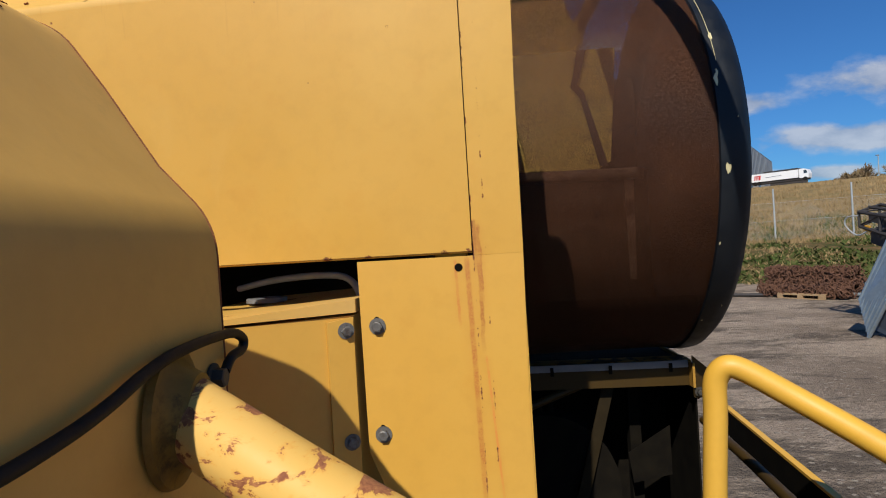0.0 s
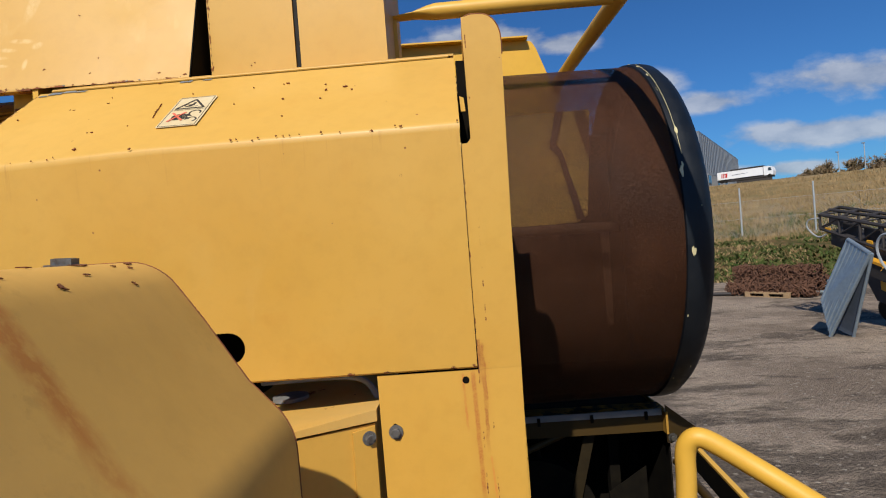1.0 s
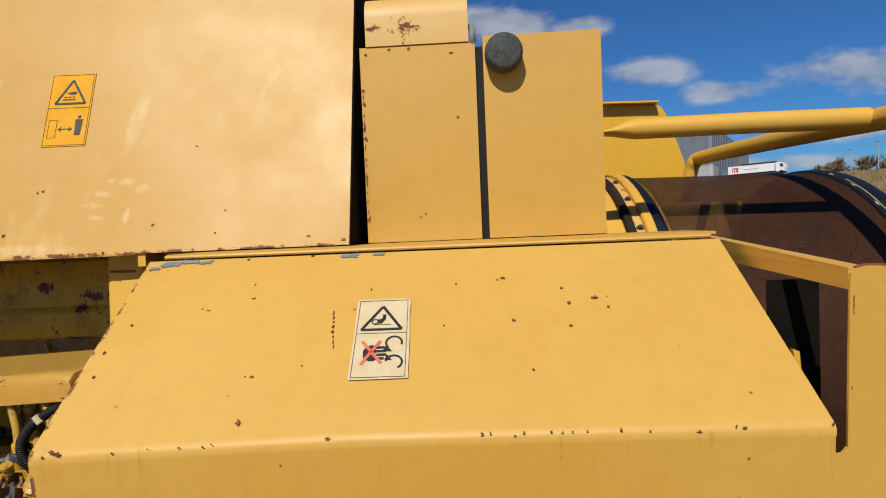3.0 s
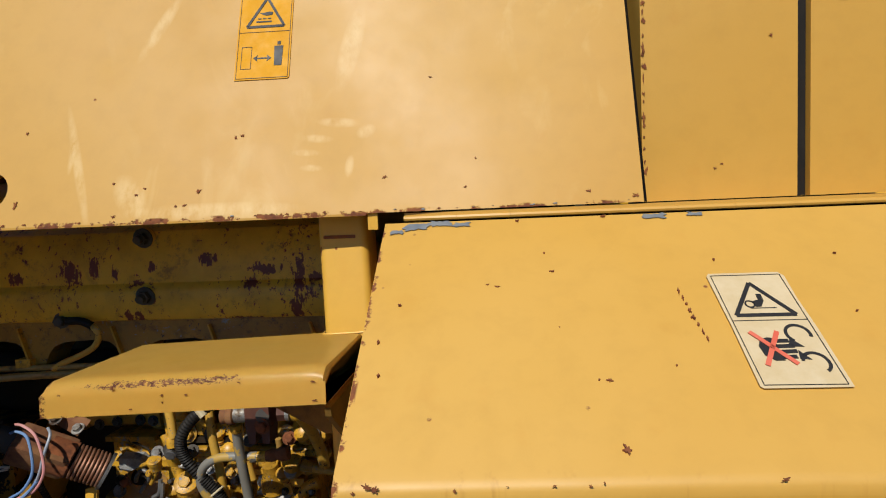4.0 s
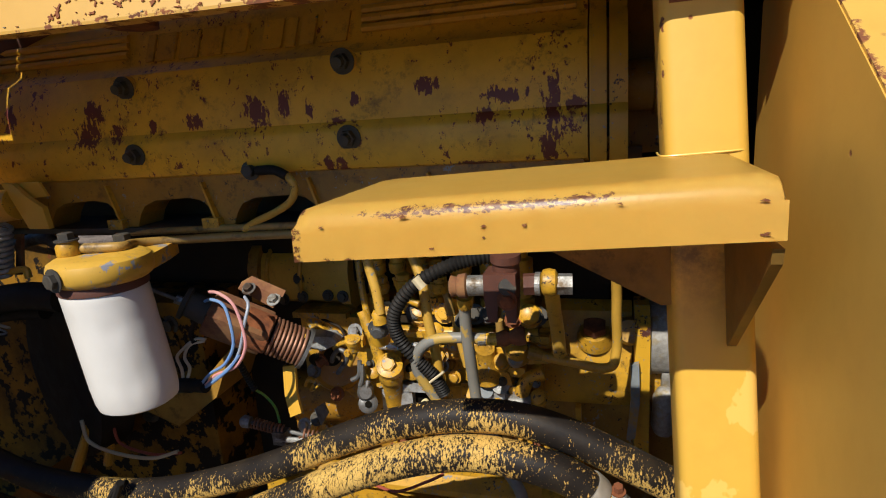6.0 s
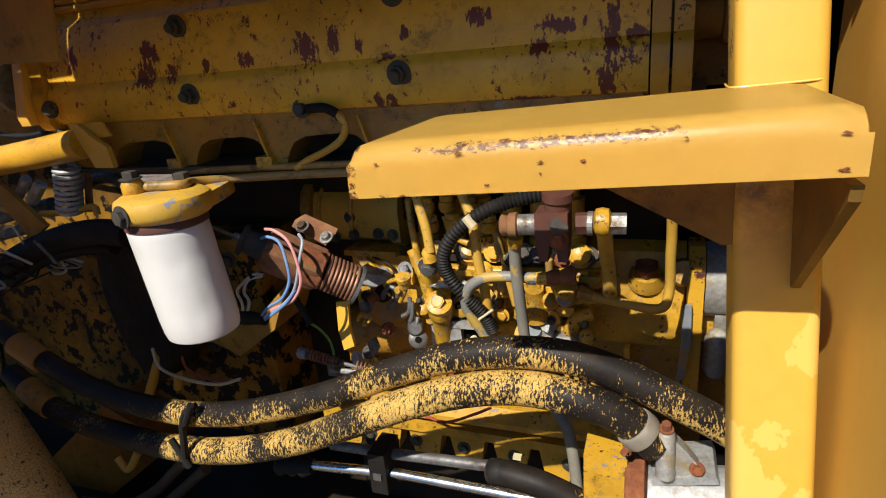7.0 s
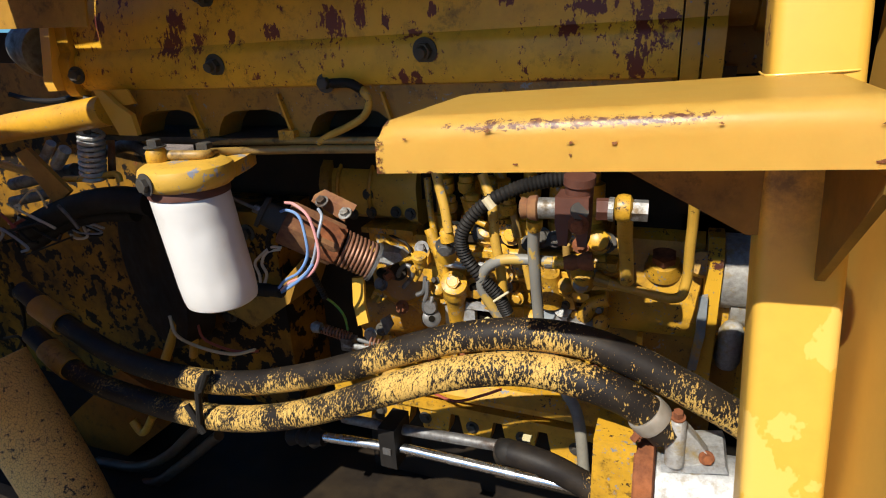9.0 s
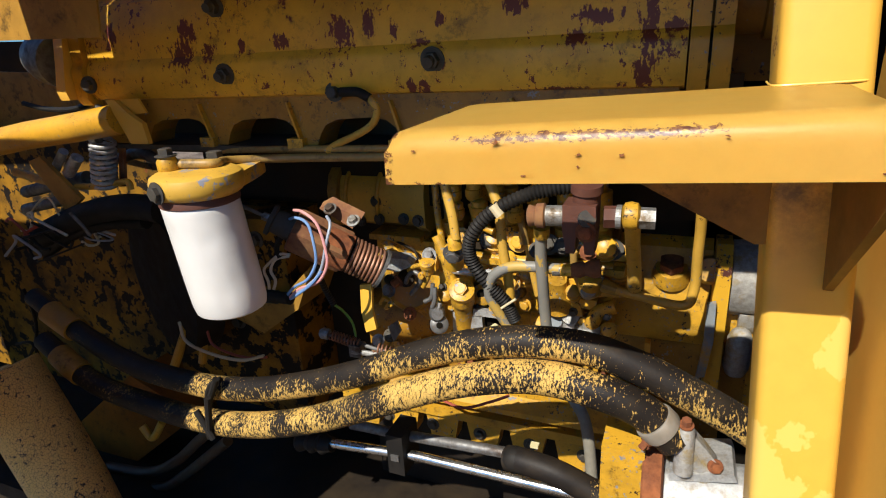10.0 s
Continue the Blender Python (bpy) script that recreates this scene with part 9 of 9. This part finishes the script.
def tri_frame(parent, place, normal, c, w, h, up, thick):
    """A warning triangle's black frame as three bars."""
    a, b, d = (c[0], c[1] + up * h / 2), (c[0] - w / 2, c[1] - up * h / 2), (c[0] + w / 2, c[1] - up * h / 2)
    for p, q in ((a, b), (b, d), (d, a)):
        flat(parent, "triangle_bar", place, line_of(place, p, q, thick), normal, "ink", 0.0005)


# cream sticker: u runs along the hood, v down the slope
st = thing("hazard_sticker", slope(-0.66, 0.17), "cream rotating-parts warning sticker with red cross, on the hood", "sticker")


def s1(u, v):
    return slope(-0.6915 + 1.03 * u + 0.03 * v, 0.0985 + 1.07 * v, 0.0022)


def s1b(u, v):
    return slope(-0.6915 + 1.03 * u + 0.03 * v, 0.0985 + 1.07 * v, 0.0028)


flat(st, "backing", lambda u, v: slope(-0.6915 + 1.03 * u + 0.03 * v, 0.0985 + 1.07 * v, 0.0016), [(0.002, 0), (0.060, 0), (0.0635, 0.005), (0.0625, 0.03), (0.0635, 0.06), (0.0632, 0.117), (0.002, 0.1175), (0, 0.1155), (0.0006, 0.06), (-0.0002, 0.003)], SLOPE_N, "sticker_cream", 0.0005)
for a, b in (((0.003, 0.003), (0.0595, 0.003)), ((0.003, 0.115), (0.060, 0.115)), ((0.003, 0.003), (0.003, 0.115)), ((0.060, 0.003), (0.060, 0.115)), ((0.003, 0.0545), (0.060, 0.0545))):
    flat(st, "border", s1, line_of(s1, a, b, 0.0006), SLOPE_N, "ink")
tri_frame(st, s1, SLOPE_N, (0.031, 0.031), 0.046, 0.036, -1, 0.0034)
flat(st, "pictogram", s1, ring_arc((0.023, 0.037), 0.0035, 0.0013, 0, 360, 18), SLOPE_N, "ink")
flat(st, "pictogram", s1, [(0.0265, 0.040), (0.0255, 0.034), (0.031, 0.0325), (0.0315, 0.026), (0.0355, 0.026), (0.035, 0.034), (0.031, 0.040)], SLOPE_N, "ink")
flat(st, "pictogram", s1, line_of(s1, (0.022, 0.0415), (0.042, 0.0415), 0.0007), SLOPE_N, "ink")
flat(st, "pictogram", s1, [(0.013, 0.080), (0.016, 0.074), (0.022, 0.072), (0.0265, 0.073), (0.0265, 0.094), (0.020, 0.094), (0.014, 0.089)], SLOPE_N, "ink")
for k in range(4):
    flat(st, "pictogram", s1, line_of(s1, (0.026, 0.0755 + k * 0.0052), (0.0385 - 0.002 * (k in (0, 3)), 0.0755 + k * 0.0050), 0.0034), SLOPE_N, "ink")
for c, a0, a1, tip in (((0.0465, 0.069), 130, 380, ((0.038, 0.073), (0.0455, 0.0815), (0.0345, 0.081))), ((0.0475, 0.096), -170, 60, ((0.0375, 0.0925), (0.0455, 0.0935), (0.0395, 0.0845)))):
    flat(st, "arrow_arc", s1, ring_arc(c, 0.0088, 0.0024, a0, a1), SLOPE_N, "ink")
    flat(st, "arrow_tip", s1, tip, SLOPE_N, "ink")
for a, b in (((0.011, 0.0665), (0.034, 0.0975)), ((0.0315, 0.0665), (0.012, 0.0985))):
    flat(st, "red_cross_bar", s1b, line_of(s1b, a, b, 0.0036), SLOPE_N, "red_ink")

# amber sticker on the engine cover: u along, v up
st2 = thing("hot_surface_sticker", on_cover(-1.15, 2.625), "amber hot-surface warning sticker on the engine cover", "sticker")


def s2(u, v):
    return on_cover(-1.1840 + u, 2.6255 + v, 0.0013)


flat(st2, "backing", lambda u, v: on_cover(-1.1840 + u, 2.6255 + v, 0.0007), [(0, 0), (0.0645, 0), (0.0665, 0.002), (0.0665, 0.117), (0.002, 0.117), (0, 0.115)], COVER_N, "sticker_yellow", 0.0005)
for a, b in (((0.002, 0.002), (0.0645, 0.002)), ((0.002, 0.115), (0.0645, 0.115)), ((0.002, 0.002), (0.002, 0.115)), ((0.0645, 0.002), (0.0645, 0.115)), ((0.002, 0.061), (0.0645, 0.061))):
    flat(st2, "border", s2, line_of(s2, a, b, 0.0005), COVER_N, "ink")
tri_frame(st2, s2, COVER_N, (0.034, 0.087), 0.046, 0.038, 1, 0.0032)
flat(st2, "pictogram", s2, [(0.025, 0.0865), (0.030, 0.086), (0.037, 0.0875), (0.042, 0.087), (0.041, 0.083), (0.034, 0.0825), (0.029, 0.084)], COVER_N, "ink")
flat(st2, "pictogram", s2, line_of(s2, (0.022, 0.0745), (0.041, 0.0745), 0.0018), COVER_N, "ink")
for k in range(3):
    flat(st2, "pictogram", s2, line_of(s2, (0.024 + 0.006 * k, 0.0785), (0.028 + 0.006 * k, 0.0785), 0.0014), COVER_N, "ink")
for a, b in (((0.007, 0.014), (0.019, 0.014)), ((0.007, 0.042), (0.019, 0.042)), ((0.007, 0.014), (0.007, 0.042)), ((0.019, 0.014), (0.019, 0.042))):
    flat(st2, "panel_outline", s2, line_of(s2, a, b, 0.0005), COVER_N, "ink")
flat(st2, "arrow_bar", s2, line_of(s2, (0.025, 0.027), (0.040, 0.027), 0.0016), COVER_N, "ink")
for c, d in ((0.0215, 1), (0.0435, -1)):
    flat(st2, "arrow_tip", s2, [(c, 0.027), (c + d * 0.0055, 0.0312), (c + d * 0.0042, 0.027), (c + d * 0.0055, 0.0228)], COVER_N, "ink")
# plain upright bars in place of the figure
flat(st2, "figure_bar", s2, [(0.0475, 0.017), (0.0565, 0.017), (0.0575, 0.042), (0.0465, 0.042)], COVER_N, "ink")
flat(st2, "figure_bar", s2, [(0.0500, 0.0435), (0.0540, 0.0435), (0.0540, 0.048), (0.0500, 0.048)], COVER_N, "ink")

random.seed(9)


def blob(place, u, v, r, normal, parent, mat="rust_chip", tall=1.0, h=0.0007):
    """An irregular flake of rust or bare metal on a sheet."""
    pts = []
    w = random.uniform(0.7, 1.6)
    for k in range(19):
        a = k * math.tau / 19
        q = r * random.choice((0.45, 0.8, 1.0, 1.3, 1.7)) * (w if abs(math.cos(a)) > 0.7 else 1 / w)
        pts.append((u + q * math.cos(a) * random.uniform(0.8, 1.2), v + q * math.sin(a) * tall))
    return part("rust_chip", slab(BM(), [place(*p) for p in pts], normal, h), mat, parent)


for x, s, r in ((-0.833, 0.059, 2), (-0.828, 0.086, 3), (-0.880, 0.104, 3), (-0.889, 0.101, 2), (-0.828, 0.156, 1), (-0.795, 0.212, 4), (-0.803, 0.211, 2), (-0.970, 0.123, 3), (-0.984, 0.165, 3), (-0.793, 0.270, 6),
                (-0.979, 0.200, 3), (-0.511, 0.066, 4), (-0.518, 0.069, 2), (-0.435, 0.116, 4), (-0.439, 0.154, 4), (-0.403, 0.108, 6), (-0.504, 0.142, 4), (-0.585, 0.147, 2), (-0.570, 0.074, 2), (-0.489, 0.217, 3),
                (-0.742, 0.200, 2), (-0.390, 0.125, 3), (-0.440, 0.089, 3), (-0.678, 0.078, 2), (-0.857, 0.006, 3), (-0.768, 0.004, 3), (-0.716, 0.150, 3)):
    blob(slope, x, s, r * 0.00036, SLOPE_N, hood, h=0.0022)
for k in range(8):
    blob(slope, -0.719 + 0.001 * k + random.uniform(-0.001, 0.001), 0.118 + 0.008 * k, random.uniform(0.0003, 0.0008), SLOPE_N, hood, tall=3.0, h=0.0021)


def crease(u, v):
    return (u, -0.2404 - 0.0005, 2.2795 + v - sag(u))


for x in (-0.984, -0.974, -0.968, -0.913, -0.877, -0.845, -0.821, -0.812, -0.698, -0.547, -0.539, -0.516, -0.507, -0.481, -0.471, -0.461, -0.447, -0.415, -0.388, -0.342, -0.308, -0.300, -0.219):
    blob(crease, x, random.uniform(-0.002, 0.003), random.uniform(0.0005, 0.0013) * (2.0 if x < -0.967 else 1.0), Vector((0, -0.9, 0.45)), hood, h=0.0012)


def on_cov(u, v):
    return on_cover(u, v, 0.0004)


for x, z, r in ((-1.214, 2.495, 4), (-1.176, 2.556, 3), (-1.239, 2.479, 2), (-1.287, 2.494, 2), (-1.002, 2.502, 3), (-0.950, 2.617, 2), (-0.912, 2.487, 2), (-1.311, 2.470, 3), (-0.778, 2.477, 3), (-1.430, 2.488, 4), (-1.168, 2.558, 3),
                (-1.431, 2.573, 3), (-1.278, 2.501, 2), (-1.229, 2.480, 3), (-1.315, 2.508, 2), (-0.900, 2.519, 2), (-0.728, 2.470, 4)):
    blob(on_cov, x, z, r * 0.00048, COVER_N, cover)
for k in range(46):
    x = -1.66 + 0.0205 * k + random.uniform(-0.006, 0.006)
    blob(on_cov, x, 2.4642 + random.uniform(0, 0.0015), random.choice((0.0004, 0.0006, 0.0009, 0.0018)), COVER_N, cover, "rust_chip" if random.random() < 0.7 else "gasket", tall=0.4)
for k in range(26):
    blob(on_cov, -1.585 + 0.005 * k + random.uniform(-0.006, 0.006), 2.475 + random.uniform(-0.008, 0.008), random.choice((0.0005, 0.0008, 0.0012, 0.0028)), COVER_N, cover)


def upright(u, v):
    return (u, 0.0845, v)


for x, z, r in ((-0.560, 2.646, 3), (-0.623, 2.498, 2), (-0.615, 2.503, 1.4), (-0.567, 2.742, 3), (-0.631, 2.752, 3), (-0.66, 2.752, 3), (-0.696, 2.746, 3)):
    blob(upright, x, z, r * 0.0005, Vector((0, -1, 0)), housing)
for k in range(16):
    blob(upright, -0.7025, 2.50 + 0.013 * k + random.uniform(-0.004, 0.004), random.uniform(0.0005, 0.0017), Vector((0, -1, 0)), housing, tall=2.5)


def tread_front(u, v):
    return (u, -0.1217, tz(u) + v)


for x, v, r in ((-1.245, -0.0085, 5), (-1.196, -0.017, 3), (-1.172, -0.018, 3), (-1.228, -0.029, 3), (-1.30, -0.012, 2), (-1.196, -0.024, 2), (-1.05, -0.012, 3), (-1.12, -0.009, 2), (-1.318, -0.03, 2), (-1.3195, -0.015, 1.5), (-1.3195, -0.024, 2), (-1.049, -0.030, 4)):
    blob(tread_front, x, v, r * 0.00030, Vector((0, -1, 0)), step_post)


def cowl_bend(u, v):
    """A place on the cowl's rounded shoulder: u metres round the bend, v metres towards the viewer's side."""
    a = u / 0.054
    z = 2.058 + 0.0556 * math.sin(a)
    return (-0.524 + 0.0556 * math.cos(a) + FLARE * v, CY - v, z)


for u, v, r in ((0.070, 0.02, 3), (0.066, 0.05, 2), (0.074, 0.08, 4), (0.060, 0.035, 2), (0.078, 0.13, 3), (0.055, 0.10, 2), (0.072, 0.17, 5), (0.045, 0.14, 3), (0.068, 0.20, 3), (0.05, 0.22, 4), (0.040, 0.06, 1.6), (0.076, 0.25, 4)):
    blob(cowl_bend, u, v, r * 0.0005, Vector((math.cos(u / 0.054), 0, math.sin(u / 0.054))), cowl, tall=2.2)
# rust patch on the cowl's shoulder at the head of the stain
random.seed(52)
for k in range(11):
    blob(cowl_bend, random.uniform(0.035, 0.074), 0.205 + random.uniform(-0.026, 0.030), random.uniform(0.0010, 0.0042), Vector((0.6, 0, 0.8)), cowl, tall=1.8)
